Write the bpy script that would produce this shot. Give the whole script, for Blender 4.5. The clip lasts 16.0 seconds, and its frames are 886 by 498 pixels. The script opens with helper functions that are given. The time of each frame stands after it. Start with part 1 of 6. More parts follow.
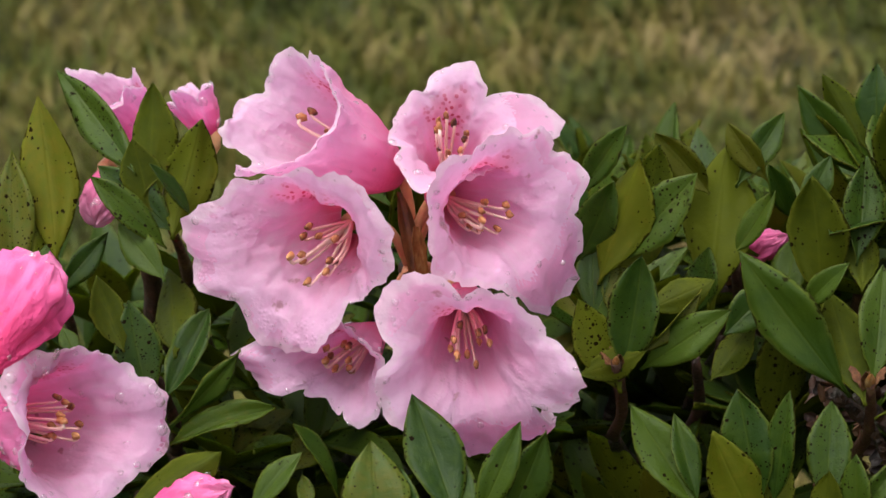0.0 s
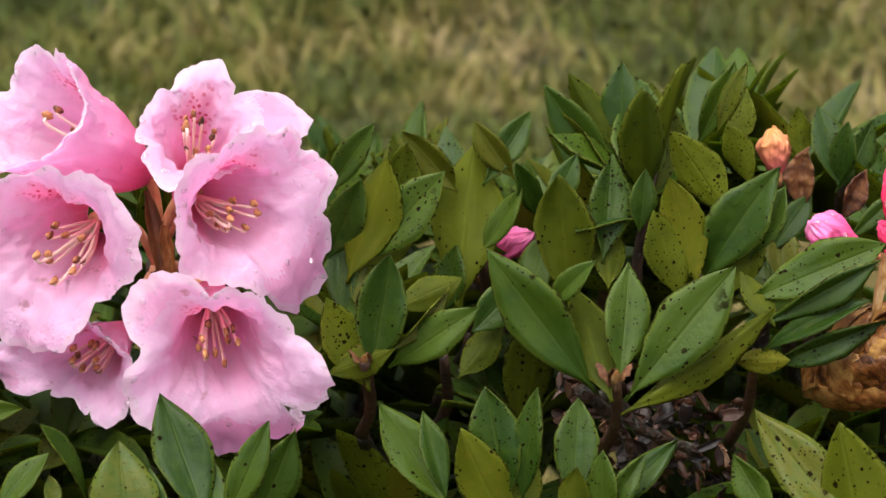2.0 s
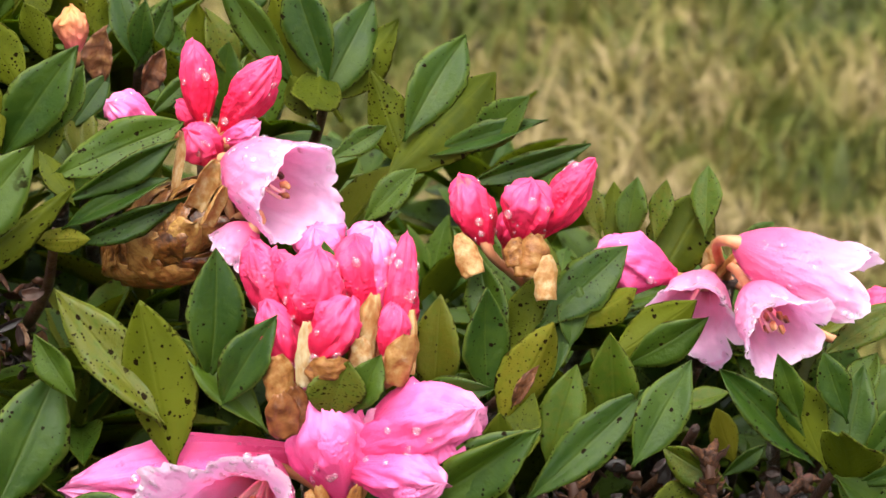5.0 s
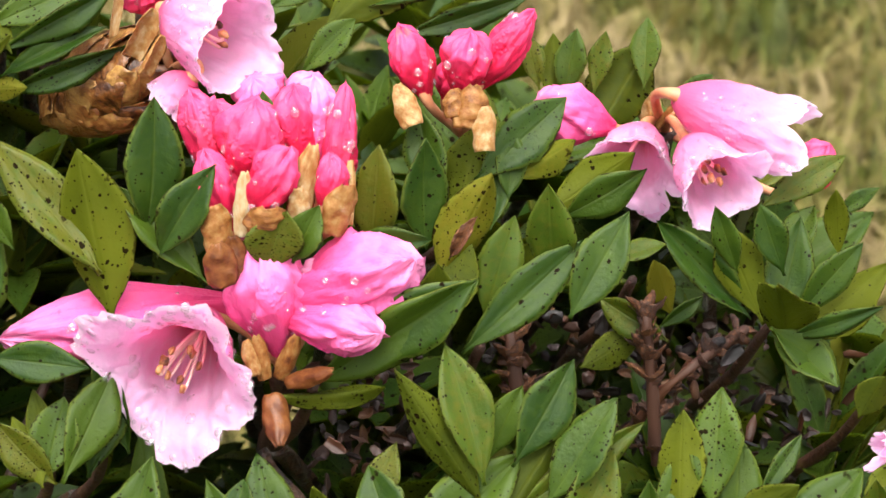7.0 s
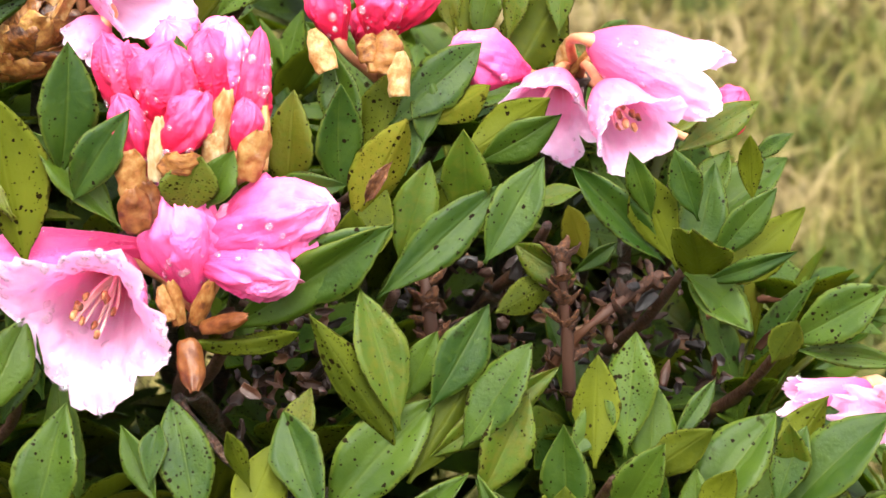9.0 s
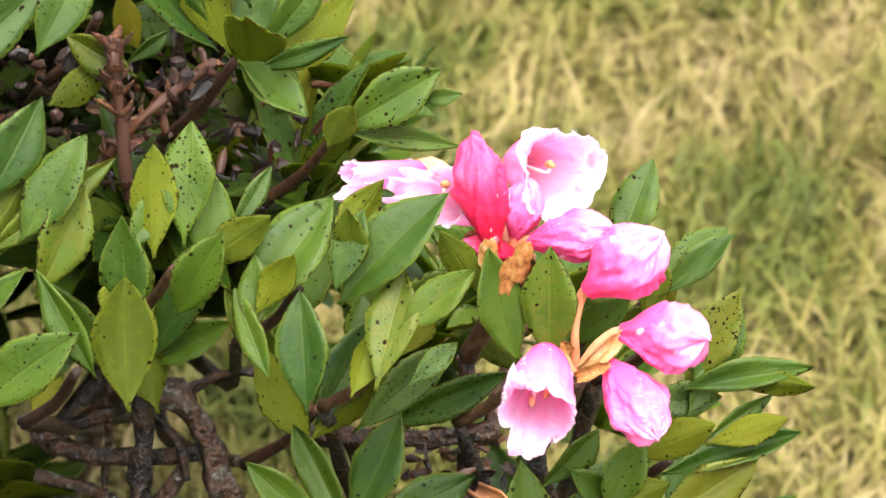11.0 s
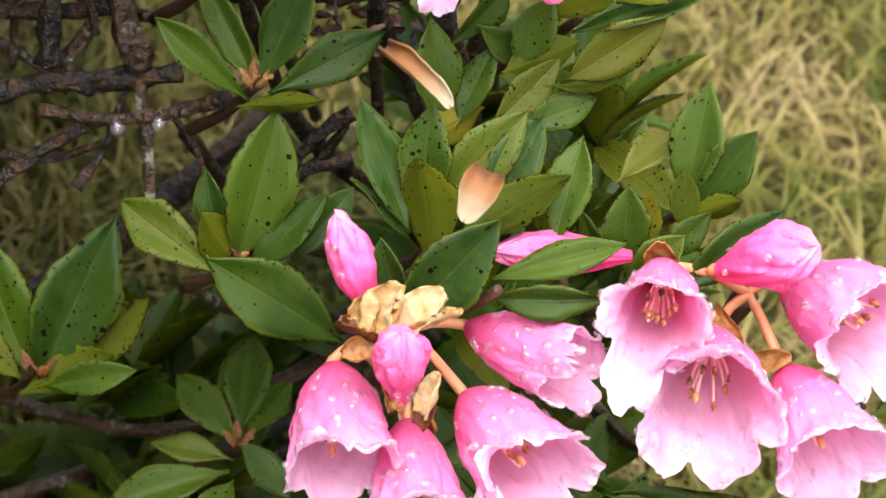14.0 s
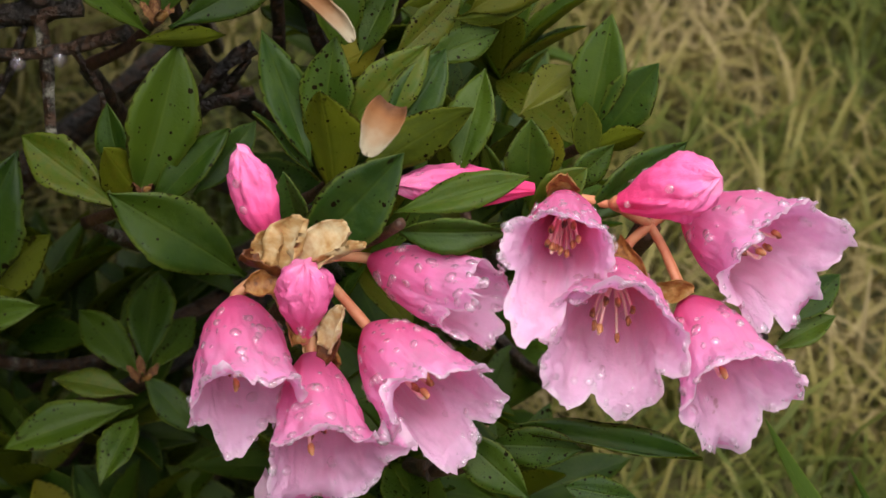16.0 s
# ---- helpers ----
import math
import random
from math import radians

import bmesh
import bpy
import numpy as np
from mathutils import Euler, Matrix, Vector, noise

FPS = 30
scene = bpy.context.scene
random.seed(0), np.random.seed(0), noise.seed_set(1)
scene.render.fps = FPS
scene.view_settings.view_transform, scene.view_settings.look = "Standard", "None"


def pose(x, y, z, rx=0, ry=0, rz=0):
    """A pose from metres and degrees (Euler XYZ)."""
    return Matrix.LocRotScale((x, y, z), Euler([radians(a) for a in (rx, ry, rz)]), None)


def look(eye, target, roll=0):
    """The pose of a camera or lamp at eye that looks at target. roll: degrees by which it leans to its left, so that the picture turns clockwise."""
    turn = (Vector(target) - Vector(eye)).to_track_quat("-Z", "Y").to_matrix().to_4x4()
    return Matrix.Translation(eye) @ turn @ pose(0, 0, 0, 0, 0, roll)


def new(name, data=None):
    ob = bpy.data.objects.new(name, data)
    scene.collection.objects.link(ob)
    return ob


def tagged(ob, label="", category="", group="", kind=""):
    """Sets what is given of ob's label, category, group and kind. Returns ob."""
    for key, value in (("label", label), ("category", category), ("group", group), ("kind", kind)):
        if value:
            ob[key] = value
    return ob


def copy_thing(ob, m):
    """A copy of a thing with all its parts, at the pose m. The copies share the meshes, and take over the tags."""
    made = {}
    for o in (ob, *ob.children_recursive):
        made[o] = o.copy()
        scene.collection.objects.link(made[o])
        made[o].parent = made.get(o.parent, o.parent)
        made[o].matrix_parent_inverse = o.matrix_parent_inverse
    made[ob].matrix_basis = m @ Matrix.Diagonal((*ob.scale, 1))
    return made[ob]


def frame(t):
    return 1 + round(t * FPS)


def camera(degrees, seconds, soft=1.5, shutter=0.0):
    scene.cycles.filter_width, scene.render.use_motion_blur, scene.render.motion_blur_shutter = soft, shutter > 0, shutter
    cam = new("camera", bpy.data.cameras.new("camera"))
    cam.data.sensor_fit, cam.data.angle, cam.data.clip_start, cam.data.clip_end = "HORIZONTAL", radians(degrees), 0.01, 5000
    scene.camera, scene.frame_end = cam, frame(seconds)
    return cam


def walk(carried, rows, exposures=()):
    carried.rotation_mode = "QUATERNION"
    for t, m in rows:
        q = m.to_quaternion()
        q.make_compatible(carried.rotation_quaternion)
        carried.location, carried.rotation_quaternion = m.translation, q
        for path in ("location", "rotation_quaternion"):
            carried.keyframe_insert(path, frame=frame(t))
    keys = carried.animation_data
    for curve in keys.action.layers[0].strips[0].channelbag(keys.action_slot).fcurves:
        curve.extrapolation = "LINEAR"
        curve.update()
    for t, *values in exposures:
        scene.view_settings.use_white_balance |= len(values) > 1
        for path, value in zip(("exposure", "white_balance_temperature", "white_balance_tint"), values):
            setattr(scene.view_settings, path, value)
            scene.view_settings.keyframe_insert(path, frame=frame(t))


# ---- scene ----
cam = camera(16.0, 16.0, soft=1.5)
cam.data.dof.use_dof, cam.data.dof.focus_distance, cam.data.dof.aperture_fstop = True, 0.74, 32.0  # the meadow behind lies out of focus
EYE = 0.62  # held low, just above a dwarf alpine shrub
# seconds, yaw, pitch, roll: the camera turns on the spot with a long lens
ROWS = [
    (0.0, 0.00, -14.00, -3.50),
    (0.5, -0.97, -14.06, -3.29),
    (1.0, -1.93, -14.12, -3.09),
    (1.5, -2.95, -14.18, -2.90),
    (2.0, -4.71, -14.27, -2.51),
    (2.5, -7.20, -14.40, -1.96),
    (3.0, -9.95, -14.63, -1.25),
    (3.5, -12.57, -14.97, -0.73),
    (4.0, -14.76, -15.43, -0.24),
    (4.5, -16.52, -16.00, 0.10),
    (5.0, -17.83, -16.70, 0.49),
    (7.5, -19.08, -19.74, 1.24),
    (8.0, -19.07, -19.89, 1.28),
    (8.5, -19.18, -20.04, 1.32),
    (9.0, -20.72, -20.35, 1.74),
    (9.5, -24.02, -20.85, 2.59),
    (10.0, -27.50, -21.55, 3.37),
    (12.5, -30.85, -28.13, 4.57),
    (13.0, -31.21, -29.74, 4.75),
    (13.5, -31.63, -30.95, 4.93),
    (14.0, -32.10, -31.74, 5.03),
    (14.5, -32.65, -32.29, 5.25),
    (15.0, -33.23, -32.65, 5.26),
    (15.5, -33.83, -32.82, 5.66),
    (16.0, -34.31, -32.78, 5.84),
]
EXPOSURES = [(0.0, 0.93), (1.8, 1.23), (2.6, 1.88), (3.2, 2.34), (4.2, 2.11), (5.0, 1.81), (7.5, 1.98), (8.5, 2.2), (9.5, 2.5),
             (10.2, 2.53), (12.4, 2.46), (13.5, 2.2), (14.2, 1.73), (15.0, 1.2), (16.0, 0.86)]
walk(cam, [(t, pose(0, 0, EYE, 0, 0, yaw) @ pose(0, 0, 0, 90 + pitch, 0, 0) @ pose(0, 0, 0, 0, 0, roll)) for t, yaw, pitch, roll in ROWS],
     EXPOSURES)

# ---- light: a bright overcast sky on a mountain slope ----
world = bpy.data.worlds.new("overcast_sky")
scene.world = world
world.use_nodes = True
wt = world.node_tree
sky = wt.nodes.new("ShaderNodeTexSky")
sky.sky_type, sky.sun_disc = "NISHITA", False
sky.sun_elevation, sky.sun_rotation = radians(58), radians(200)
sky.air_density, sky.dust_density, sky.ozone_density = 1.0, 4.0, 1.0
grey = wt.nodes.new("ShaderNodeHueSaturation")  # cloud takes most of the blue away
grey.inputs["Saturation"].default_value = 0.22
wt.links.new(sky.outputs[0], grey.inputs["Color"])
wt.links.new(grey.outputs[0], wt.nodes["Background"].inputs[0])
wt.nodes["Background"].inputs[1].default_value = 0.13
sun = new("sun", bpy.data.lights.new("sun", "SUN"))
sun.data.energy, sun.data.angle, sun.data.color = 1.5, radians(60), (1.0, 0.95, 0.88)
sun.matrix_world = look((-0.5, -0.65, 2.8), (0, 0, 0))

# ---- materials ----
class Nodes:
    """Short names for building a node material."""

    def __init__(self, name, rough=0.5):
        self.mat = bpy.data.materials.new(name)
        self.mat.use_nodes = True
        self.tree = self.mat.node_tree
        self.bsdf = self.tree.nodes["Principled BSDF"]
        self.bsdf.inputs["Roughness"].default_value = rough

    def put(self, socket, value):
        if isinstance(value, bpy.types.NodeSocket):
            self.tree.links.new(value, socket)
        elif isinstance(value, tuple) and len(value) == 3 and socket.type == "RGBA":
            socket.default_value = (*value, 1)
        else:
            socket.default_value = value

    def coord(self, which):
        return self.tree.nodes.new("ShaderNodeTexCoord").outputs[which]

    def shifted(self, scale=(1, 1, 1)):
        """Object coordinates, moved apart from object to object."""
        rnd = self.rand()
        n = self.tree.nodes.new("ShaderNodeVectorMath")
        n.operation = "MULTIPLY_ADD"
        self.put(n.inputs[0], self.coord("Object"))
        n.inputs[1].default_value = scale
        c = self.tree.nodes.new("ShaderNodeCombineXYZ")
        for k, f in enumerate((37.0, 91.0, 53.0)):
            self.put(c.inputs[k], self.math("MULTIPLY", rnd, f))
        self.put(n.inputs[2], c.outputs[0])
        return n.outputs[0]

    joined = False

    def rand(self):
        return self.island() if self.joined else self.tree.nodes.new("ShaderNodeObjectInfo").outputs["Random"]

    def island(self):
        return self.tree.nodes.new("ShaderNodeNewGeometry").outputs["Random Per Island"]

    def noise(self, vec, scale, detail=3.0, rough=0.55):
        n = self.tree.nodes.new("ShaderNodeTexNoise")
        self.put(n.inputs["Vector"], vec)
        n.inputs["Scale"].default_value, n.inputs["Detail"].default_value, n.inputs["Roughness"].default_value = scale, detail, rough
        return n.outputs["Fac"]

    def cells(self, vec, scale, randomness=1.0):
        n = self.tree.nodes.new("ShaderNodeTexVoronoi")
        self.put(n.inputs["Vector"], vec)
        n.inputs["Scale"].default_value, n.inputs["Randomness"].default_value = scale, randomness
        return n.outputs["Distance"], n.outputs["Color"]

    def math(self, op, a, b=0.0, c=0.0):
        n = self.tree.nodes.new("ShaderNodeMath")
        n.operation = op
        for k, v in enumerate((a, b, c)):
            self.put(n.inputs[k], v)
        return n.outputs[0]

    def step(self, value, lo, hi):
        """0 below lo, 1 above hi (or falling, where lo > hi)."""
        n = self.tree.nodes.new("ShaderNodeMapRange")
        n.interpolation_type = "SMOOTHSTEP"
        self.put(n.inputs["Value"], value)
        a, b, out = (lo, hi, (0.0, 1.0)) if lo < hi else (hi, lo, (1.0, 0.0))
        n.inputs["From Min"].default_value, n.inputs["From Max"].default_value = a, b
        n.inputs["To Min"].default_value, n.inputs["To Max"].default_value = out
        return n.outputs["Result"]

    def mix(self, fac, a, b):
        n = self.tree.nodes.new("ShaderNodeMix")
        n.data_type = "RGBA"
        self.put(n.inputs["Factor"], fac)
        self.put(n.inputs[6], a)
        self.put(n.inputs[7], b)
        return n.outputs[2]

    def ramp(self, fac, *stops):
        n = self.tree.nodes.new("ShaderNodeValToRGB")
        self.put(n.inputs[0], fac)
        e = n.color_ramp.elements
        while len(e) < len(stops):
            e.new(0.5)
        for el, (at, col) in zip(e, stops):
            el.position, el.color = at, (*col, 1)
        return n.outputs[0]

    def split(self, vec):
        n = self.tree.nodes.new("ShaderNodeSeparateXYZ")
        self.put(n.inputs[0], vec)
        return n.outputs

    def bump(self, height, strength, distance):
        n = self.tree.nodes.new("ShaderNodeBump")
        self.put(n.inputs["Height"], height)
        n.inputs["Strength"].default_value, n.inputs["Distance"].default_value = strength, distance
        self.put(self.bsdf.inputs["Normal"], n.outputs[0])

    def thin(self, share, color):
        """Lets part of the light through, as a leaf or petal does."""
        out = self.tree.nodes["Material Output"]
        t, m = self.tree.nodes.new("ShaderNodeBsdfTranslucent"), self.tree.nodes.new("ShaderNodeMixShader")
        self.put(t.inputs[0], color)
        m.inputs[0].default_value = share
        self.tree.links.new(self.bsdf.outputs[0], m.inputs[1])
        self.tree.links.new(t.outputs[0], m.inputs[2])
        self.tree.links.new(m.outputs[0], out.inputs[0])


def leaf_material(name, dark, light, old, rough, spots, margin, glow, gloss=0.35, joined=False):
    """glow: how much yellower and lighter the light is that comes through the blade."""
    n = Nodes(name, rough)
    n.joined = joined
    at = n.shifted((30, 30, 30) if joined else (1, 1, 1))
    uv = n.split(n.coord("UV"))
    side = n.math("ABSOLUTE", n.math("MULTIPLY_ADD", uv[0], 2.0, -1.0))
    big, fine, speck = n.noise(at, 2.6), n.noise(at, 14.0, 4.0), n.noise(at, 46.0, 3.0)
    tint = n.math("ADD", n.math("MULTIPLY", big, 0.8), n.math("MULTIPLY", n.rand(), 0.5))
    col = n.mix(n.step(tint, 0.35, 0.95), dark, light)
    col = n.mix(n.math("MULTIPLY", n.step(fine, 0.42, 0.72), 0.35), col, light)
    col = n.mix(n.math("MULTIPLY", n.step(n.math("MULTIPLY_ADD", fine, 0.35, n.rand()), 1.0, 1.16), 0.7), col, old)
    # pale midrib, a yellowish margin
    col = n.mix(n.math("MULTIPLY", n.step(side, 0.07, 0.01), 0.16), col, margin)
    col = n.mix(n.math("MULTIPLY", n.step(n.math("ADD", side, n.math("MULTIPLY", fine, 0.16)), 0.9, 1.03), 0.45), col, margin)
    # small near-black rust spots of uneven size, crowded towards the margin and on some leaves
    d1, c1 = n.cells(at, 21.0)
    d2, c2 = n.cells(at, 44.0)
    rim = n.math("MULTIPLY", n.math("POWER", side, 3.0), 0.55)
    sick = n.math("MULTIPLY", n.math("POWER", n.math("FRACT", n.math("MULTIPLY", n.rand(), 7.3)), 3.0), 0.7)
    edge = n.math("ADD", n.math("ADD", rim, sick), n.math("MULTIPLY_ADD", big, 0.5, spots - 0.25))
    masks = []
    for d, c, lo, hi in ((d1, c1, 0.31, 0.23), (d2, c2, 0.33, 0.23)):
        r, g, bl = n.split(c)
        size = n.math("SUBTRACT", n.math("MULTIPLY_ADD", speck, 0.55, n.math("SUBTRACT", d, 0.10)), n.math("MULTIPLY", n.math("POWER", bl, 3.0), 0.34))
        masks.append(n.math("MULTIPLY", n.step(size, lo, hi), n.step(n.math("SUBTRACT", edge, r), 0.0, 0.05)))
    blot = n.math("MULTIPLY", n.step(n.math("MULTIPLY_ADD", fine, 0.3, n.noise(at, 4.5, 5.0)), 0.80, 0.86), n.step(n.math("MULTIPLY_ADD", side, 0.5, uv[1]), 0.75, 1.15))
    scorched = n.math("MULTIPLY", n.step(n.math("MULTIPLY_ADD", fine, 0.5, n.math("ADD", side, n.math("MULTIPLY", big, 0.35))), 1.38, 1.46), 0.8)
    spot = n.math("MAXIMUM", n.math("MAXIMUM", masks[0], masks[1]), n.math("MAXIMUM", n.math("MULTIPLY", blot, 0.9), scorched))
    seen = n.mix(n.math("MULTIPLY", spot, 0.96), col, (0.010, 0.005, 0.002))
    n.put(n.bsdf.inputs["Base Color"], seen)
    n.put(n.bsdf.inputs["Roughness"], n.math("MULTIPLY_ADD", spot, 0.3, n.math("MULTIPLY_ADD", fine, 0.3, rough - 0.12)))
    n.put(n.bsdf.inputs["Specular IOR Level"], n.math("MULTIPLY", n.math("MULTIPLY_ADD", spot, -0.85, 1.0), gloss))
    rib = n.math("SINE", n.math("MULTIPLY", n.math("SUBTRACT", uv[1], n.math("MULTIPLY", side, 0.22)), 75.0))
    relief = n.math("ADD", n.math("MULTIPLY_ADD", big, 1.2, n.math("MULTIPLY", rib, 0.03)), n.math("ADD", n.math("MULTIPLY_ADD", speck, 0.5, fine), n.math("MULTIPLY", n.step(side, 0.0, 0.1), 0.8)))
    n.bump(relief, 0.45, 0.0006)
    through_leaf = n.mix(n.math("MULTIPLY", spot, 0.95), n.mix(0.75, col, glow), (0.012, 0.005, 0.002))
    n.thin(0.36, through_leaf)
    return n.mat


TOP_LOOK = ((0.016, 0.045, 0.003), (0.056, 0.097, 0.005), (0.11, 0.100, 0.006), 0.45, 0.05, (0.14, 0.18, 0.02), (0.09, 0.17, 0.003), 0.27)
BACK_LOOK = ((0.040, 0.056, 0.002), (0.098, 0.116, 0.004), (0.15, 0.125, 0.008), 0.58, 0.02, (0.16, 0.18, 0.015), (0.20, 0.26, 0.006), 0.15)
LEAF_TOP = leaf_material("leaf_upper_side", *TOP_LOOK)
LEAF_BACK = leaf_material("leaf_underside", *BACK_LOOK)
REAR_TOP = leaf_material("rear_leaf_upper_side", *TOP_LOOK, True)
REAR_BACK = leaf_material("rear_leaf_underside", *BACK_LOOK, True)


def petal_material(name, stops, vein_col, share, white_rim=0.7, freckles=False, rough=0.33):
    n = Nodes(name, rough)
    at = n.shifted()
    uv = n.split(n.coord("UV"))
    big, fine = n.noise(at, 45.0, 3.0), n.noise(at, 260.0, 4.0)
    col = n.ramp(n.math("ADD", uv[1], n.math("MULTIPLY_ADD", big, 0.5, -0.25)), *stops)
    # lengthwise streaks
    c = n.tree.nodes.new("ShaderNodeCombineXYZ")
    n.put(c.inputs[0], n.math("MULTIPLY", uv[0], 70.0))
    n.put(c.inputs[1], n.math("MULTIPLY", uv[1], 3.0))
    n.put(c.inputs[2], n.math("MULTIPLY", n.rand(), 40.0))
    streak = n.noise(c.outputs[0], 1.0, 3.0)
    col = n.mix(n.math("MULTIPLY", n.step(streak, 0.5, 0.75), 0.35 if freckles else 0.2), col, vein_col)
    col = n.mix(n.math("MULTIPLY", n.step(n.math("ADD", uv[1], n.math("MULTIPLY", fine, 0.06)), 0.95, 0.99), white_rim), col, (0.93, 0.80, 0.88))
    # brown scuffs
    col = n.mix(n.math("MULTIPLY", n.step(n.noise(at, 120.0, 5.0), 0.665, 0.72), 0.5), col, (0.30, 0.10, 0.05))
    # water-soaked, greyer patches
    col = n.mix(n.math("MULTIPLY", n.math("MULTIPLY", n.step(n.noise(at, 210.0, 5.0), 0.44, 0.64), n.step(uv[1], 0.2, 0.7)), 0.26 if white_rim > 0.5 else 0.06), col, (0.68, 0.44, 0.60))
    if freckles:
        d, k = n.cells(at, 760.0)
        top = n.step(n.math("ABSOLUTE", n.math("SUBTRACT", uv[0], 0.25)), 0.13, 0.05)
        band = n.math("MULTIPLY", n.step(uv[1], 0.22, 0.34), n.step(uv[1], 0.86, 0.62))
        mask = n.math("MULTIPLY", n.math("MULTIPLY", top, band), n.math("MULTIPLY", n.step(n.math("ADD", d, n.math("MULTIPLY", fine, 0.2)), 0.56, 0.44), n.step(n.split(k)[0], 0.25, 0.35)))
        col = n.mix(n.math("MULTIPLY", n.math("MULTIPLY", top, band), 0.5), col, (0.82, 0.20, 0.32))
        col = n.mix(n.math("MULTIPLY", mask, 0.9), col, (0.55, 0.03, 0.09))
    n.put(n.bsdf.inputs["Base Color"], col)
    bead, _ = n.cells(at, 820.0)
    bead = n.math("MULTIPLY", n.step(bead, 0.55, 0.1), n.step(n.noise(at, 70.0, 2.0), 0.5, 0.62))
    n.bump(n.math("ADD", n.math("MULTIPLY_ADD", bead, 0.28, n.math("MULTIPLY", streak, 0.16 if freckles else 0.22)), n.math("ADD", n.math("MULTIPLY", fine, 0.8), n.math("MULTIPLY", big, 1.5))), 0.55, 0.0018)
    n.bsdf.inputs["Specular IOR Level"].default_value = 0.35 if freckles else 0.2
    n.bsdf.inputs["Sheen Weight"].default_value = 0.15 if freckles else 0.0
    n.thin(share, col)
    return n.mat


PETAL_IN = petal_material("petal_inner", ((0.0, (0.50, 0.09, 0.15)), (0.10, (0.84, 0.32, 0.46)), (0.22, (0.94, 0.53, 0.74)), (0.6, (0.95, 0.665, 0.87)), (1.0, (0.95, 0.74, 0.92))), (0.96, 0.82, 0.91), 0.68, 0.7, True)
PETAL_OUT = {
    "pale": petal_material("petal_outer_pale", ((0.0, (0.84, 0.17, 0.38)), (0.4, (0.91, 0.40, 0.64)), (1.0, (0.93, 0.63, 0.83))), (0.88, 0.32, 0.56), 0.66),
    "mid": petal_material("petal_outer_pink", ((0.0, (0.87, 0.11, 0.34)), (0.4, (0.93, 0.27, 0.57)), (0.95, (0.94, 0.47, 0.76))), (0.90, 0.19, 0.50), 0.6),
    "deep": petal_material("petal_outer_rose", ((0.0, (0.72, 0.04, 0.13)), (0.5, (0.84, 0.09, 0.23)), (1.0, (0.86, 0.25, 0.40))), (0.68, 0.03, 0.12), 0.45),
}
BUD = {
    "pale": petal_material("bud_pale_pink", ((0.0, (0.78, 0.10, 0.26)), (0.5, (0.84, 0.20, 0.42)), (1.0, (0.88, 0.34, 0.56))), (0.76, 0.12, 0.28), 0.2, 0.12, False, 0.42),
    "mid": petal_material("bud_pink", ((0.0, (0.74, 0.05, 0.18)), (0.5, (0.82, 0.10, 0.30)), (1.0, (0.86, 0.20, 0.45))), (0.76, 0.05, 0.20), 0.2, 0.1, False, 0.42),
    "deep": petal_material("bud_rose", ((0.0, (0.50, 0.008, 0.03)), (0.5, (0.68, 0.018, 0.075)), (1.0, (0.80, 0.065, 0.19))), (0.50, 0.012, 0.06), 0.15, 0.0, False, 0.4),
    "peach": petal_material("bud_peach", ((0.0, (0.84, 0.12, 0.22)), (0.45, (0.82, 0.24, 0.16)), (1.0, (0.78, 0.34, 0.11))), (0.80, 0.38, 0.14), 0.2, 0.0, False, 0.5),
}


def plain_material(name, stops, scale, rough, bump=0.4, dist=0.0006, share=0.0, island=False):
    n = Nodes(name, rough)
    at = n.shifted()
    f = n.noise(at, scale, 5.0 if not island else 2.0, 0.6)
    if island:
        f = n.math("ADD", n.math("MULTIPLY_ADD", f, 0.9, -0.16), n.math("MULTIPLY", n.island(), 0.42))
    else:
        f = n.math("ADD", n.math("MULTIPLY", f, 0.8), n.math("MULTIPLY", n.rand(), 0.2))
    col = n.ramp(f, *stops)
    n.put(n.bsdf.inputs["Base Color"], col)
    n.bump(n.noise(at, scale * 2.2, 4.0), bump, dist)
    if share:
        n.thin(share, col)
    return n.mat


SCALE = plain_material("papery_bud_scale", ((0.28, (0.12, 0.035, 0.008)), (0.42, (0.31, 0.120, 0.025)), (0.55, (0.41, 0.21, 0.062)), (0.72, (0.53, 0.39, 0.20))), 5.0, 0.5, 0.5, 0.0007, 0.35)
AMBER = plain_material("amber_bud_scale", ((0.3, (0.045, 0.011, 0.003)), (0.48, (0.13, 0.036, 0.007)), (0.66, (0.24, 0.088, 0.022))), 4.0, 0.45, 0.4, 0.0006, 0.3)
DRY = plain_material("withered_leaf", ((0.3, (0.045, 0.013, 0.004)), (0.5, (0.13, 0.044, 0.012)), (0.7, (0.26, 0.13, 0.04))), 8.0, 0.65, 0.6, 0.0008, 0.1)
CONE = plain_material("bud_cone_scale", ((0.36, (0.030, 0.008, 0.002)), (0.5, (0.16, 0.056, 0.011)), (0.68, (0.36, 0.20, 0.055))), 6.0, 0.32, 0.6, 0.0008)
OLD = plain_material("old_bud_scale", ((0.3, (0.010, 0.004, 0.002)), (0.5, (0.055, 0.018, 0.006)), (0.66, (0.17, 0.06, 0.016)), (0.78, (0.38, 0.24, 0.09))), 8.0, 0.65, 0.6, 0.0008)
HOLLOW_BITS = plain_material("leaf_litter", ((0.32, (0.006, 0.003, 0.002)), (0.52, (0.026, 0.009, 0.004)), (0.68, (0.075, 0.025, 0.008)), (0.84, (0.20, 0.11, 0.05))), 60.0, 0.55, 0.5, 0.0008, 0.1, True)
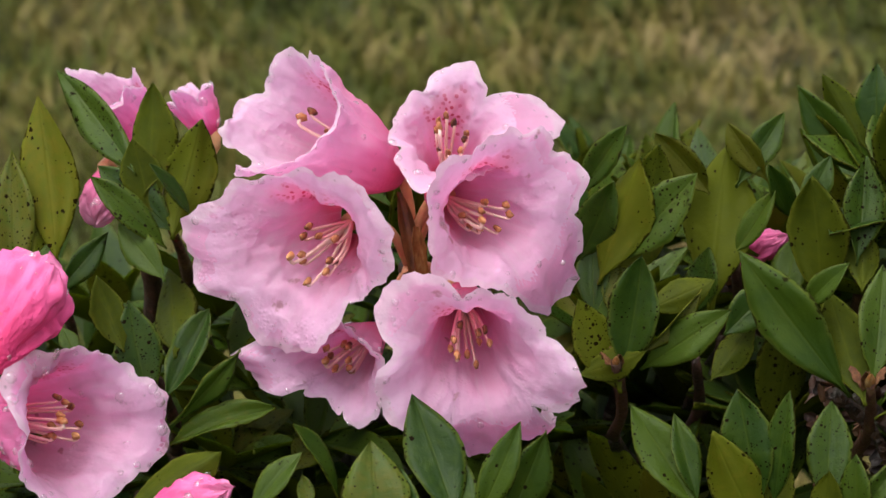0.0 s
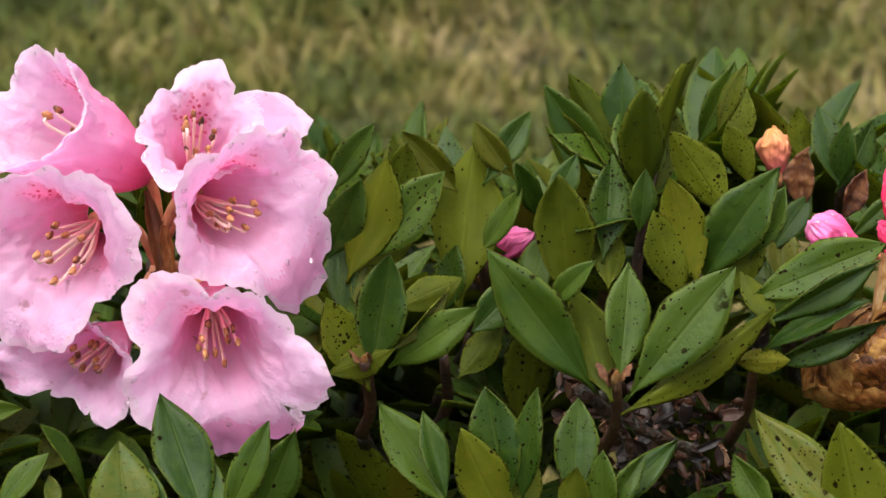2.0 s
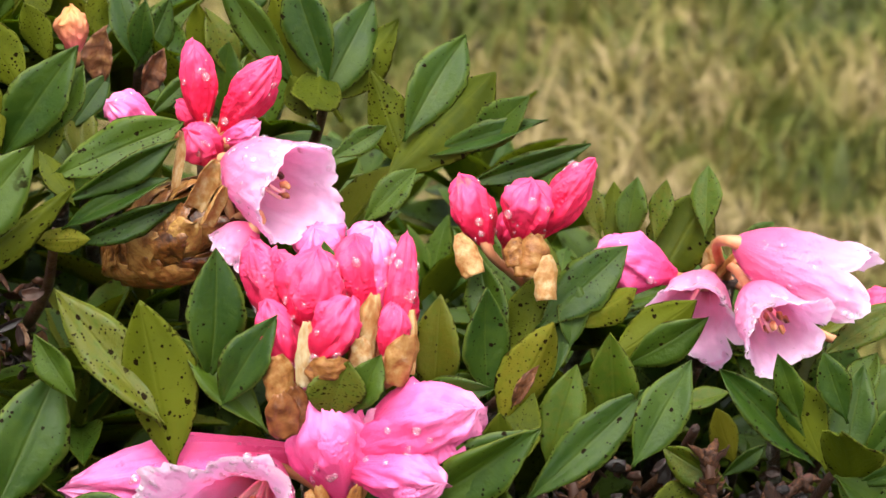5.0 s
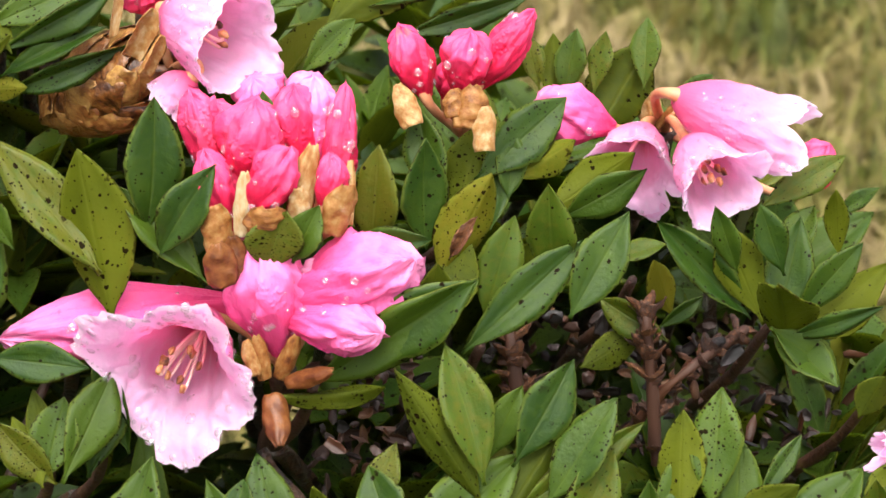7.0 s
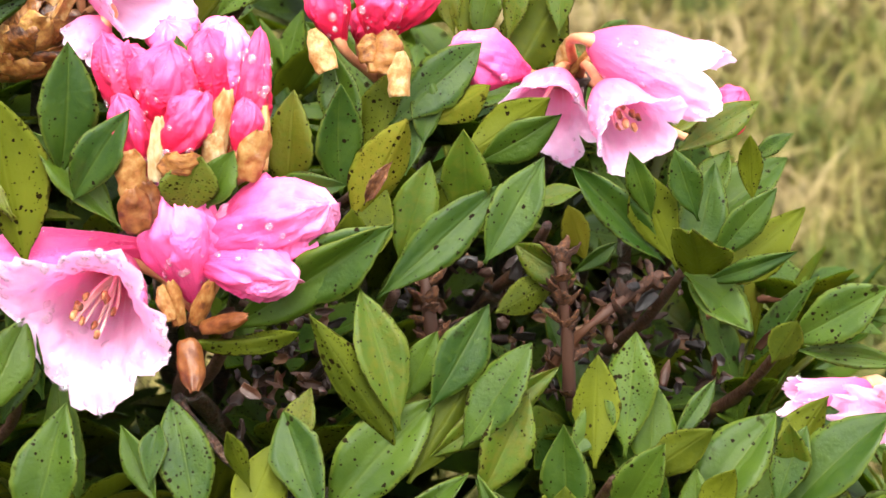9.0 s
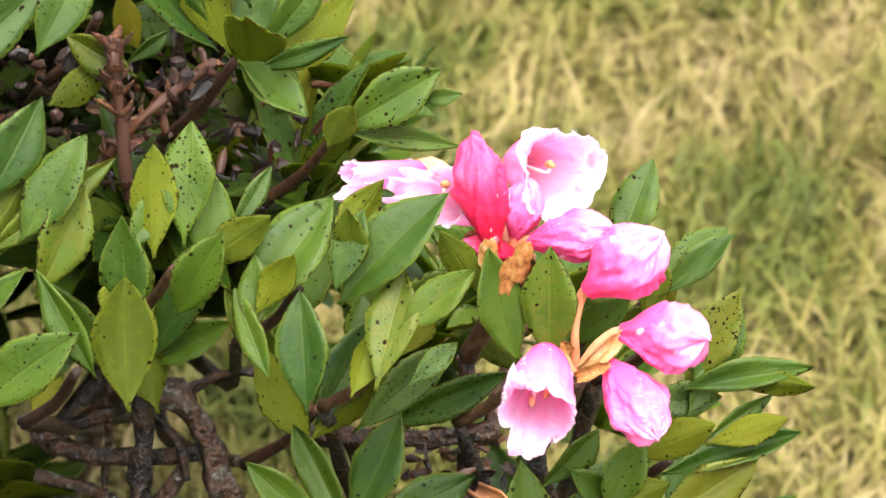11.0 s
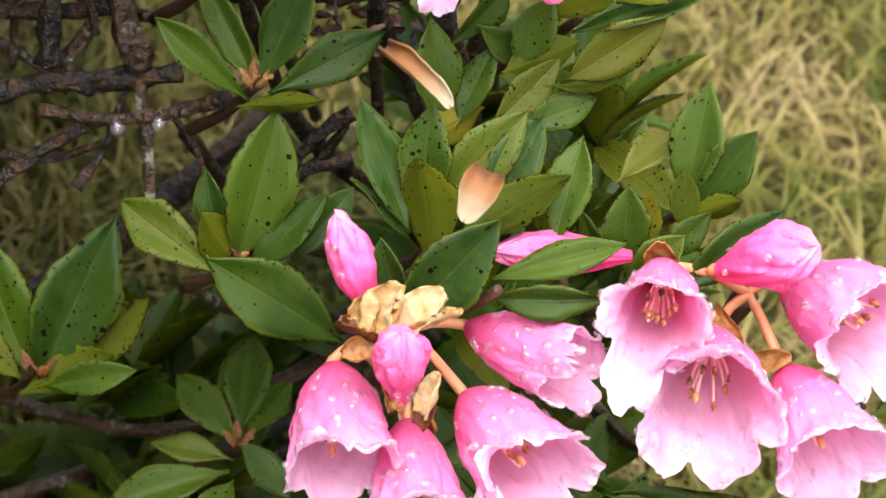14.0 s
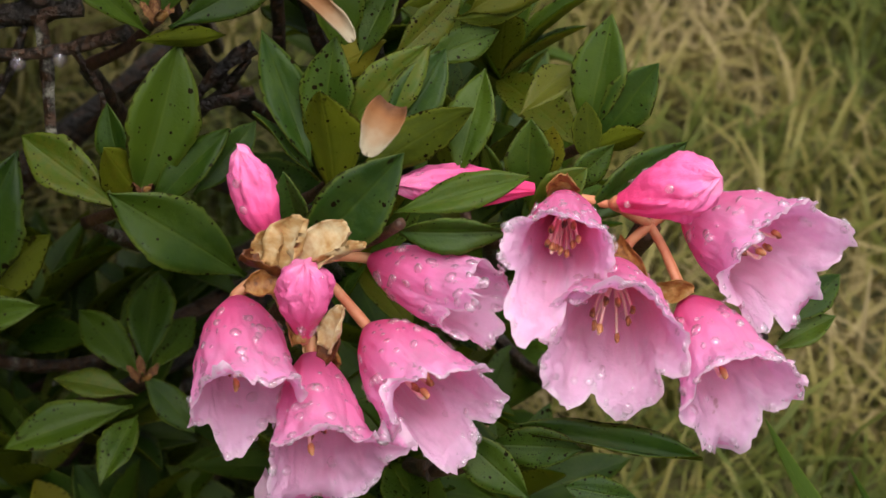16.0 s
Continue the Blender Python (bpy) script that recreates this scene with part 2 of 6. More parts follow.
CREAM = plain_material("withered_cream_leaf", ((0.32, (0.27, 0.105, 0.022)), (0.46, (0.39, 0.23, 0.085)), (0.66, (0.49, 0.39, 0.23))), 5.0, 0.6, 0.4, 0.0006, 0.1)
STALK = plain_material("flower_stalk", ((0.3, (0.42, 0.10, 0.05)), (0.55, (0.56, 0.25, 0.12)), (0.75, (0.62, 0.40, 0.20))), 120.0, 0.5, 0.4, 0.0004)
STEM = plain_material("young_stem", ((0.3, (0.016, 0.006, 0.003)), (0.55, (0.055, 0.020, 0.008)), (0.75, (0.12, 0.07, 0.022))), 320.0, 0.6, 0.8, 0.001)
BARK = plain_material("bark", ((0.34, (0.006, 0.004, 0.003)), (0.46, (0.020, 0.012, 0.007)), (0.54, (0.062, 0.026, 0.009)), (0.62, (0.026, 0.017, 0.010)), (0.70, (0.19, 0.18, 0.14))), 210.0, 0.45, 1.0, 0.003)
FILAMENT = plain_material("stamen_filament", ((0.3, (0.80, 0.50, 0.42)), (0.7, (0.84, 0.66, 0.56))), 200.0, 0.45, 0.1)
ANTHER = plain_material("anther", ((0.34, (0.05, 0.014, 0.006)), (0.5, (0.28, 0.085, 0.028)), (0.72, (0.58, 0.28, 0.12))), 500.0, 0.7, 0.5, 0.0004)
STIGMA = plain_material("stigma", ((0.3, (0.30, 0.10, 0.03)), (0.7, (0.52, 0.25, 0.10))), 400.0, 0.4, 0.3, 0.0004)
def grass_material():
    """Blades from moss green to straw, in drifts a hand or more across."""
    n = Nodes("grass", 0.6)
    at = n.coord("Object")
    drift = n.math("ADD", n.math("MULTIPLY", n.noise(at, 8.0, 3.0), 0.95), n.math("MULTIPLY", n.noise(at, 24.0, 2.0), 0.35))
    f = n.math("ADD", n.math("MULTIPLY_ADD", drift, 1.35, -0.58), n.math("MULTIPLY_ADD", n.island(), 0.24, 0.05))
    y = n.split(at)[1]
    moist = n.math("ADD", n.math("MULTIPLY", n.step(y, 1.10, 0.80), 0.10), n.math("MULTIPLY", n.step(y, 1.4, 1.9), 0.09))
    f = n.math("SUBTRACT", f, moist)  # greener at the foot of the shrub and up the slope
    col = n.ramp(f, (0.10, (0.032, 0.046, 0.006)), (0.34, (0.086, 0.102, 0.014)), (0.50, (0.182, 0.152, 0.040)), (0.66, (0.275, 0.212, 0.098)), (0.9, (0.36, 0.285, 0.155)))
    n.put(n.bsdf.inputs["Base Color"], col)
    n.bsdf.inputs["Specular IOR Level"].default_value = 0.25
    n.thin(0.25, col)
    return n.mat


GRASS = grass_material()
SOIL = plain_material("turf_soil", ((0.3, (0.014, 0.015, 0.002)), (0.5, (0.038, 0.037, 0.006)), (0.7, (0.075, 0.060, 0.014))), 9.0, 0.9, 1.0, 0.02)



def water_material():
    """A clear bead: it lets the petal show and mirrors the sky; a pale diffuse tint stands in for the light it gathers.
    """
    n = Nodes("rain_water", 0.02)
    clear, body, shine, bead, both = (n.tree.nodes.new("ShaderNode" + k) for k in ("BsdfTransparent", "BsdfDiffuse", "BsdfGlossy", "MixShader", "MixShader"))
    # pale pink body colour: the light a drop would gather, put in as colour
    body.inputs["Color"].default_value = (0.95, 0.78, 0.89, 1)
    shine.inputs["Roughness"].default_value = 0.12
    rim = n.tree.nodes.new("ShaderNodeFresnel")
    rim.inputs["IOR"].default_value = 1.33
    bead.inputs[0].default_value = 0.07
    n.put(bead.inputs[1], clear.outputs[0])
    n.put(bead.inputs[2], body.outputs[0])
    n.put(both.inputs[0], n.math("MULTIPLY_ADD", rim.outputs[0], 0.3, 0.10))
    n.put(both.inputs[1], bead.outputs[0])
    n.put(both.inputs[2], shine.outputs[0])
    n.put(n.tree.nodes["Material Output"].inputs[0], both.outputs[0])
    return n.mat


WATER = water_material()

# ---- builders ----
def mesh_of(name, verts, faces, mats, slots=None, uvs=None, smooth=True):
    """A mesh from generated vertices and faces; slots: a material slot for each face; uvs: one pair for each vertex."""
    me = bpy.data.meshes.new(name)
    me.from_pydata([tuple(v) for v in verts], [], faces)
    for m in mats:
        me.materials.append(m)
    if slots is not None:
        me.polygons.foreach_set("material_index", slots)
    if smooth:
        me.polygons.foreach_set("use_smooth", [True] * len(faces))
    if uvs is not None:
        layer = me.uv_layers.new(name="UVMap")
        index = np.zeros(len(me.loops), np.int32)
        me.loops.foreach_get("vertex_index", index)
        layer.data.foreach_set("uv", np.asarray(uvs, np.float32)[index].ravel())
    me.update()
    return me


def part(name, me, parent, label="", m=None):
    """Links a mesh as one part of a thing or of another part. m: its pose in the world."""
    ob = new(name, me)
    ob.parent = parent
    if m is not None:
        ob.matrix_basis = parent_inverse(parent) @ m
    elif parent.get("placed"):
        ob.matrix_basis = parent_inverse(parent)
    if label:
        ob["label"] = label
    return ob


WORLD = {}


def parent_inverse(parent):
    return WORLD.get(parent.name, Matrix.Identity(4)).inverted()


def thing(name, at, label, category, group=""):
    """An empty top-level thing whose foot stands at a place."""
    ob = new(name)
    ob.empty_display_size = 0.02
    ob.matrix_basis = Matrix.Translation(at)
    WORLD[ob.name] = Matrix.Translation(at)
    ob["placed"] = 1
    return tagged(ob, label, category, group)


def strip_faces(rows, cols, first=0, closed=False, flip=False):
    out = []
    for i in range(rows - 1):
        for j in range(cols if closed else cols - 1):
            a, b = first + i * cols + j, first + i * cols + (j + 1) % cols
            q = (a, b, b + cols, a + cols)
            out.append(q[::-1] if flip else q)
    return out


def frame_to(axis, up):
    """A turn whose y runs along axis and whose z lies nearest to up."""
    y = Vector(axis).normalized()
    z = Vector(up) - Vector(up).dot(y) * y
    z = z.normalized() if z.length > 1e-6 else y.orthogonal().normalized()
    x = y.cross(z)
    return Matrix((x, y, z)).transposed().to_4x4()


# -- leaves --
def leaf_mesh(k, mats=(LEAF_TOP, LEAF_BACK), curled=0.0):
    """A leathery, elliptic leaf one unit long and 0.4 wide, folded along its midrib: base at the origin, tip along y, upper side along z."""
    rnd = random.Random(k)
    fold, bend, twist = rnd.uniform(0.18, 0.62), rnd.uniform(-0.14, 0.24), rnd.uniform(-0.35, 0.35)
    shape, blunt, nick = rnd.uniform(0.95, 1.3), rnd.uniform(1.45, 2.0), rnd.choice((0.02, 0.03, 0.07))
    curl, wave, lean = rnd.uniform(0.0, 0.16), rnd.uniform(0.005, 0.03), rnd.uniform(-0.08, 0.08)
    fold, twist = fold + curled, twist + curled
    rows, cols, thick = 24, 7, 0.014
    tops, uvs = [], []
    for i in range(rows):
        s = i / (rows - 1)
        q = max(0.0, (s - 0.05) / 0.95)
        w = 0.2 * math.sin(math.pi * min(q ** shape, 0.5)) ** 0.8 if q ** shape < 0.5 else 0.2 * (1 - (2 * q ** shape - 1) ** blunt)
        w = max(w * 1.05 * (1 + 0.07 * noise.noise(Vector((s * 9, k * 3.1, 0)))), 0.016 if s < 0.5 else 0.004)
        for j in range(cols):
            u = 2 * j / (cols - 1) - 1
            x = u * w * (1 + nick * min(1, 4 * (1 - s)) * abs(u) ** 3 * noise.noise(Vector((s * 24, k * 1.7 + u, 5))))
            z = fold * abs(x) - curl * w * abs(u) ** 4 + wave * math.sin(9 * s + 2 * u + k) * abs(u) + 0.01 * (abs(u) < 0.1) * -1
            z += curled * 0.11 * noise.noise(Vector((x * 14, s * 7, k)))
            a = twist * s
            x, z = x * math.cos(a) - z * math.sin(a), x * math.sin(a) + z * math.cos(a)
            tops.append((x + lean * s * s, s, z - bend * (s * s - s)))
            uvs.append(((u + 1) / 2, s))
    n = rows * cols
    lows = [(x * 0.985, y, z - thick) for x, y, z in tops]
    faces = strip_faces(rows, cols) + strip_faces(rows, cols, n, flip=True)
    slots = [0] * ((rows - 1) * (cols - 1)) + [1] * ((rows - 1) * (cols - 1))
    rim = [i * cols for i in range(rows)] + [(rows - 1) * cols + j for j in range(1, cols)] + [i * cols + cols - 1 for i in range(rows - 2, -1, -1)] + list(range(cols - 2, 0, -1))
    for a, b in zip(rim, rim[1:] + rim[:1]):
        faces.append((a, b, b + n, a + n))
        slots.append(1)
    return mesh_of("leaf", tops + lows, faces, mats, slots, uvs + uvs)


LEAVES = [leaf_mesh(k) for k in range(22)]
DEAD_LEAVES = [leaf_mesh(k, (DRY, DRY), 0.8) for k in (40, 41, 42)]


def leaf_pose(at, azimuth, elevation, length, width, roll):
    """azimuth: degrees from +x towards +y; roll: degrees about the leaf's length by which the upper side turns away from the sky. Sizes in mm."""
    a, e = radians(azimuth), radians(elevation)
    axis = Vector((math.cos(a) * math.cos(e), math.sin(a) * math.cos(e), math.sin(e)))
    turn = Matrix.Rotation(radians(roll), 4, axis) @ frame_to(axis, (0, 0, 1))
    return Matrix.Translation(at) @ turn @ Matrix.Diagonal((width / 400, length / 1000, length / 1000, 1))


def tube_mesh(name, path, radii, mat, sides=8, rough=0.0, seed=0, smooth=3):
    """A round, slightly uneven rod along a path that is smoothed between its points."""
    pts, rad = [Vector(p) for p in path], list(radii)
    if smooth > 1 and len(pts) > 2:
        fine, fr = [], []
        for i in range(len(pts) - 1):
            p0, p1, p2, p3 = pts[max(i - 1, 0)], pts[i], pts[i + 1], pts[min(i + 2, len(pts) - 1)]
            for k in range(smooth):
                t = k / smooth
                fine.append(0.5 * ((2 * p1) + (p2 - p0) * t + (2 * p0 - 5 * p1 + 4 * p2 - p3) * t * t + (3 * p1 - p0 - 3 * p2 + p3) * t ** 3))
                fr.append(rad[i] * (1 - t) + rad[i + 1] * t)
        pts, rad = fine + [pts[-1]], fr + [rad[-1]]
    verts, ring = [], None
    x = (pts[1] - pts[0]).orthogonal().normalized()
    for i, p in enumerate(pts):
        d = (pts[min(i + 1, len(pts) - 1)] - pts[max(i - 1, 0)]).normalized()
        x = (x - x.dot(d) * d).normalized()
        y = d.cross(x)
        for k in range(sides):
            a = 2 * math.pi * k / sides
            w = x * math.cos(a) + y * math.sin(a)
            r = rad[i] * (1 + rough * noise.noise(p * 160 + w * 1.5 + Vector((seed, 0, 0))))
            verts.append(p + w * r)
    faces = strip_faces(len(pts), sides, closed=True)
    faces.append(tuple(range(sides))[::-1])
    faces.append(tuple(range((len(pts) - 1) * sides, len(pts) * sides)))
    return mesh_of(name, verts, faces, (mat,))


def scale_mesh(k, mat, curl=0.5):
    """A papery, crumpled bud scale one unit long: base at the origin, tip along y, hollow side along z."""
    rnd = random.Random(k)
    rows, cols = 12, 9
    lean, torn = rnd.uniform(-0.12, 0.12), rnd.uniform(0.04, 0.14)
    top = []
    for i in range(rows):
        s = i / (rows - 1)
        w = 0.30 * (0.70 + 0.30 * math.sin(math.pi * min(1, s * 0.85 + 0.08))) * (1 - max(0, s - 0.62) ** 2 * 4.2)
        for j in range(cols):
            u = 2 * j / (cols - 1) - 1
            x = u * w * (1 + 0.22 * noise.noise(Vector((s * 5, u * 2, k))))
            crease = 0.10 * noise.noise(Vector((u * 2.2, s * 2.6, k * 3.1))) + 0.045 * noise.noise(Vector((u * 6, s * 7, k * 1.3)))
            z = 2.5 * x * x + curl * (s - 0.4) ** 2 * 0.55 + crease
            y = s * (1 - torn * (s > 0.6) * (1.2 * abs(u) ** 2 + noise.noise(Vector((u * 5, k, 0)))))
            top.append((x + lean * s * s, y, z))
    n = rows * cols
    low = [(x, y, z - 0.014) for x, y, z in top]
    faces = strip_faces(rows, cols) + strip_faces(rows, cols, n, flip=True)
    rim = [i * cols for i in range(rows)] + [(rows - 1) * cols + j for j in range(1, cols)] + [i * cols + cols - 1 for i in range(rows - 2, -1, -1)] + list(range(cols - 2, 0, -1))
    faces += [(a, b, b + n, a + n) for a, b in zip(rim, rim[1:] + rim[:1])]
    return mesh_of("bud_scale", top + low, faces, (mat,))


def sheath_mesh(k, mat):
    """A thin, blistered scale one unit long that wraps half round a bud's foot: tip along y, hollow side along z."""
    rnd = random.Random(k * 3 + 1)
    rows, cols = 16, 15
    lean, waist = rnd.uniform(-0.10, 0.10), rnd.uniform(0.70, 0.9)
    top = []
    for i in range(rows):
        s = i / (rows - 1)
        w = 0.30 * (waist + (1 - waist) * math.sin(math.pi * min(1, s * 1.1)))
        w *= max(0.2, 1 - max(0.0, (s - 0.45) / 0.55) ** 3.2) ** 0.5
        for j in range(cols):
            u = 2 * j / (cols - 1) - 1
            w1 = w * (1 + 0.16 * noise.noise(Vector((s * 4, u, k * 2.3))))
            a = u * 1.25
            blister = 0.06 * noise.noise(Vector((u * 2.2, s * 3.4, k * 3.1))) + 0.035 * noise.noise(Vector((u * 5, s * 8, k * 1.3))) + 0.015 * noise.noise(Vector((u * 11, s * 15, k)))
            x = math.sin(a) * (w1 / 0.95 - blister * 0.5)
            z = (1 - math.cos(a)) * w1 * 1.05 + blister + 0.10 * (s - 0.5) ** 2
            y = s + 0.05 * s * s * noise.noise(Vector((u * 2.5, k, 1))) + 0.05 * s ** 4 * noise.noise(Vector((u * 7, k, 5)))
            top.append((x + lean * s * s, y, z))
    n = rows * cols
    low = [(x, y, z + 0.02) for x, y, z in top]
    faces = strip_faces(rows, cols) + strip_faces(rows, cols, n, flip=True)
    rim = [i * cols for i in range(rows)] + [(rows - 1) * cols + j for j in range(1, cols)] + [i * cols + cols - 1 for i in range(rows - 2, -1, -1)] + list(range(cols - 2, 0, -1))
    faces += [(a, b, b + n, a + n) for a, b in zip(rim, rim[1:] + rim[:1])]
    return mesh_of("bud_scale", top + low, faces, (mat,))


SCALES = [sheath_mesh(k, SCALE) for k in range(5)]
AMBER_SCALES = [sheath_mesh(k + 9, AMBER) for k in range(3)]
DRY_SCALES = [scale_mesh(k + 9, DRY, 0.9) for k in range(2)]
CONE_SCALES = [scale_mesh(k + 50, CONE, 0.6) for k in range(3)]
OLD_SCALES = [scale_mesh(k + 30, OLD, 0.7) for k in range(3)]
CREAM_SCALES = [sheath_mesh(k + 20, CREAM) for k in range(3)]


def winter_bud_mesh():
    """A small pointed bud with tan scales wound round it."""
    rows, cols, verts = 12, 12, []
    for i in range(rows):
        s = i / (rows - 1)
        for j in range(cols):
            a = 2 * math.pi * j / cols
            step = (s * 4 + a / (2 * math.pi) * 2) % 1.0
            r = 0.30 * math.sin(math.pi * (0.2 + 0.8 * s)) * (0.8 + 0.35 * step) + 0.01
            verts.append((r * math.cos(a), r * math.sin(a), s))
    return mesh_of("winter_bud", verts, strip_faces(rows, cols, closed=True) + [tuple(range((rows - 1) * cols, rows * cols))], (SCALE,))


WINTER_BUD = winter_bud_mesh()
SHOOTS = []
STUBS = []


def shoot(at, leaves, stem=(0.0, 0.75, -0.66), reach=40, bud=0.0, label="whorl of leathery green rhododendron leaves with dark rust spots", radius=1.5):
    """A leafy shoot: a whorl of leaves round the top of a young stem. leaves: azimuth, elevation, length, width, roll,
    and where its foot sits off the whorl's middle (mm)."""
    at = Vector(at)
    foot = at + Vector(stem).normalized() * reach / 1000
    ob = thing("leafy_shoot", foot, label, "shrub shoot", "leafy shoots of the shrub")
    mid = (at + foot) / 2 + Vector((0.002, 0.001, -0.002))
    part("stem", tube_mesh("stem", (foot, mid, at + (at - foot).normalized() * 0.003), (radius * 1.15e-3, radius * 1.0e-3, radius * 0.8e-3), STEM, 8, 0.35, len(SHOOTS)), ob, "rough reddish brown stem")
    for k, (az, el, length, width, roll, *off) in enumerate(leaves):
        rnd = random.Random(len(SHOOTS) * 31 + k)
        down = Vector(off) / 1000 if off else Vector(stem).normalized() * rnd.uniform(0.0, 0.006)
        longer = min(1.35, max(1.0, 2.4 * width / length)) if off else 1.0  # its foot is set deeper in the whorl
        back = leaf_pose((0, 0, 0), az, el, length, width, roll).col[1].xyz * (longer - 1)
        part("leaf", rnd.choice(LEAVES), ob, "", leaf_pose(at + down - back, az, el, length * longer, width, roll))
    if bud:
        tip = (at - foot).to_track_quat("Z", "Y").to_matrix().to_4x4()
        part("winter_bud", WINTER_BUD, ob, "small tan winter bud", Matrix.Translation(at) @ tip @ Matrix.Diagonal((bud * 0.65e-3, bud * 0.65e-3, bud * 1.2e-3, 1)))
        for k in range(4):
            a = 1.57 * k + bud
            part("bud_scale", DRY_SCALES[k % 2], ob, "dry tan bud scale", Matrix.Translation(at) @ frame_to((0.5 * math.cos(a), 0.5 * math.sin(a), 0.8), (math.cos(a), math.sin(a), 0)) @ Matrix.Diagonal((bud * 0.8e-3, bud * 1.1e-3, bud * 1.1e-3, 1)))
    SHOOTS.append(foot)
    return ob


# -- flowers --
class Corolla:
    """The form of one open flower: a bell with five ruffled lobes, from its foot to its mouth."""

    def __init__(self, foot, mouth, radius, spin=0.0, flare=0.5, notch=0.22, ruffle=1.0, seed=0, lobes=None, waist=0.2):
        self.foot, axis = Vector(foot), Vector(mouth) - Vector(foot)
        self.length, self.radius = axis.length * 1.12, radius * 1.2
        self.turn = frame_to(axis, (0, 0, 1)).to_3x3()
        self.spin, self.flare, self.notch, self.ruffle, self.waist = radians(spin), flare, notch, ruffle, waist
        self.seed = seed
        rnd = random.Random(seed * 7 + 3)
        self.out = [rnd.uniform(-0.12, 0.5) for _ in range(5)]  # how far each lobe bends outwards
        self.ext = [rnd.uniform(0.88, 1.08) for _ in range(5)]
        turned = [0.0] * 5  # degrees by which each lobe's middle is turned from its even place
        for k, (o, e, *d) in (lobes or {}).items():
            self.out[k], self.ext[k] = o, e
            turned[k] = d[0] if d else 0.0
        self.middle = [k + turned[k] / 72 for k in range(5)] + [5 + turned[0] / 72]

    def at(self, th, s, shell=0.0):
        """A point of the surface: th round the axis, s from foot (0) to rim (1), shell: metres inwards."""
        a = th - self.spin
        k = (a / (2 * math.pi / 5)) % 5
        if k < self.middle[0]:
            k += 5
        low = max(j for j in range(5) if self.middle[j] <= k)
        k = low + (k - self.middle[low]) / ((self.middle[low + 1] if low < 4 else 5 + self.middle[0]) - self.middle[low])
        c = abs(math.cos(math.pi * k))
        k0 = int(k + 0.5) % 5
        out, ext = self.out[k0] * c, 1 + (self.ext[k0] - 1) * c
        reach = 1 - 1.25 * self.notch * (1 - c ** 0.55)
        q = s * reach * (1 + (ext - 1) * s)
        bell = self.waist + (0.80 - self.waist) * (1 - (1 - min(q, 1.0)) ** 4.6)
        cone = self.waist + (0.80 - self.waist) * min(q, 1.2) ** 1.15
        r = bell * (1 - self.flare) + cone * self.flare
        lip = max(0.0, q - 0.5) / 0.5
        r += (0.16 + 0.24 * self.flare + 0.30 * out) * lip ** 1.6
        z = q - (0.08 + 0.26 * self.flare + 0.28 * max(out, -0.2)) * lip ** 2.2
        # shallow folds between the lobes, a wavy rim and fine crinkles
        r *= 1 + 0.06 * (c - 0.6) * min(1, 3 * q)
        d = Vector((math.cos(a), math.sin(a), 0.0))
        e = max(0.0, q - 0.55) / 0.45
        k1, k2 = self.seed * 3.7, self.seed * 1.9
        n1 = noise.noise(d * 1.3 + Vector((0, 0, k1 + q * 1.2)))
        n2 = noise.noise(d * 3.2 + Vector((k2, 0, q * 1.5)))
        n3 = noise.noise(d * 7.5 + Vector((0, k1, q * 3.0)))
        m1 = noise.noise(d * 1.4 + Vector((k2, 7.0, q * 1.2)))
        m2 = noise.noise(d * 3.6 + Vector((k1, 3.0, q * 1.5)))
        m3 = noise.noise(d * 9.0 + Vector((k2, 9.0, q * 3.0)))
        crinkle = noise.noise(Vector((d.x * 4.0 * r, d.y * 4.0 * r, q * 5.0 + k1))) * 0.075 + noise.noise(Vector((d.x * 11.0 * r, d.y * 11.0 * r, q * 12.0 + k2))) * 0.042 + noise.noise(Vector((d.x * 25.0 * r, d.y * 25.0 * r, q * 27.0 + k2))) * 0.015
        amp = self.ruffle
        r += amp * (0.14 * n1 * q + 0.15 * n2 * e ** 2 + 0.09 * n3 * e ** 3) + crinkle * min(1, 2 * q)
        z += amp * (0.16 * m1 * q ** 2 + 0.07 * m2 * e ** 2 + 0.03 * m3 * e ** 3 + (0.034 * noise.noise(d * 14 + Vector((k1, 0, 0))) + 0.016 * noise.noise(d * 34 + Vector((k2, 0, 0)))) * e ** 5)
        R = self.radius * r - shell
        p = Vector((math.cos(th) * R, self.length * z, math.sin(th) * R))
        return self.foot + self.turn @ p


def shell_mesh(name, form, mat, shell, inner):
    cols, rows = 110, 30
    verts, uvs = [], []
    for i in range(rows):
        s = (i / (rows - 1)) ** 0.9
        for j in range(cols + 1):
            th = 2 * math.pi * j / cols
            verts.append(form.at(th, s, shell * (1 - 0.9 * s ** 8)))
            uvs.append((j / cols, s))
    return mesh_of(name, verts, strip_faces(rows, cols + 1, flip=inner), (mat,), None, uvs)


def drop_mesh(places, squash=0.4):
    """Rain drops: small flattened beads at (place, normal, radius)."""
    base, faces = [], []
    R, S = 5, 8
    for i in range(R + 1):
        a = math.pi * i / R
        for j in range(S):
            b = 2 * math.pi * j / S
            base.append(Vector((math.sin(a) * math.cos(b), math.sin(a) * math.sin(b), math.cos(a) * squash)))
    one = strip_faces(R + 1, S, closed=True)
    verts, out = [], []
    for place, normal, r in places:
        turn = Vector(normal).to_track_quat("Z", "Y").to_matrix()
        first = len(verts)
        verts += [Vector(place) + turn @ (v * r) for v in base]
        out += [tuple(first + k for k in f) for f in one]
    return mesh_of("rain_water", verts, out, (WATER,))


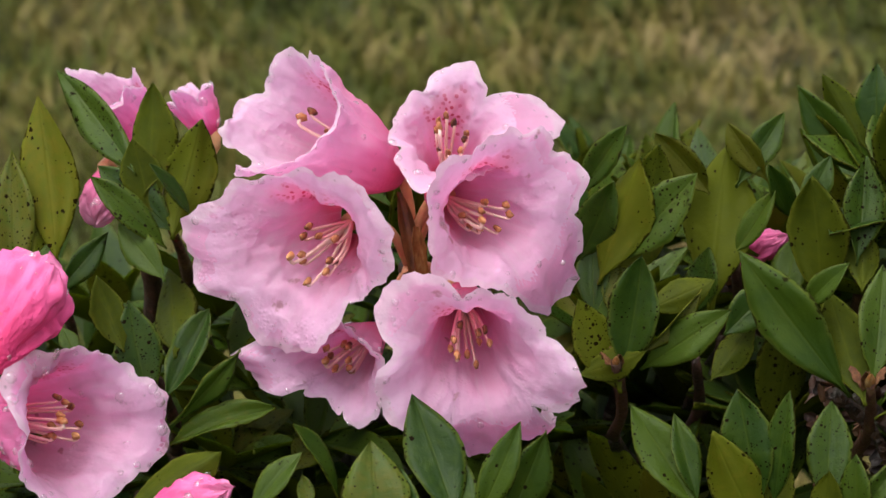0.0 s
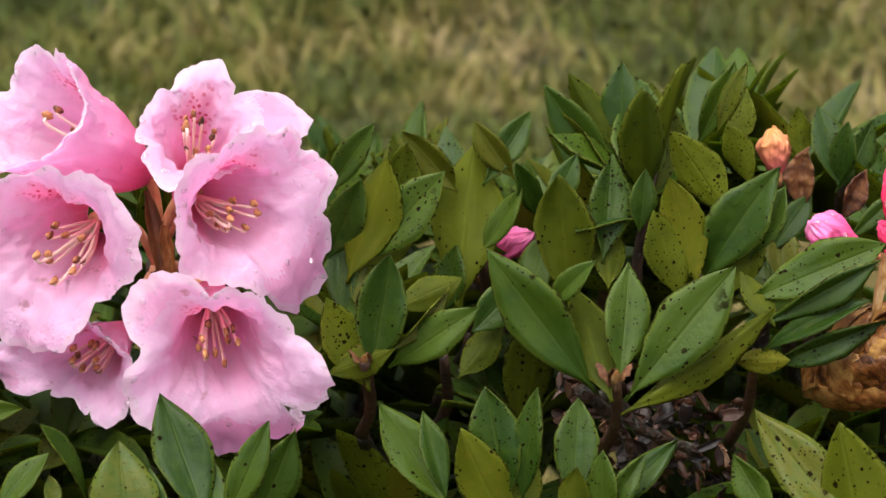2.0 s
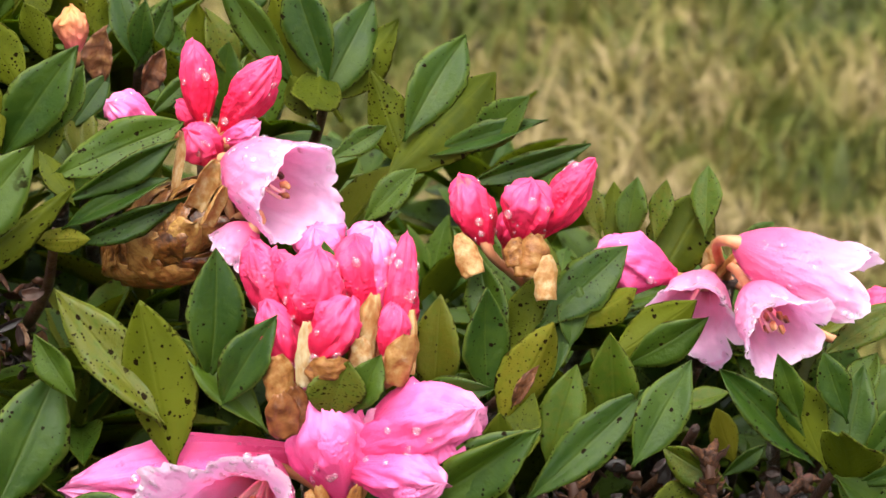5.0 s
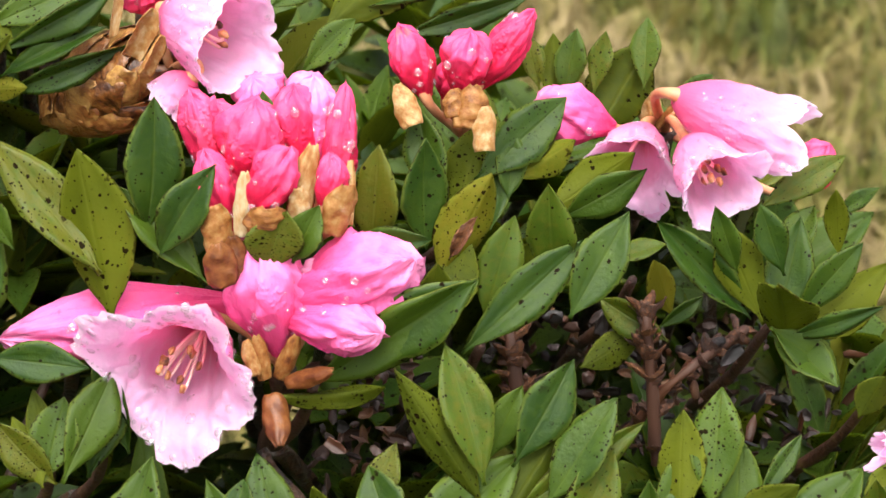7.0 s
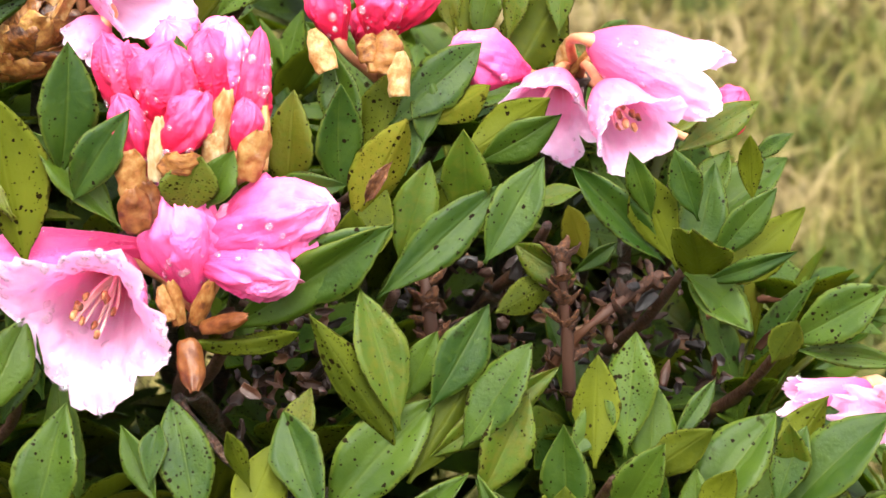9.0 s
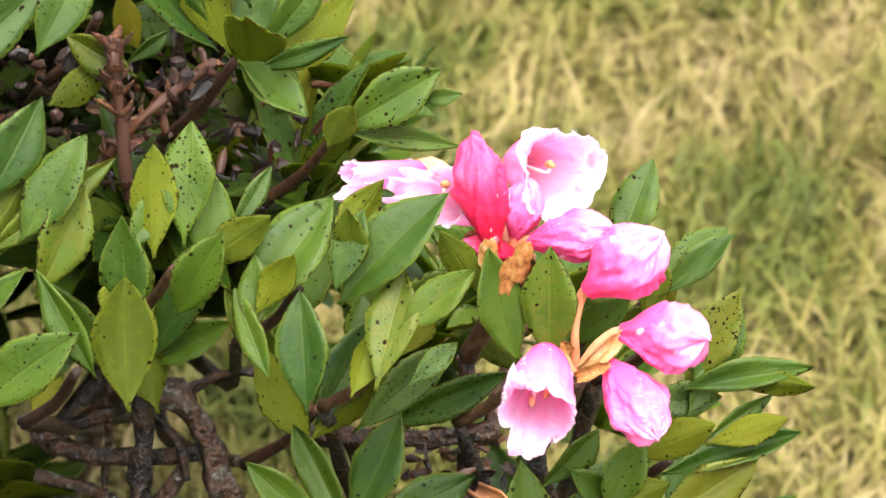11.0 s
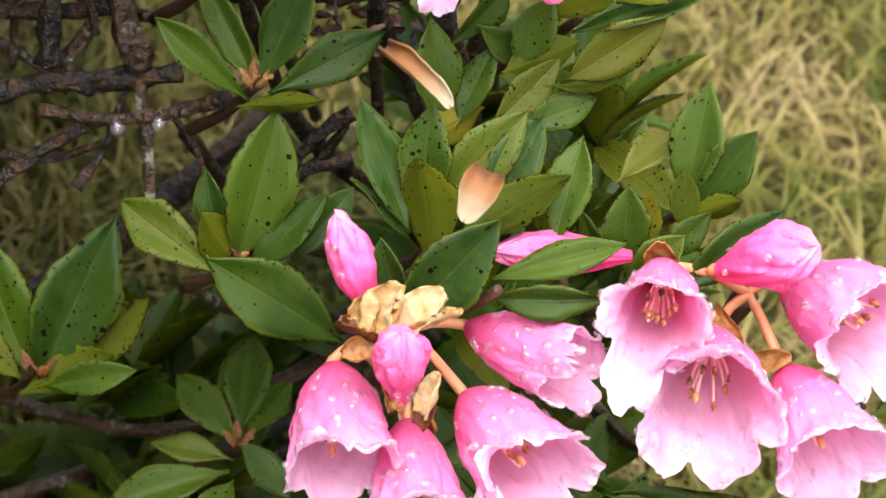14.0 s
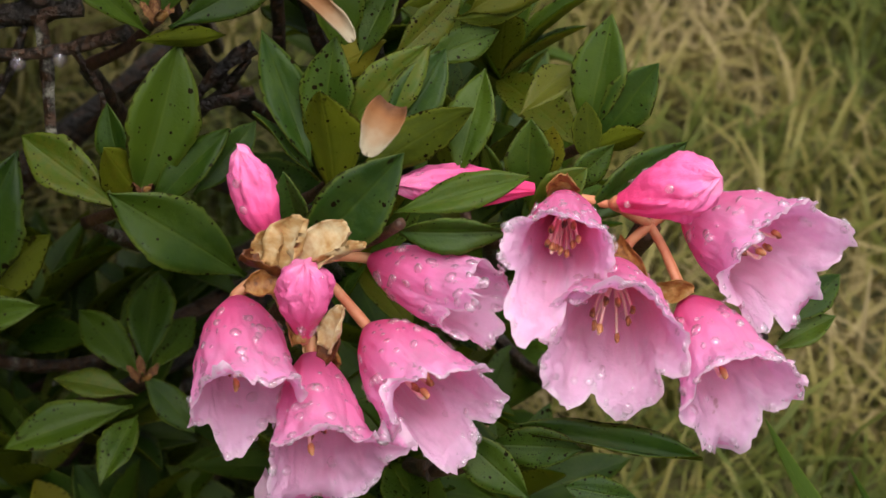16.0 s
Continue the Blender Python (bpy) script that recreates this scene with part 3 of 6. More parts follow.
def drops_on(form, count, seed, inside=0.3, size=1.0):
    rnd = random.Random(seed)
    places = []
    for _ in range(int(count * 1.5)):
        th, s = rnd.uniform(0, 6.283), rnd.uniform(0.15, 0.97) if rnd.random() < 0.75 else rnd.uniform(0.9, 0.985)
        p, q, w = form.at(th, s), form.at(th + 0.03, s), form.at(th, s + 0.015)
        n = (w - p).cross(q - p)
        n.normalize()
        mid = form.foot + form.turn @ Vector((0, form.length * 0.5, 0))
        if n.dot(p - mid) < 0:
            n = -n
        if rnd.random() < inside:
            n = -n
        r = size * rnd.choice((0.3, 0.35, 0.4, 0.45, 0.5, 0.6, 0.75, 0.95, 1.2)) / 1000
        places.append((p + n * r * 0.12, n, r))
    return drop_mesh(places)


def truss(at, label, foot=(0.0, 0.5, -0.85), reach=32):
    """A flower head: an empty at the foot of its stem, to which flowers, buds, stalks and scales belong."""
    at = Vector(at)
    low = at + Vector(foot).normalized() * reach / 1000
    ob = thing("flower_truss", low, label, "flower head", "rhododendron flower heads")
    part("stem", tube_mesh("stem", (low, (at + low) / 2 + Vector((0.001, 0, 0)), at), (0.0026, 0.0026, 0.003), STEM, 9, 0.3, 5), ob, "rough brown stem")
    ob["hub"] = tuple(at)
    STUBS.append(low)
    return ob


def stalk(head, to, toward, radius=1.3):
    hub, to = Vector(head["hub"]), Vector(to)
    way = (Vector(toward) - to).normalized()
    mid = (hub + to) / 2 - way * 0.25 * (to - hub).length * 0.5 + Vector((0, 0, 0.06 * (to - hub).length))
    part("pedicel", tube_mesh("pedicel", (hub, mid, to - way * 0.002, to + way * 0.003), (radius * 1e-3, radius * 0.9e-3, radius * 1.1e-3, radius * 1.9e-3), STALK, 8, 0.15, 2), head, "orange-pink flower stalk")


FLOWERS = []


def flower(head, foot, mouth, radius, tone="pale", spin=0, flare=0.5, notch=0.22, ruffle=1.0, seed=0, stamens=9, drops=22, lobes=None, droop=0.0, pistil=True):
    """One open flower. radius in mm; droop: how far the stamens bend towards the ground."""
    form = Corolla(foot, mouth, radius / 1000, spin, flare, notch, ruffle, seed, lobes)
    stalk(head, foot, mouth)
    name = {"pale": "pale pink open bell flower, wet", "mid": "pink bell flower with paler rim, wet", "deep": "rose-pink half-open flower, wet"}[tone]
    body = part("flower", shell_mesh("flower", form, PETAL_OUT[tone], 0.0, False), head, name)
    WORLD[body.name] = Matrix.Identity(4)
    lining = part("corolla_lining", shell_mesh("corolla_lining", form, PETAL_IN, 0.0006, True), body, "pale pink inner side, freckled red above")
    rnd = random.Random(seed + 50)
    root = form.foot + form.turn @ Vector((0, form.length * 0.06, 0))
    for k in range(stamens + (1 if pistil else 0)):
        style = k == stamens
        a = 2 * math.pi * k / max(stamens, 1) + rnd.uniform(-0.2, 0.2)
        far = form.length * (rnd.uniform(0.42, 0.62) if not style else 0.64)
        wide = form.radius * (rnd.uniform(0.12, 0.28) if not style else 0.16)
        end = form.foot + form.turn @ Vector((math.cos(a) * wide, far, math.sin(a) * wide)) + Vector((0, 0, -droop * 0.001))
        mid = root + (end - root) * 0.55 + Vector((0, 0, -0.3 * droop * 0.001)) + form.turn @ Vector((math.cos(a), 0, math.sin(a))) * wide * 0.15
        hook = end + form.turn @ Vector((0, 0.001, 0.0012 if not style else 0.002))
        r = 0.0004 if not style else 0.0005
        st = part("pistil" if style else "stamen", tube_mesh("filament", (root, mid, end, hook), (r * 1.3, r, r * 0.9, r * 0.9), FILAMENT, 6, 0, 0, 3), body)
        WORLD[st.name] = Matrix.Identity(4)
        tip = bead_mesh(hook, form.turn.col[1], 0.0013 if style else 0.00115, STIGMA if style else ANTHER, k + seed)
        join_into(st.data, tip)
    if drops:
        tagged(part("rain_water", drops_on(form, int(drops * 1.4), seed + 11, 0.5, 1.3 if tone == "mid" else 1.0), body, "clear rain drops"), kind="stuff")
    FLOWERS.append(body)
    return body


def bead_mesh(at, axis, r, mat, seed):
    verts = []
    R, S = 5, 7
    turn = Vector(axis).to_track_quat("Z", "Y").to_matrix()
    for i in range(R + 1):
        a = math.pi * i / R
        for j in range(S):
            b = 2 * math.pi * j / S
            v = Vector((math.sin(a) * math.cos(b) * 0.62, math.sin(a) * math.sin(b) * 0.8, math.cos(a) * 1.3))
            verts.append(Vector(at) + turn @ (v * r * (1 + 0.55 * noise.noise(v * 1.7 + Vector((seed * 1.37, 0, 0))))))
    return verts, strip_faces(R + 1, S, closed=True), mat


def join_into(me, extra):
    """Adds generated vertices and faces, with their material, to a mesh."""
    verts, faces, mat = extra
    bm = bmesh.new()
    bm.from_mesh(me)
    slot = len(me.materials)
    me.materials.append(mat)
    vs = [bm.verts.new(v) for v in verts]
    for f in faces:
        try:
            face = bm.faces.new([vs[k] for k in dict.fromkeys(f)])
            face.material_index, face.smooth = slot, True
        except ValueError:
            pass
    bm.to_mesh(me)
    bm.free()


class BudForm:
    """A closed or half-closed flower: an egg of five overlapping, spirally folded lobes."""

    def __init__(self, foot, tip, radius, seed, twist, blunt):
        axis = Vector(tip) - Vector(foot)
        self.foot, self.length, self.radius = Vector(foot), axis.length, radius
        self.turn, self.seed, self.twist, self.blunt = frame_to(axis, (0, 0, 1)).to_3x3(), seed, twist, blunt

    def at(self, th, s, lift=0.0):
        a = th + self.twist * s + self.seed
        prof = (0.30 + 0.70 * math.sin(math.pi * min(1.0, 0.5 * s / self.blunt)) ** 1.2) if s < self.blunt else math.cos(math.pi / 2 * (s - self.blunt) / (1 - self.blunt)) ** 0.5
        saw = ((a / (2 * math.pi / 5)) % 1.0)
        fold = (saw ** 1.5 - 0.4) * (0.44 * s * (1.15 - s) + 0.06) - 0.11 * math.exp(-((saw - 0.03) / 0.07) ** 2) * min(1, 2 * s)
        d = Vector((math.cos(th), math.sin(th), s * 1.3 + self.seed))
        bump = 0.22 * noise.noise(d * 1.9) + 0.22 * s * noise.noise(d * 4.0 + Vector((0, 0, s * 2))) + 0.08 * s * noise.noise(d * 9) + 0.014 * noise.noise(d * 22)
        r = self.radius * prof * (1 + fold + bump) + lift
        z = s + 0.10 * s * s * (noise.noise(d * 3.0) + 0.4 * math.sin(5 * a)) + 0.05 * s ** 4 * noise.noise(d * 9)
        return self.foot + self.turn @ Vector((math.cos(th) * r, self.length * z, math.sin(th) * r))


def bud(head, foot, tip, radius, tone="deep", seed=0, twist=1.2, blunt=0.62, drops=12, joined=True):
    """A closed flower bud. radius in mm."""
    form = BudForm(foot, tip, radius / 1000, seed * 1.7, twist, blunt)
    if joined:
        stalk(head, foot, tip, 1.1)
    cols, rows = 64, 26
    verts, uvs = [], []
    for i in range(rows):
        for j in range(cols + 1):
            verts.append(form.at(2 * math.pi * (j % cols) / cols, i / (rows - 1)))
            uvs.append((j / cols, i / (rows - 1)))
    me = mesh_of("flower_bud", verts, strip_faces(rows, cols + 1), (BUD[tone],), None, uvs)
    ob = part("flower_bud", me, head, {"deep": "closed deep rose flower bud, wet", "mid": "closed pink flower bud, wet", "pale": "pale pink opening bud, wet", "peach": "small peach and pink bud"}[tone])
    WORLD[ob.name] = Matrix.Identity(4)
    if drops:
        rnd = random.Random(seed + 5)
        places = []
        for _ in range(drops):
            th, s = rnd.uniform(0, 6.283), rnd.uniform(0.1, 0.92)
            p = form.at(th, s)
            n = (p - (form.foot + form.turn @ Vector((0, form.length * s, 0)))).normalized()
            r = rnd.choice((0.35, 0.4, 0.5, 0.7, 0.9, 1.2)) / 1000
            places.append((p + n * r * 0.2, n, r))
        tagged(part("rain_water", drop_mesh(places), ob, "clear rain drops"), kind="stuff")
    return ob


def bract(head, at, tip, width, roll=None, kind="tan"):
    """A bud scale at a flower head's foot, hollow towards the head's middle unless rolled. width in mm."""
    at, axis = Vector(at), Vector(tip) - Vector(at)
    bank = {"tan": SCALES, "brown": AMBER_SCALES, "cream": CREAM_SCALES}[kind]
    me = bank[int(abs(at.x + tip[2]) * 1e5) % len(bank)]
    turn = frame_to(axis, head.location - at) if roll is None else Matrix.Rotation(radians(roll), 4, axis.normalized()) @ frame_to(axis, (0, 0, 1))
    m = Matrix.Translation(at) @ turn @ Matrix.Diagonal((width / 600, axis.length, width / 600, 1))
    return part("bud_scale", me, head, {"tan": "papery tan bud scale", "brown": "curled brown bud scale", "cream": "withered cream scale"}[kind], m)


def cone(head, foot, tip, radius, rows=6):
    """A fat bud of overlapping brown-yellow scales, like a small pine cone. radius in mm."""
    foot, axis = Vector(foot), Vector(tip) - Vector(foot)
    turn, length = frame_to(axis, (0, 0, 1)), axis.length
    core = [foot + turn.to_3x3() @ Vector((math.cos(a) * r, length * s, math.sin(a) * r)) for s in [k / 9 for k in range(10)]
            for r in [radius * 0.8e-3 * math.sin(math.pi * (0.12 + 0.8 * s)) ** 0.8] for a in [2 * math.pi * j / 14 for j in range(14)]]
    part("bud_core", mesh_of("bud_core", core, strip_faces(10, 14, closed=True), (DRY,)), head)
    for i in range(rows):
        s = 0.0 + 0.74 * i / (rows - 1)
        r = radius * 1e-3 * math.sin(math.pi * (0.12 + 0.8 * s)) ** 0.8
        for j in range(6):
            a = 2 * math.pi * (j + 0.5 * (i % 2)) / 6 + 0.13 * i
            radial = turn.to_3x3() @ Vector((math.cos(a), 0, math.sin(a)))
            p = foot + axis * s + radial * r * 0.95
            jig = random.Random(i * 8 + j)
            slope = axis.normalized() + radial * (0.40 - 0.72 * s) + radial.cross(axis.normalized()) * jig.uniform(-0.15, 0.15)
            m = Matrix.Translation(p) @ frame_to(slope, -radial) @ Matrix.Diagonal((radius * jig.uniform(1.7, 2.2) * 1e-3, length * jig.uniform(0.42, 0.55), length * 0.42, 1))
            part("bud_scale", CONE_SCALES[jig.randrange(3)], head, "", m)

# ---- the shrub's wood ----
shrub = thing("rhododendron_shrub", (0.24, 0.86, 0.0), "low rhododendron shrub with gnarled dark lichened branches", "shrub")


def branch(path, r0, r1, seed=1, label=""):
    """A gnarled branch along a path; radii in mm."""
    n = len(path)
    radii = [(r0 + (r1 - r0) * k / (n - 1)) * (1.0 + 0.25 * math.sin(2.4 * k + seed)) / 1000 for k in range(n)]
    return part("branch", tube_mesh("branch", path, radii, BARK, 11, 0.75, seed, 8), shrub, label)


def twig(path, r0, r1, seed=1):
    """A young reddish twig ringed with the stubs of old bud scales; radii in mm."""
    n = len(path)
    wood = part("twig", tube_mesh("twig", path, [(r0 + (r1 - r0) * k / (n - 1)) / 1000 for k in range(n)], OLD, 9, 0.6, seed, 6), shrub, "dark reddish brown scaly twig")
    WORLD[wood.name] = Matrix.Identity(4)
    rnd = random.Random(seed)
    for k in range(26):
        f = rnd.uniform(0.05, 0.98) * (n - 1)
        a, b = Vector(path[int(f)]), Vector(path[min(int(f) + 1, n - 1)])
        way = (b - a).normalized()
        side = Matrix.Rotation(rnd.uniform(0, 6.28), 3, way) @ way.orthogonal().normalized()
        part("bud_scale", rnd.choice(OLD_SCALES), wood, "", Matrix.Translation(a.lerp(b, f - int(f)) + side * r1 * 0.0008) @ frame_to(way * rnd.uniform(0.3, 1.0) + side * rnd.uniform(0.4, 1.0), -side) @ Matrix.Diagonal((rnd.uniform(0.004, 0.008), rnd.uniform(0.003, 0.007), 0.006, 1)))
    return wood


def broad_blade(foot, tip, width):
    """A long, folded blade of a coarse grass. width in mm."""
    foot, tip = Vector(foot), Vector(tip)
    axis, verts, rows = tip - foot, [], 12
    low = Vector((foot.x, foot.y + 0.03, -0.06))
    turn = frame_to(axis, (0, -0.6, 0.8)).to_3x3()
    for i in range(rows):
        s = i / (rows - 1)
        p = low.lerp(foot, s * 2) if s < 0.5 else foot.lerp(tip, 2 * s - 1) + Vector((0, 0, 0.004 * math.sin(6.28 * s)))
        w = width / 2000 * min(1.0, 0.5 + s) * (1 - max(0.0, (s - 0.6) / 0.4) ** 2.2)
        for side in (1, -1):
            verts += [p + turn @ Vector((u * w, 0, abs(u) * w * 0.35 + side * 0.00015)) for u in (-1, 0, 1)]
    faces = []
    for i in range(rows - 1):
        a = i * 6
        faces += [(a, a + 1, a + 7, a + 6), (a + 1, a + 2, a + 8, a + 7), (a + 3, a + 9, a + 10, a + 4), (a + 4, a + 10, a + 11, a + 5)]
    uvs = [(u, i / rows) for i in range(rows) for u in (0, 0.5, 1, 0, 0.5, 1)]
    tagged(new("grass_blade", mesh_of("grass_blade", verts, faces, (LEAF_TOP,), None, uvs)), "broad green blade of coarse grass", "grass blade", "broad grass blades")


def hanging_drop(at, r):
    ob = new("water_drop", drop_mesh([(at, (0, 0, 1), r / 1000)], 1.1))
    tagged(ob, "clear rain drop hanging under a branch", "water drop", "hanging drops")


def withered(at, tip, width, roll):
    """A shrivelled, curled dead leaf that still hangs in the shrub."""
    at, axis = Vector(at), Vector(tip) - Vector(at)
    me = DEAD_LEAVES[int(abs(at.x) * 1e5) % 2]
    turn = Matrix.Rotation(radians(roll), 4, axis.normalized()) @ frame_to(axis, (0, 0, 1))
    part("withered_leaf", me, shrub, "curled brown dead leaf", Matrix.Translation(at) @ turn @ Matrix.Diagonal((width / 400, axis.length, axis.length, 1)))


def dead_leaf_material():
    """A dead blade, tan with rust towards its foot, bleached towards its tip."""
    n = Nodes("bleached_dead_leaf", 0.7)
    at = n.shifted()
    uv = n.split(n.coord("UV"))
    f = n.math("ADD", uv[1], n.math("MULTIPLY_ADD", n.noise(at, 160.0, 4.0), 0.5, -0.25))
    col = n.ramp(f, (0.05, (0.10, 0.034, 0.008)), (0.30, (0.22, 0.085, 0.022)), (0.58, (0.25, 0.13, 0.055)), (0.88, (0.30, 0.25, 0.165)))
    n.put(n.bsdf.inputs["Base Color"], col)
    n.bump(n.noise(at, 400.0, 4.0), 0.5, 0.0006)
    n.thin(0.2, col)
    return n.mat


DEAD_BLADE = dead_leaf_material()


def rolled_leaf(at, tip, width, wind, roll):
    """A dead leaf rolled up along its length. width in mm; wind: radians that each half turns through."""
    at, axis = Vector(at), Vector(tip) - Vector(at)
    rows, cols, thick, verts, uvs = 16, 13, 0.0004, [], []
    half = width / 1000
    for shell in (0.0, thick):
        for i in range(rows):
            s = i / (rows - 1)
            w = half * (0.35 + 0.65 * math.sin(math.pi * min(1.0, 0.12 + 0.80 * s)) ** 0.7)
            for j in range(cols):
                u = 2 * j / (cols - 1) - 1
                turn = wind * u * (1 - 0.25 * s)
                r = w / wind + shell + 0.0005 * noise.noise(Vector((u * 2, s * 5, width)))
                verts.append((math.sin(turn) * r, s * axis.length * (1 - 0.08 * u * u), (1 - math.cos(turn)) * r + 0.002 * math.sin(2.6 * s)))
                uvs.append(((u + 1) / 2, s))
    n = rows * cols
    faces = strip_faces(rows, cols) + strip_faces(rows, cols, n, flip=True)
    rim = [i * cols for i in range(rows)] + [(rows - 1) * cols + j for j in range(1, cols)] + [i * cols + cols - 1 for i in range(rows - 2, -1, -1)] + list(range(cols - 2, 0, -1))
    faces += [(a, b, b + n, a + n) for a, b in zip(rim, rim[1:] + rim[:1])]
    turn = Matrix.Rotation(radians(roll), 4, axis.normalized()) @ frame_to(axis, (0, 0, 1))
    part("withered_leaf", mesh_of("withered_leaf", verts, faces, (DEAD_BLADE,), None, uvs), shrub, "rolled-up dead leaf, tan and bleached", Matrix.Translation(at) @ turn)


# ---- flower heads and leafy shoots ----

head = truss((-0.0083, 0.7414, 0.4316), "large open head of six wet pale pink rhododendron flowers")
flower(head, (-0.0199, 0.7238, 0.4484), (-0.0358, 0.6971, 0.4447), 20.0, tone="pale", ruffle=0.65, notch=0.10, seed=1, flare=0.81, spin=78, stamens=10, drops=40, droop=3, lobes={0: (0.68, 0.70, -1), 1: (-0.17, 1.00, 1), 2: (0.25, 0.63, 3), 3: (-0.03, 1.00, 5), 4: (-0.17, 1.16, -13)})
flower(head, (-0.0100, 0.7390, 0.4543), (-0.0380, 0.7220, 0.4766), 14.4, tone="pale", ruffle=0.65, notch=0.15, seed=2, flare=0.28, spin=45, stamens=6, drops=30, lobes={0: (0.17, 0.94, 5), 1: (-0.31, 0.95, -9), 2: (0.35, 0.96, -12), 3: (-0.23, 1.01, 6), 4: (-0.04, 1.12, 6)})
flower(head, (0.0017, 0.7339, 0.4543), (0.0045, 0.7121, 0.4739), 14.9, tone="pale", ruffle=0.65, notch=0.24, seed=3, flare=0.95, spin=22, stamens=9, drops=30, lobes={0: (0.15, 0.72, 9), 1: (-0.34, 0.91, 9), 2: (0.28, 1.07, 7), 3: (0.06, 0.71, -9), 4: (0.37, 0.83, -8)})
flower(head, (0.0001, 0.7321, 0.4510), (0.0166, 0.6993, 0.4513), 17.6, tone="pale", ruffle=0.65, notch=0.09, seed=4, flare=0.93, spin=5, stamens=8, drops=30, droop=3, lobes={0: (0.19, 0.76, -7), 1: (-0.18, 0.81, -2), 2: (-0.37, 1.02, 8), 3: (0.26, 1.20, 4), 4: (-0.14, 0.78, -2)})
flower(head, (0.0039, 0.7213, 0.4285), (0.0053, 0.6801, 0.4185), 17.1, tone="pale", ruffle=0.65, notch=0.16, seed=5, flare=0.88, spin=49, stamens=10, drops=50, lobes={0: (0.95, 0.90, -2), 1: (0.12, 0.80, 3), 2: (-0.45, 1.11, 1), 3: (0.45, 1.36, -19), 4: (-0.32, 0.98, 6)})
flower(head, (-0.0176, 0.7307, 0.4180), (-0.0298, 0.7035, 0.4147), 12.7, tone="pale", ruffle=0.65, notch=0.27, seed=6, flare=0.81, spin=86, stamens=8, drops=30, lobes={0: (0.32, 0.76, 10), 1: (-0.18, 0.82, 1), 2: (0.20, 0.86, 11), 3: (0.09, 0.62, -5), 4: (-0.17, 1.31, -13)})
bract(head, (-0.0065, 0.7356, 0.4287), (-0.0090, 0.7409, 0.4501), 4.1, roll=-24, kind="brown")
bract(head, (-0.0058, 0.7336, 0.4292), (-0.0059, 0.7330, 0.4433), 3.5, roll=-151)

head = truss((-0.1174, 0.7286, 0.4009), "head of bright pink half-open rhododendron flowers beaded with rain")
flower(head, (-0.1122, 0.7223, 0.4057), (-0.0788, 0.6904, 0.4098), 17.8, tone="mid", ruffle=0.65, notch=0.13, seed=7, flare=0.56, spin=43, drops=60, lobes={0: (0.21, 1.02, 0), 1: (0.17, 0.74, -4), 2: (0.17, 1.00, 13), 3: (0.38, 0.80, -5), 4: (0.20, 0.84, 1)})
bud(head, (-0.1054, 0.6856, 0.4269), (-0.0923, 0.7082, 0.4464), 10.1, tone="mid", seed=3, twist=0.7, blunt=0.66, drops=30)
bud(head, (-0.0732, 0.6849, 0.3907), (-0.0524, 0.6803, 0.3973), 5.6, tone="mid", seed=4, drops=14, joined=False)

head = truss((-0.0767, 0.7830, 0.4328), "pale and pink flowers opening behind a whorl of leaves")
flower(head, (-0.0728, 0.7818, 0.4572), (-0.0828, 0.7744, 0.4757), 8.4, tone="mid", ruffle=0.65, notch=0.20, seed=81, flare=0.12, spin=58, stamens=0, pistil=False, drops=20, lobes={0: (0.15, 0.62, 15), 1: (0.21, 0.64, 1), 2: (0.22, 1.08, 0), 3: (0.30, 0.95, -2), 4: (-0.31, 1.12, -2)})
flower(head, (-0.0562, 0.7739, 0.4593), (-0.0616, 0.7751, 0.4732), 6.0, tone="mid", ruffle=0.65, notch=0.34, seed=82, flare=0.20, spin=43, stamens=0, pistil=False, drops=12, lobes={0: (0.12, 0.80, -3), 1: (0.18, 0.82, 0), 2: (0.02, 1.00, 0), 3: (0.47, 1.00, -9), 4: (-0.02, 1.04, 1)})
bud(head, (-0.0830, 0.7687, 0.4541), (-0.0853, 0.7597, 0.4426), 4.8, tone="pale", seed=12, drops=4)

head = truss((0.0728, 0.7828, 0.4114), "small pink bud showing between leaves", reach=20)
bud(head, (0.0713, 0.7645, 0.4207), (0.0847, 0.7583, 0.4289), 3.6, tone="mid", seed=5, drops=3)

head = truss((0.1534, 0.7899, 0.4344), "small peach-pink bud deep among leaves", reach=20)
bud(head, (0.1509, 0.7781, 0.4350), (0.1498, 0.7773, 0.4472), 4.0, tone="peach", seed=6, drops=0, twist=0.2, blunt=0.66)

head = truss((0.1727, 0.7233, 0.4197), "head of upright rose-red flower buds")
bud(head, (0.1702, 0.7180, 0.4295), (0.1679, 0.7178, 0.4502), 4.3, tone="deep", seed=7, blunt=0.5)
bud(head, (0.1736, 0.7148, 0.4282), (0.1846, 0.7069, 0.4473), 4.8, tone="deep", seed=8, blunt=0.58)
bud(head, (0.1599, 0.7225, 0.4296), (0.1477, 0.7206, 0.4362), 4.5, tone="mid", seed=9, blunt=0.7)
bud(head, (0.1727, 0.7211, 0.4274), (0.1652, 0.7226, 0.4346), 3.0, tone="deep", seed=10)
bud(head, (0.1733, 0.7141, 0.4256), (0.1809, 0.7079, 0.4322), 3.2, tone="mid", seed=11, blunt=0.7)
bud(head, (0.1724, 0.7132, 0.4216), (0.1645, 0.7091, 0.4310), 5.1, tone="deep", seed=12)
bract(head, (0.1592, 0.7047, 0.4185), (0.1617, 0.7057, 0.4320), 2.9, roll=93, kind="cream")

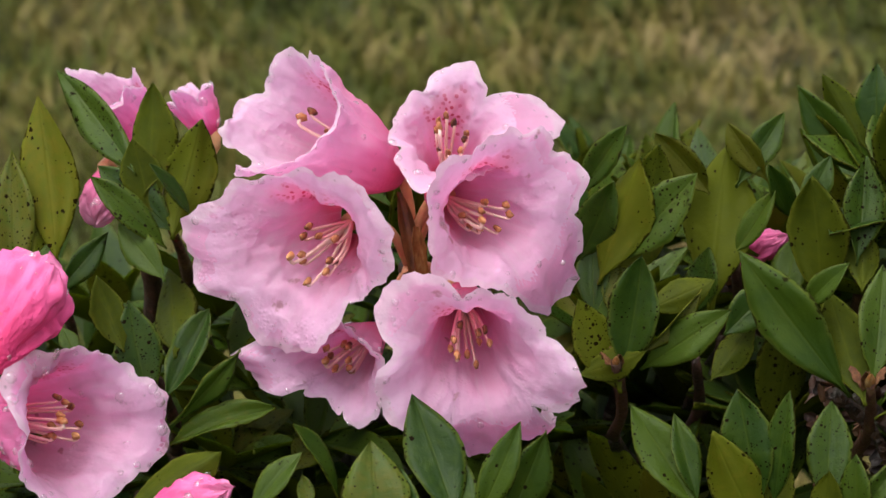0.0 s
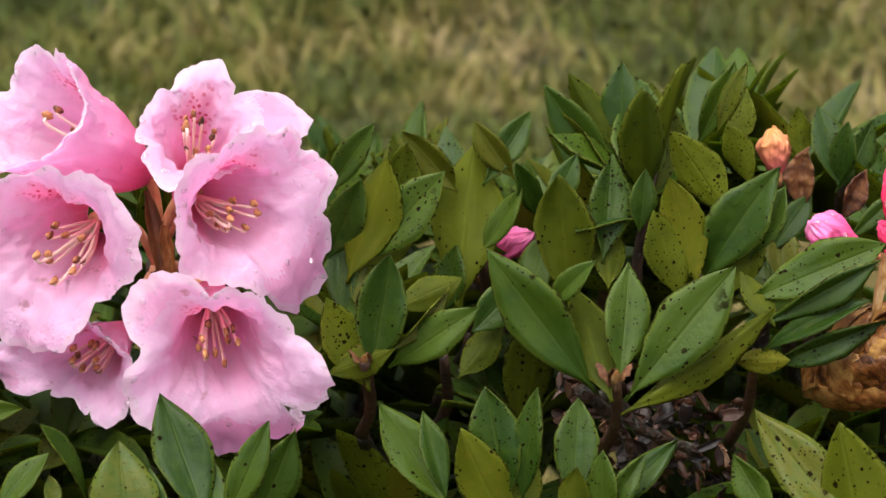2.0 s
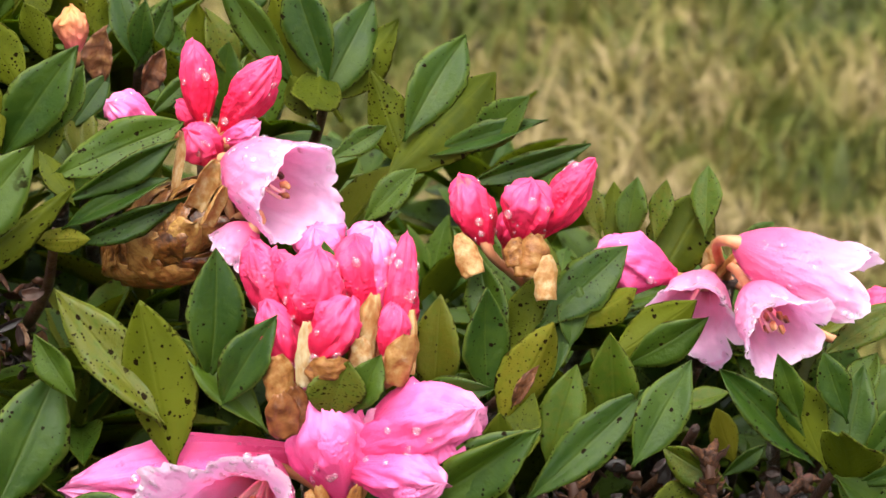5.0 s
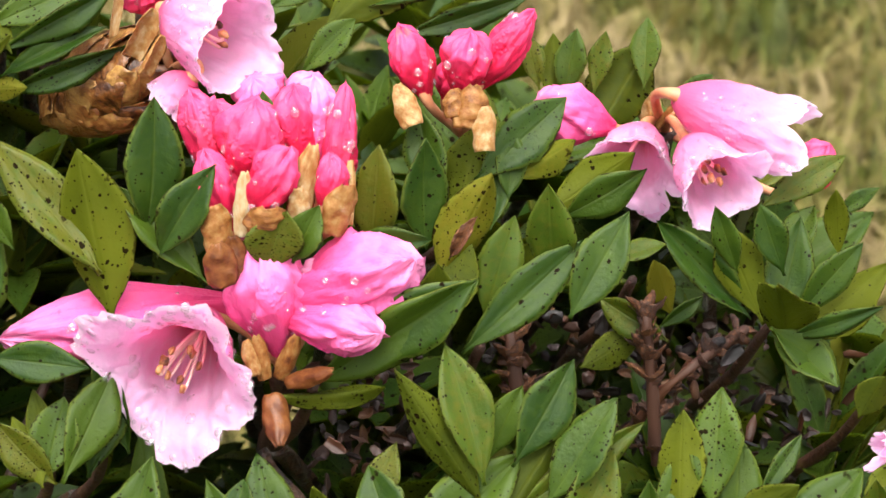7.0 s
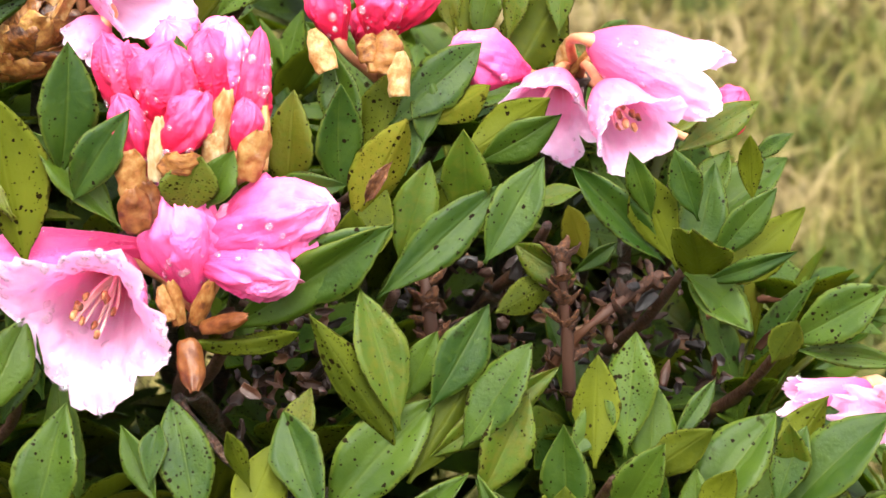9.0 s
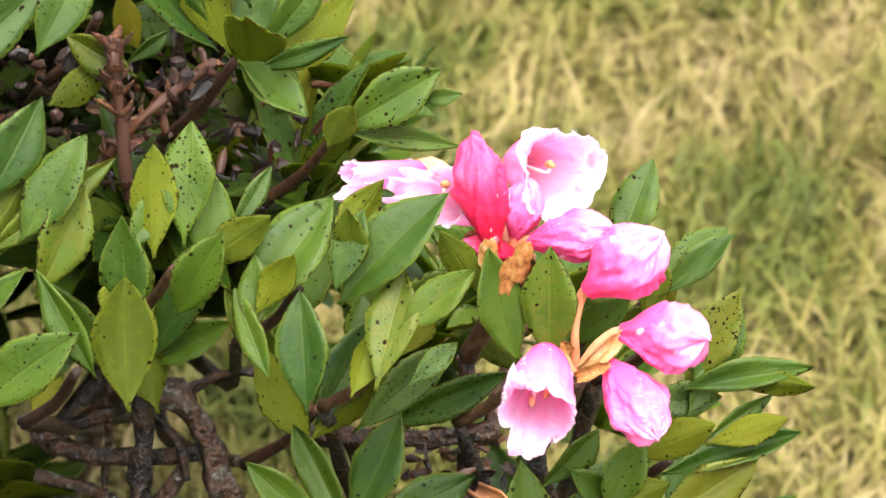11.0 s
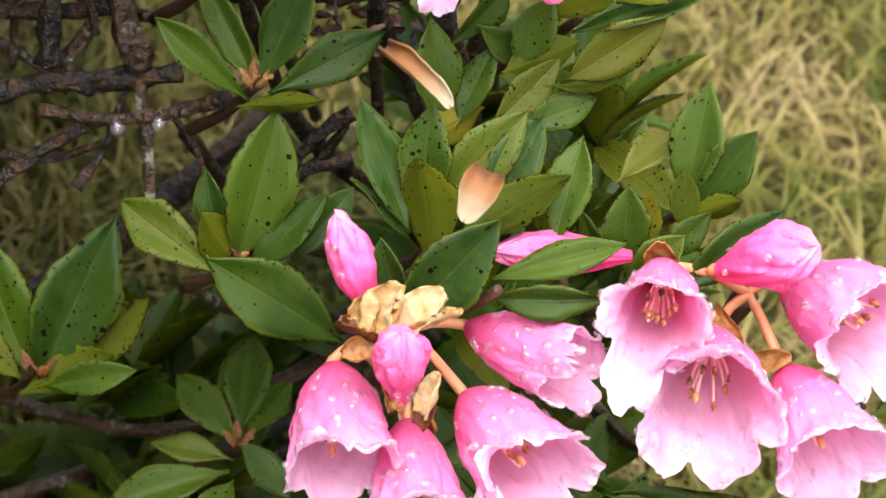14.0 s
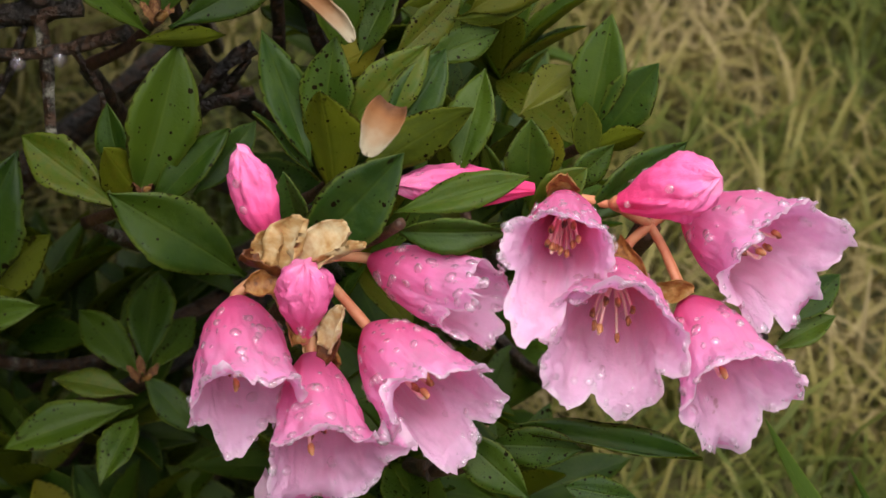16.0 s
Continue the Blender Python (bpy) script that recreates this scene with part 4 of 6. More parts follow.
head = truss((0.1736, 0.7043, 0.4092), "opening head of pale pink flowers on a fat scaly bud")
cone(head, (0.1491, 0.7238, 0.3946), (0.1674, 0.7011, 0.4122), 11.3)
flower(head, (0.1711, 0.6978, 0.4260), (0.1852, 0.6754, 0.4217), 11.4, tone="pale", ruffle=0.65, notch=0.22, seed=13, flare=0.05, spin=72, stamens=4, drops=70, lobes={0: (-0.17, 0.72, -2), 1: (0.38, 0.84, -1), 2: (0.16, 1.26, 6), 3: (0.53, 0.78, -4), 4: (0.21, 0.69, -17)})
flower(head, (0.1739, 0.6843, 0.4137), (0.1667, 0.6854, 0.4062), 6.0, tone="pale", ruffle=0.65, notch=0.17, seed=14, flare=0.07, spin=10, stamens=0, pistil=False, drops=20, lobes={0: (0.24, 0.97, 0), 1: (0.08, 0.77, -1), 2: (0.27, 0.98, 0), 3: (0.47, 1.02, 0), 4: (0.20, 1.01, 0)})
bud(head, (0.1920, 0.6832, 0.4016), (0.1876, 0.6816, 0.4129), 5.8, tone="mid", seed=61, blunt=0.75, joined=False)
bud(head, (0.1990, 0.6809, 0.4016), (0.2007, 0.6775, 0.4133), 5.5, tone="mid", seed=63, blunt=0.75, joined=False)
bud(head, (0.1989, 0.6500, 0.3905), (0.1963, 0.6479, 0.4037), 3.6, tone="deep", seed=62, drops=8, joined=False)
bract(head, (0.1603, 0.6916, 0.4179), (0.1665, 0.6890, 0.4290), 5.8, roll=119)
bract(head, (0.1612, 0.6844, 0.4157), (0.1665, 0.6835, 0.4244), 5.2, roll=138)

head = truss((0.1905, 0.6744, 0.3721), "upright head of rose-red buds with tan papery scales")
bud(head, (0.1757, 0.6569, 0.3834), (0.1701, 0.6586, 0.4031), 4.8, tone="deep", seed=15, blunt=0.6, drops=22)
bud(head, (0.1773, 0.6661, 0.3889), (0.1696, 0.6687, 0.4140), 4.8, tone="deep", seed=16, blunt=0.75, drops=20)
bud(head, (0.1806, 0.6666, 0.3898), (0.1756, 0.6685, 0.4114), 5.0, tone="deep", seed=17, blunt=0.75, drops=14)
bud(head, (0.1805, 0.6609, 0.3921), (0.1821, 0.6590, 0.4141), 7.5, tone="deep", seed=18, blunt=0.62, drops=30)
bud(head, (0.1780, 0.6498, 0.3897), (0.1867, 0.6483, 0.4054), 5.4, tone="deep", seed=19, blunt=0.58, drops=14)
bud(head, (0.1953, 0.6615, 0.3902), (0.1928, 0.6649, 0.4151), 5.5, tone="deep", seed=21, blunt=0.75, drops=18)
bud(head, (0.1987, 0.6544, 0.3854), (0.2028, 0.6578, 0.4158), 4.0, tone="deep", seed=20, blunt=0.5, drops=18)
bud(head, (0.1949, 0.6470, 0.3895), (0.1976, 0.6476, 0.4029), 3.5, tone="deep", seed=23, blunt=0.6, drops=10)
bud(head, (0.1978, 0.6608, 0.3902), (0.1976, 0.6648, 0.4158), 4.7, tone="mid", seed=24, blunt=0.78, drops=14)
bract(head, (0.1709, 0.6489, 0.3820), (0.1691, 0.6501, 0.3931), 7.1, kind="tan")
bract(head, (0.1709, 0.6433, 0.3758), (0.1677, 0.6436, 0.3860), 7.9, kind="brown")
bract(head, (0.1747, 0.6450, 0.3772), (0.1735, 0.6467, 0.3868), 5.6, kind="brown")
bract(head, (0.1759, 0.6479, 0.3859), (0.1764, 0.6477, 0.4014), 4.8, kind="cream")
bract(head, (0.1795, 0.6420, 0.3876), (0.1795, 0.6412, 0.3945), 9.6, kind="tan")
bract(head, (0.1884, 0.6473, 0.3879), (0.1917, 0.6483, 0.4064), 6.4, kind="cream")
bract(head, (0.1898, 0.6449, 0.3886), (0.1885, 0.6451, 0.3974), 5.6, kind="cream")
bract(head, (0.1956, 0.6413, 0.3863), (0.1976, 0.6395, 0.3988), 7.4, kind="tan")
bract(head, (0.1999, 0.6449, 0.3877), (0.2019, 0.6491, 0.4016), 3.6, kind="cream")

head = truss((0.2478, 0.6975, 0.3867), "head of three rose-red buds with cream scales")
bud(head, (0.2301, 0.6807, 0.4052), (0.2245, 0.6844, 0.4218), 5.1, tone="deep", seed=22, blunt=0.55, drops=18)
bud(head, (0.2406, 0.6961, 0.3989), (0.2406, 0.6928, 0.4101), 3.8, tone="deep", seed=23, blunt=0.6, drops=4)
bud(head, (0.2375, 0.6764, 0.4065), (0.2385, 0.6742, 0.4221), 6.4, tone="deep", seed=24, blunt=0.62, drops=22)
bud(head, (0.2413, 0.6775, 0.4073), (0.2527, 0.6724, 0.4261), 4.6, tone="deep", seed=64, blunt=0.5, drops=14)
bract(head, (0.2242, 0.6726, 0.4011), (0.2220, 0.6783, 0.4098), 6.1, kind="cream")
bract(head, (0.2355, 0.6655, 0.4015), (0.2374, 0.6690, 0.4111), 8.7)
bract(head, (0.2387, 0.6617, 0.3969), (0.2392, 0.6659, 0.4066), 5.6)
bract(head, (0.2333, 0.6681, 0.4037), (0.2328, 0.6703, 0.4100), 5.3)

head = truss((0.2972, 0.6933, 0.3881), "head of pale pink bells and a pink bud")
bud(head, (0.2811, 0.6885, 0.3912), (0.2608, 0.6886, 0.3987), 7.2, tone="mid", seed=25, drops=10)
flower(head, (0.2878, 0.6657, 0.4054), (0.3153, 0.6585, 0.3936), 10.1, tone="pale", ruffle=0.65, notch=0.17, seed=26, flare=0.03, spin=66, stamens=3, pistil=False, drops=50, lobes={0: (0.00, 0.98, 3), 1: (-0.32, 1.14, 5), 2: (0.05, 1.08, 0), 3: (-0.31, 0.79, -11), 4: (0.05, 1.03, 3)})
flower(head, (0.2906, 0.6629, 0.3945), (0.2906, 0.6397, 0.3879), 9.3, tone="pale", ruffle=0.65, notch=0.25, seed=27, flare=0.19, spin=71, stamens=6, drops=40, lobes={0: (0.16, 1.01, 0), 1: (0.29, 1.11, -12), 2: (0.13, 0.86, -5), 3: (0.15, 0.93, 10), 4: (-0.16, 0.99, 1)})
flower(head, (0.2879, 0.6846, 0.3914), (0.2788, 0.6713, 0.3831), 10.4, tone="pale", ruffle=0.65, notch=0.24, seed=28, flare=0.33, spin=43, stamens=0, drops=30, lobes={0: (0.26, 0.71, 4), 1: (0.31, 0.99, -8), 2: (-0.02, 1.09, 1), 3: (0.38, 1.12, -16), 4: (0.07, 0.79, 0)})
bud(head, (0.2961, 0.6830, 0.3959), (0.3051, 0.6752, 0.4011), 5.0, tone="mid", seed=29, blunt=0.7)
bud(head, (0.3287, 0.6846, 0.3716), (0.3358, 0.6797, 0.3844), 5.6, tone="deep", seed=30, drops=4)
bract(head, (0.2906, 0.6939, 0.3900), (0.2919, 0.6897, 0.3991), 6.3)
bract(head, (0.2916, 0.6891, 0.3898), (0.2944, 0.6821, 0.3982), 2.8)

head = truss((0.1886, 0.6581, 0.3488), "head of pink buds and open pale bells heavy with rain")
flower(head, (0.1713, 0.6617, 0.3614), (0.1536, 0.6347, 0.3547), 16.3, tone="mid", ruffle=0.65, notch=0.18, seed=31, flare=0.61, spin=112, stamens=9, drops=130, lobes={0: (0.16, 0.97, -1), 1: (-0.07, 0.97, -2), 2: (-0.45, 1.03, 6), 3: (0.41, 0.78, -14), 4: (0.07, 1.06, -7)})
bud(head, (0.1796, 0.6675, 0.3624), (0.1268, 0.6728, 0.3579), 8.1, tone="mid", seed=32, twist=0.3, blunt=0.5, drops=40)
bud(head, (0.1861, 0.6495, 0.3565), (0.1799, 0.6490, 0.3850), 9.4, tone="mid", seed=33, blunt=0.6, drops=26, twist=0.7)
bud(head, (0.1861, 0.6497, 0.3689), (0.2119, 0.6344, 0.3816), 9.4, tone="mid", seed=34, blunt=0.68, drops=24)
bud(head, (0.1853, 0.6466, 0.3659), (0.2020, 0.6279, 0.3675), 6.1, tone="mid", seed=35, blunt=0.68, drops=16)
bud(head, (0.1891, 0.6459, 0.3617), (0.1932, 0.6465, 0.3789), 4.4, tone="pale", seed=36, drops=8)
bract(head, (0.1835, 0.6402, 0.3534), (0.1919, 0.6306, 0.3595), 4.8, kind="brown")
bract(head, (0.1793, 0.6397, 0.3540), (0.1768, 0.6402, 0.3650), 4.3)
bract(head, (0.1828, 0.6424, 0.3526), (0.1858, 0.6391, 0.3645), 4.3)
bract(head, (0.1808, 0.6402, 0.3509), (0.1807, 0.6302, 0.3422), 6.4, kind="brown")
bract(head, (0.1771, 0.6389, 0.3559), (0.1743, 0.6406, 0.3638), 3.8)

head = truss((0.3449, 0.5763, 0.3167), "head of rose buds and pale pink flowers by the meadow")
flower(head, (0.3359, 0.5988, 0.3376), (0.3101, 0.5978, 0.3378), 3.9, tone="mid", seed=37, flare=0.2, stamens=0, pistil=False, drops=10)
flower(head, (0.3508, 0.5915, 0.3269), (0.3245, 0.5793, 0.3417), 7.8, tone="pale", ruffle=0.65, notch=0.27, seed=38, flare=0.34, spin=1, stamens=0, drops=22, lobes={0: (0.11, 1.37, -19), 1: (-0.10, 0.63, 0), 2: (0.58, 1.05, 2), 3: (-0.00, 0.97, 1), 4: (-0.33, 1.13, -4)})
bud(head, (0.3367, 0.5698, 0.3279), (0.3312, 0.5727, 0.3552), 5.9, tone="deep", seed=39, drops=16)
flower(head, (0.3508, 0.5875, 0.3410), (0.3532, 0.5650, 0.3467), 9.6, tone="pale", ruffle=0.65, notch=0.11, seed=40, flare=0.22, spin=38, stamens=0, drops=40, lobes={0: (0.60, 1.02, 5), 1: (0.20, 0.65, -5), 2: (0.48, 0.94, -2), 3: (0.39, 0.85, -3), 4: (0.52, 0.89, 0)})
bud(head, (0.3454, 0.5684, 0.3294), (0.3579, 0.5529, 0.3365), 5.6, tone="mid", seed=41, drops=10)
bud(head, (0.3458, 0.5709, 0.3247), (0.3299, 0.5737, 0.3287), 3.1, tone="deep", seed=42, drops=4)
bud(head, (0.3435, 0.5716, 0.3290), (0.3451, 0.5700, 0.3436), 4.6, tone="mid", seed=43, drops=8)
bract(head, (0.3324, 0.5617, 0.3264), (0.3303, 0.5613, 0.3352), 5.0)
bract(head, (0.3363, 0.5567, 0.3252), (0.3370, 0.5557, 0.3360), 5.0)
bract(head, (0.3346, 0.5585, 0.3218), (0.3344, 0.5576, 0.3317), 4.4)

head = truss((0.3501, 0.5508, 0.3026), "pink buds and one drooping bell on long stalks")
bud(head, (0.3515, 0.5511, 0.3234), (0.3623, 0.5411, 0.3389), 7.8, tone="mid", seed=44, drops=14, blunt=0.68)
bud(head, (0.3566, 0.5430, 0.3154), (0.3672, 0.5259, 0.3194), 7.8, tone="mid", seed=45, blunt=0.72, drops=16)
bud(head, (0.3537, 0.5429, 0.3082), (0.3538, 0.5218, 0.2999), 6.6, tone="mid", seed=46, drops=16, blunt=0.6)
flower(head, (0.3434, 0.5536, 0.3091), (0.3270, 0.5297, 0.3029), 8.3, tone="mid", ruffle=0.65, notch=0.27, seed=47, flare=0.09, spin=-1, drops=30, stamens=3, lobes={0: (0.16, 0.79, 1), 1: (0.32, 1.22, -4), 2: (0.21, 0.96, -8), 3: (0.24, 0.74, -2), 4: (0.58, 1.08, -8)})
bract(head, (0.3465, 0.5439, 0.3072), (0.3566, 0.5412, 0.3167), 4.1, roll=80)
bract(head, (0.3457, 0.5437, 0.3060), (0.3509, 0.5381, 0.3105), 3.3, roll=73)
bract(head, (0.3465, 0.5484, 0.3101), (0.3443, 0.5489, 0.3131), 2.6, roll=-88)
bract(head, (0.3413, 0.5748, 0.3179), (0.3369, 0.5794, 0.3295), 7.8, roll=-65)
bract(head, (0.3440, 0.5664, 0.3196), (0.3436, 0.5646, 0.3290), 6.5, roll=158, kind="brown")

head = truss((0.3141, 0.5140, 0.2244), "head of drooping pink bells beaded with rain drops")
bud(head, (0.3055, 0.5145, 0.2323), (0.3005, 0.5246, 0.2520), 5.4, tone="mid", seed=48, drops=16, blunt=0.5)
bud(head, (0.3034, 0.4961, 0.2196), (0.3000, 0.4927, 0.2414), 5.8, tone="mid", seed=49, blunt=0.66, drops=12, twist=0.9)
flower(head, (0.2988, 0.5187, 0.2158), (0.2883, 0.4925, 0.2033), 11.8, tone="mid", ruffle=0.65, notch=0.16, seed=50, flare=0.03, spin=56, drops=90, stamens=6, lobes={0: (0.52, 1.13, 12), 1: (0.23, 1.15, -3), 2: (0.19, 0.78, -3), 3: (-0.30, 1.02, 10), 4: (0.13, 0.95, -2)})
flower(head, (0.3111, 0.5044, 0.2052), (0.2984, 0.4743, 0.1938), 12.8, tone="mid", ruffle=0.65, notch=0.09, seed=51, flare=0.38, spin=6, drops=90, stamens=6, lobes={0: (0.33, 0.62, -7), 1: (0.20, 0.99, 4), 2: (0.17, 1.26, -8), 3: (0.43, 0.87, -17), 4: (0.45, 1.36, -12)})
flower(head, (0.3248, 0.5015, 0.2110), (0.3254, 0.4657, 0.2088), 12.0, tone="mid", ruffle=0.65, notch=0.24, seed=52, flare=0.06, spin=32, drops=110, stamens=4, lobes={0: (0.70, 1.00, 1), 1: (0.07, 1.06, -1), 2: (0.05, 0.96, 4), 3: (0.22, 1.07, 2), 4: (0.20, 0.72, 5)})
flower(head, (0.3304, 0.5123, 0.2224), (0.3418, 0.4779, 0.2276), 8.6, tone="mid", ruffle=0.65, notch=0.20, seed=53, flare=0.03, spin=-31, drops=80, stamens=0, lobes={0: (0.30, 0.74, 4), 1: (0.10, 1.19, -1), 2: (0.17, 0.78, 3), 3: (0.82, 1.14, -3), 4: (0.15, 1.07, 8)})
bract(head, (0.3003, 0.5007, 0.2339), (0.3064, 0.5030, 0.2454), 11.9, roll=-20, kind="cream")
bract(head, (0.3023, 0.4981, 0.2357), (0.3126, 0.4936, 0.2454), 10.0, roll=25, kind="cream")
bract(head, (0.3050, 0.4955, 0.2381), (0.3126, 0.4878, 0.2452), 6.2, roll=-15, kind="cream")
bract(head, (0.3005, 0.5022, 0.2322), (0.2932, 0.5089, 0.2354), 9.4, roll=10, kind="brown")
bract(head, (0.2992, 0.4998, 0.2318), (0.2912, 0.5028, 0.2313), 6.9, roll=-30)
bract(head, (0.3001, 0.4946, 0.2188), (0.3004, 0.4982, 0.2271), 5.0, roll=15)
bract(head, (0.3060, 0.4885, 0.2194), (0.3098, 0.4897, 0.2291), 6.9, roll=-20, kind="cream")
bract(head, (0.3061, 0.4906, 0.2150), (0.3094, 0.4896, 0.2216), 5.1, roll=30, kind="brown")
bract(head, (0.2986, 0.5067, 0.2330), (0.3027, 0.5072, 0.2406), 7.6, roll=15)
bract(head, (0.3102, 0.5126, 0.2155), (0.3066, 0.5127, 0.2272), 7.7, roll=-107)
bract(head, (0.3161, 0.5088, 0.2083), (0.3156, 0.4984, 0.2057), 7.7, roll=89)
bract(head, (0.3147, 0.5121, 0.2114), (0.3112, 0.5021, 0.2029), 4.7, roll=31)

head = truss((0.3907, 0.4883, 0.2307), "head of pale pink bells with rain drops along their rims")
flower(head, (0.3720, 0.4969, 0.2371), (0.3475, 0.4631, 0.2436), 11.9, tone="mid", ruffle=0.65, notch=0.27, seed=54, flare=0.47, spin=11, drops=80, stamens=9, lobes={0: (0.56, 0.86, 17), 1: (-0.15, 0.95, -7), 2: (0.30, 0.73, 0), 3: (0.21, 0.74, 1), 4: (-0.25, 1.22, -17)})
flower(head, (0.3768, 0.4814, 0.2264), (0.3575, 0.4534, 0.2241), 16.3, tone="mid", ruffle=0.65, notch=0.28, seed=55, flare=0.46, spin=23, drops=110, stamens=7, lobes={0: (0.46, 0.73, -4), 1: (-0.08, 0.98, -10), 2: (0.05, 0.80, 14), 3: (0.29, 0.96, 10), 4: (-0.18, 0.97, 0)})
flower(head, (0.3904, 0.4700, 0.2203), (0.3872, 0.4412, 0.2121), 12.4, tone="mid", ruffle=0.65, notch=0.12, seed=56, flare=0.28, spin=61, drops=80, stamens=0, lobes={0: (0.14, 0.86, 0), 1: (-0.18, 0.98, -6), 2: (0.17, 1.14, -20), 3: (0.25, 1.17, -10), 4: (-0.15, 0.88, -19)})
flower(head, (0.4041, 0.4904, 0.2295), (0.4090, 0.4563, 0.2331), 14.6, tone="mid", ruffle=0.65, notch=0.18, seed=57, flare=0.31, spin=24, drops=80, stamens=5, lobes={0: (0.15, 1.05, -16), 1: (-0.26, 0.99, 1), 2: (-0.27, 1.08, 15), 3: (0.35, 1.19, -3), 4: (-0.03, 0.91, -12)})
bud(head, (0.3792, 0.4859, 0.2416), (0.3936, 0.4706, 0.2532), 7.0, tone="mid", seed=58, drops=16, blunt=0.66)
bud(head, (0.3627, 0.4973, 0.2426), (0.3345, 0.5091, 0.2438), 4.9, tone="mid", seed=59, twist=0.4, blunt=0.6, drops=24, joined=False)
bract(head, (0.3698, 0.4970, 0.2402), (0.3689, 0.4945, 0.2473), 7.7, roll=178)
bract(head, (0.3752, 0.4804, 0.2348), (0.3745, 0.4673, 0.2321), 4.6, roll=36, kind="tan")
bract(head, (0.3846, 0.4751, 0.2214), (0.3893, 0.4668, 0.2260), 5.2, roll=65)
shoot((-0.0970, 0.7534, 0.4298), [(82, 72, 34.1, 11.0, 12, -7.5, -11.9, 1.8), (91, 66, 41.7, 13.8, -177, 3.2, -11.5, 7.5), (71, 62, 17.9, 8.2, -143, -2.3, -10.9, 9.9), (24, 40, 20.4, 6.6, 83, 1.9, -10.5, -0.9), (126, 36, 38.7, 10.0, -52, 23.5, -4.6, 26.8)])
shoot((-0.0669, 0.7563, 0.4416), [(42, 73, 23.0, 11.5, -147, -4.0, -5.9, 13.7), (35, 71, 23.2, 12.6, -140, 3.2, -9.9, 5.7), (120, 83, 14.6, 10.2, 149, -4.4, -7.0, 9.1), (159, 43, 23.0, 10.7, -56, 0.6, -8.8, 1.8), (179, 46, 25.4, 7.4, -52, -0.3, -10.1, -3.4), (-163, 57, 17.0, 4.9, -46, 6.5, -11.2, 4.6), (139, 41, 15.6, 8.2, -46, -2.8, -15.2, -7.1)])
shoot((-0.0707, 0.7325, 0.4081), [(138, 74, 19.3, 11.3, -37, -2.7, -8.4, 3.7), (121, 41, 8.6, 4.6, -17, -18.4, -6.7, 10.3), (43, 46, 24.5, 8.9, 31, 2.5, -12.3, 0.1), (-14, 46, 27.1, 6.1, 131, 3.3, -14.1, -6.9), (-7, 17, 27.6, 7.0, 34, 2.9, -14.1, -11.1), (145, 67, 17.6, 8.1, 132, -7.0, -10.1, 13.1), (95, 13, 46.1, 11.0, 162, 5.7, -11.1, 9.3)])
shoot((-0.0665, 0.6922, 0.3912), [(6, 32, 21.7, 10.8, -125, -5.6, -8.4, 3.3), (24, 45, 18.6, 6.7, 45, 19.0, -11.4, -0.2), (-148, 62, 21.9, 5.6, -43, 39.3, -8.9, 1.6), (102, 48, 10.9, 3.9, 3, 32.8, -13.7, -1.1)])
shoot((-0.0057, 0.6870, 0.3829), [(93, 68, 21.2, 14.8, -11, -12.3, -11.5, 3.4), (114, 57, 27.9, 12.8, -13, 4.3, -11.3, 8.5), (88, 56, 20.4, 10.3, -9, 4.5, -13.0, 1.6), (2, 62, 25.7, 7.9, 79, 9.4, -9.3, 3.8), (12, 62, 25.8, 10.7, 102, 15.7, -9.1, 0.6), (108, 68, 15.7, 7.7, -31, -6.1, -12.7, 2.6)])
shoot((0.0388, 0.7107, 0.4117), [(157, 71, 18.2, 11.2, 129, -0.9, 2.8, -1.0), (-7, 75, 26.3, 11.9, 91, 2.1, -0.7, 1.2), (12, 40, 21.6, 5.3, 115, 5.3, -0.4, 2.5), (-17, 34, 26.9, 9.8, 76, 5.9, 2.7, -1.8), (-19, 22, 15.7, 7.7, -107, -6.5, 1.7, -1.3)], bud=5)
shoot((0.0447, 0.7506, 0.4187), [(-25, 53, 22.7, 7.4, 88, -11.2, -3.7, 26.4), (5, 69, 30.6, 13.7, -117, -6.8, -11.4, 7.9), (-31, 60, 19.5, 9.8, 108, -10.2, -6.9, 13.8), (-170, 55, 20.4, 8.8, -105, 20.6, -3.0, 25.2), (-6, 79, 19.5, 9.6, -109, 4.1, -8.4, 20.1), (-10, 43, 31.1, 12.6, 72, -4.2, -8.9, 9.9), (26, 17, 18.0, 6.9, -119, -5.0, -9.1, 9.1), (91, 53, 18.0, 8.3, 2, -9.1, -13.5, -0.3), (67, 58, 11.1, 6.9, 10, -3.8, -13.4, -0.0)])
shoot((0.0719, 0.7564, 0.4212), [(67, 69, 30.3, 18.0, -179, -6.1, -11.4, 4.1), (21, 49, 22.0, 7.7, 51, 0.4, -6.7, 22.8), (-175, 60, 15.9, 7.7, -109, 7.3, -6.0, 25.6), (-12, 54, 19.1, 6.3, 73, -1.1, -10.6, 7.1), (-16, 74, 13.1, 8.3, 81, -10.1, -14.0, -2.6), (58, 54, 17.3, 9.1, 11, 10.5, -13.5, -4.4), (-128, 57, 19.4, 6.0, -125, 14.3, -5.9, 13.6)])
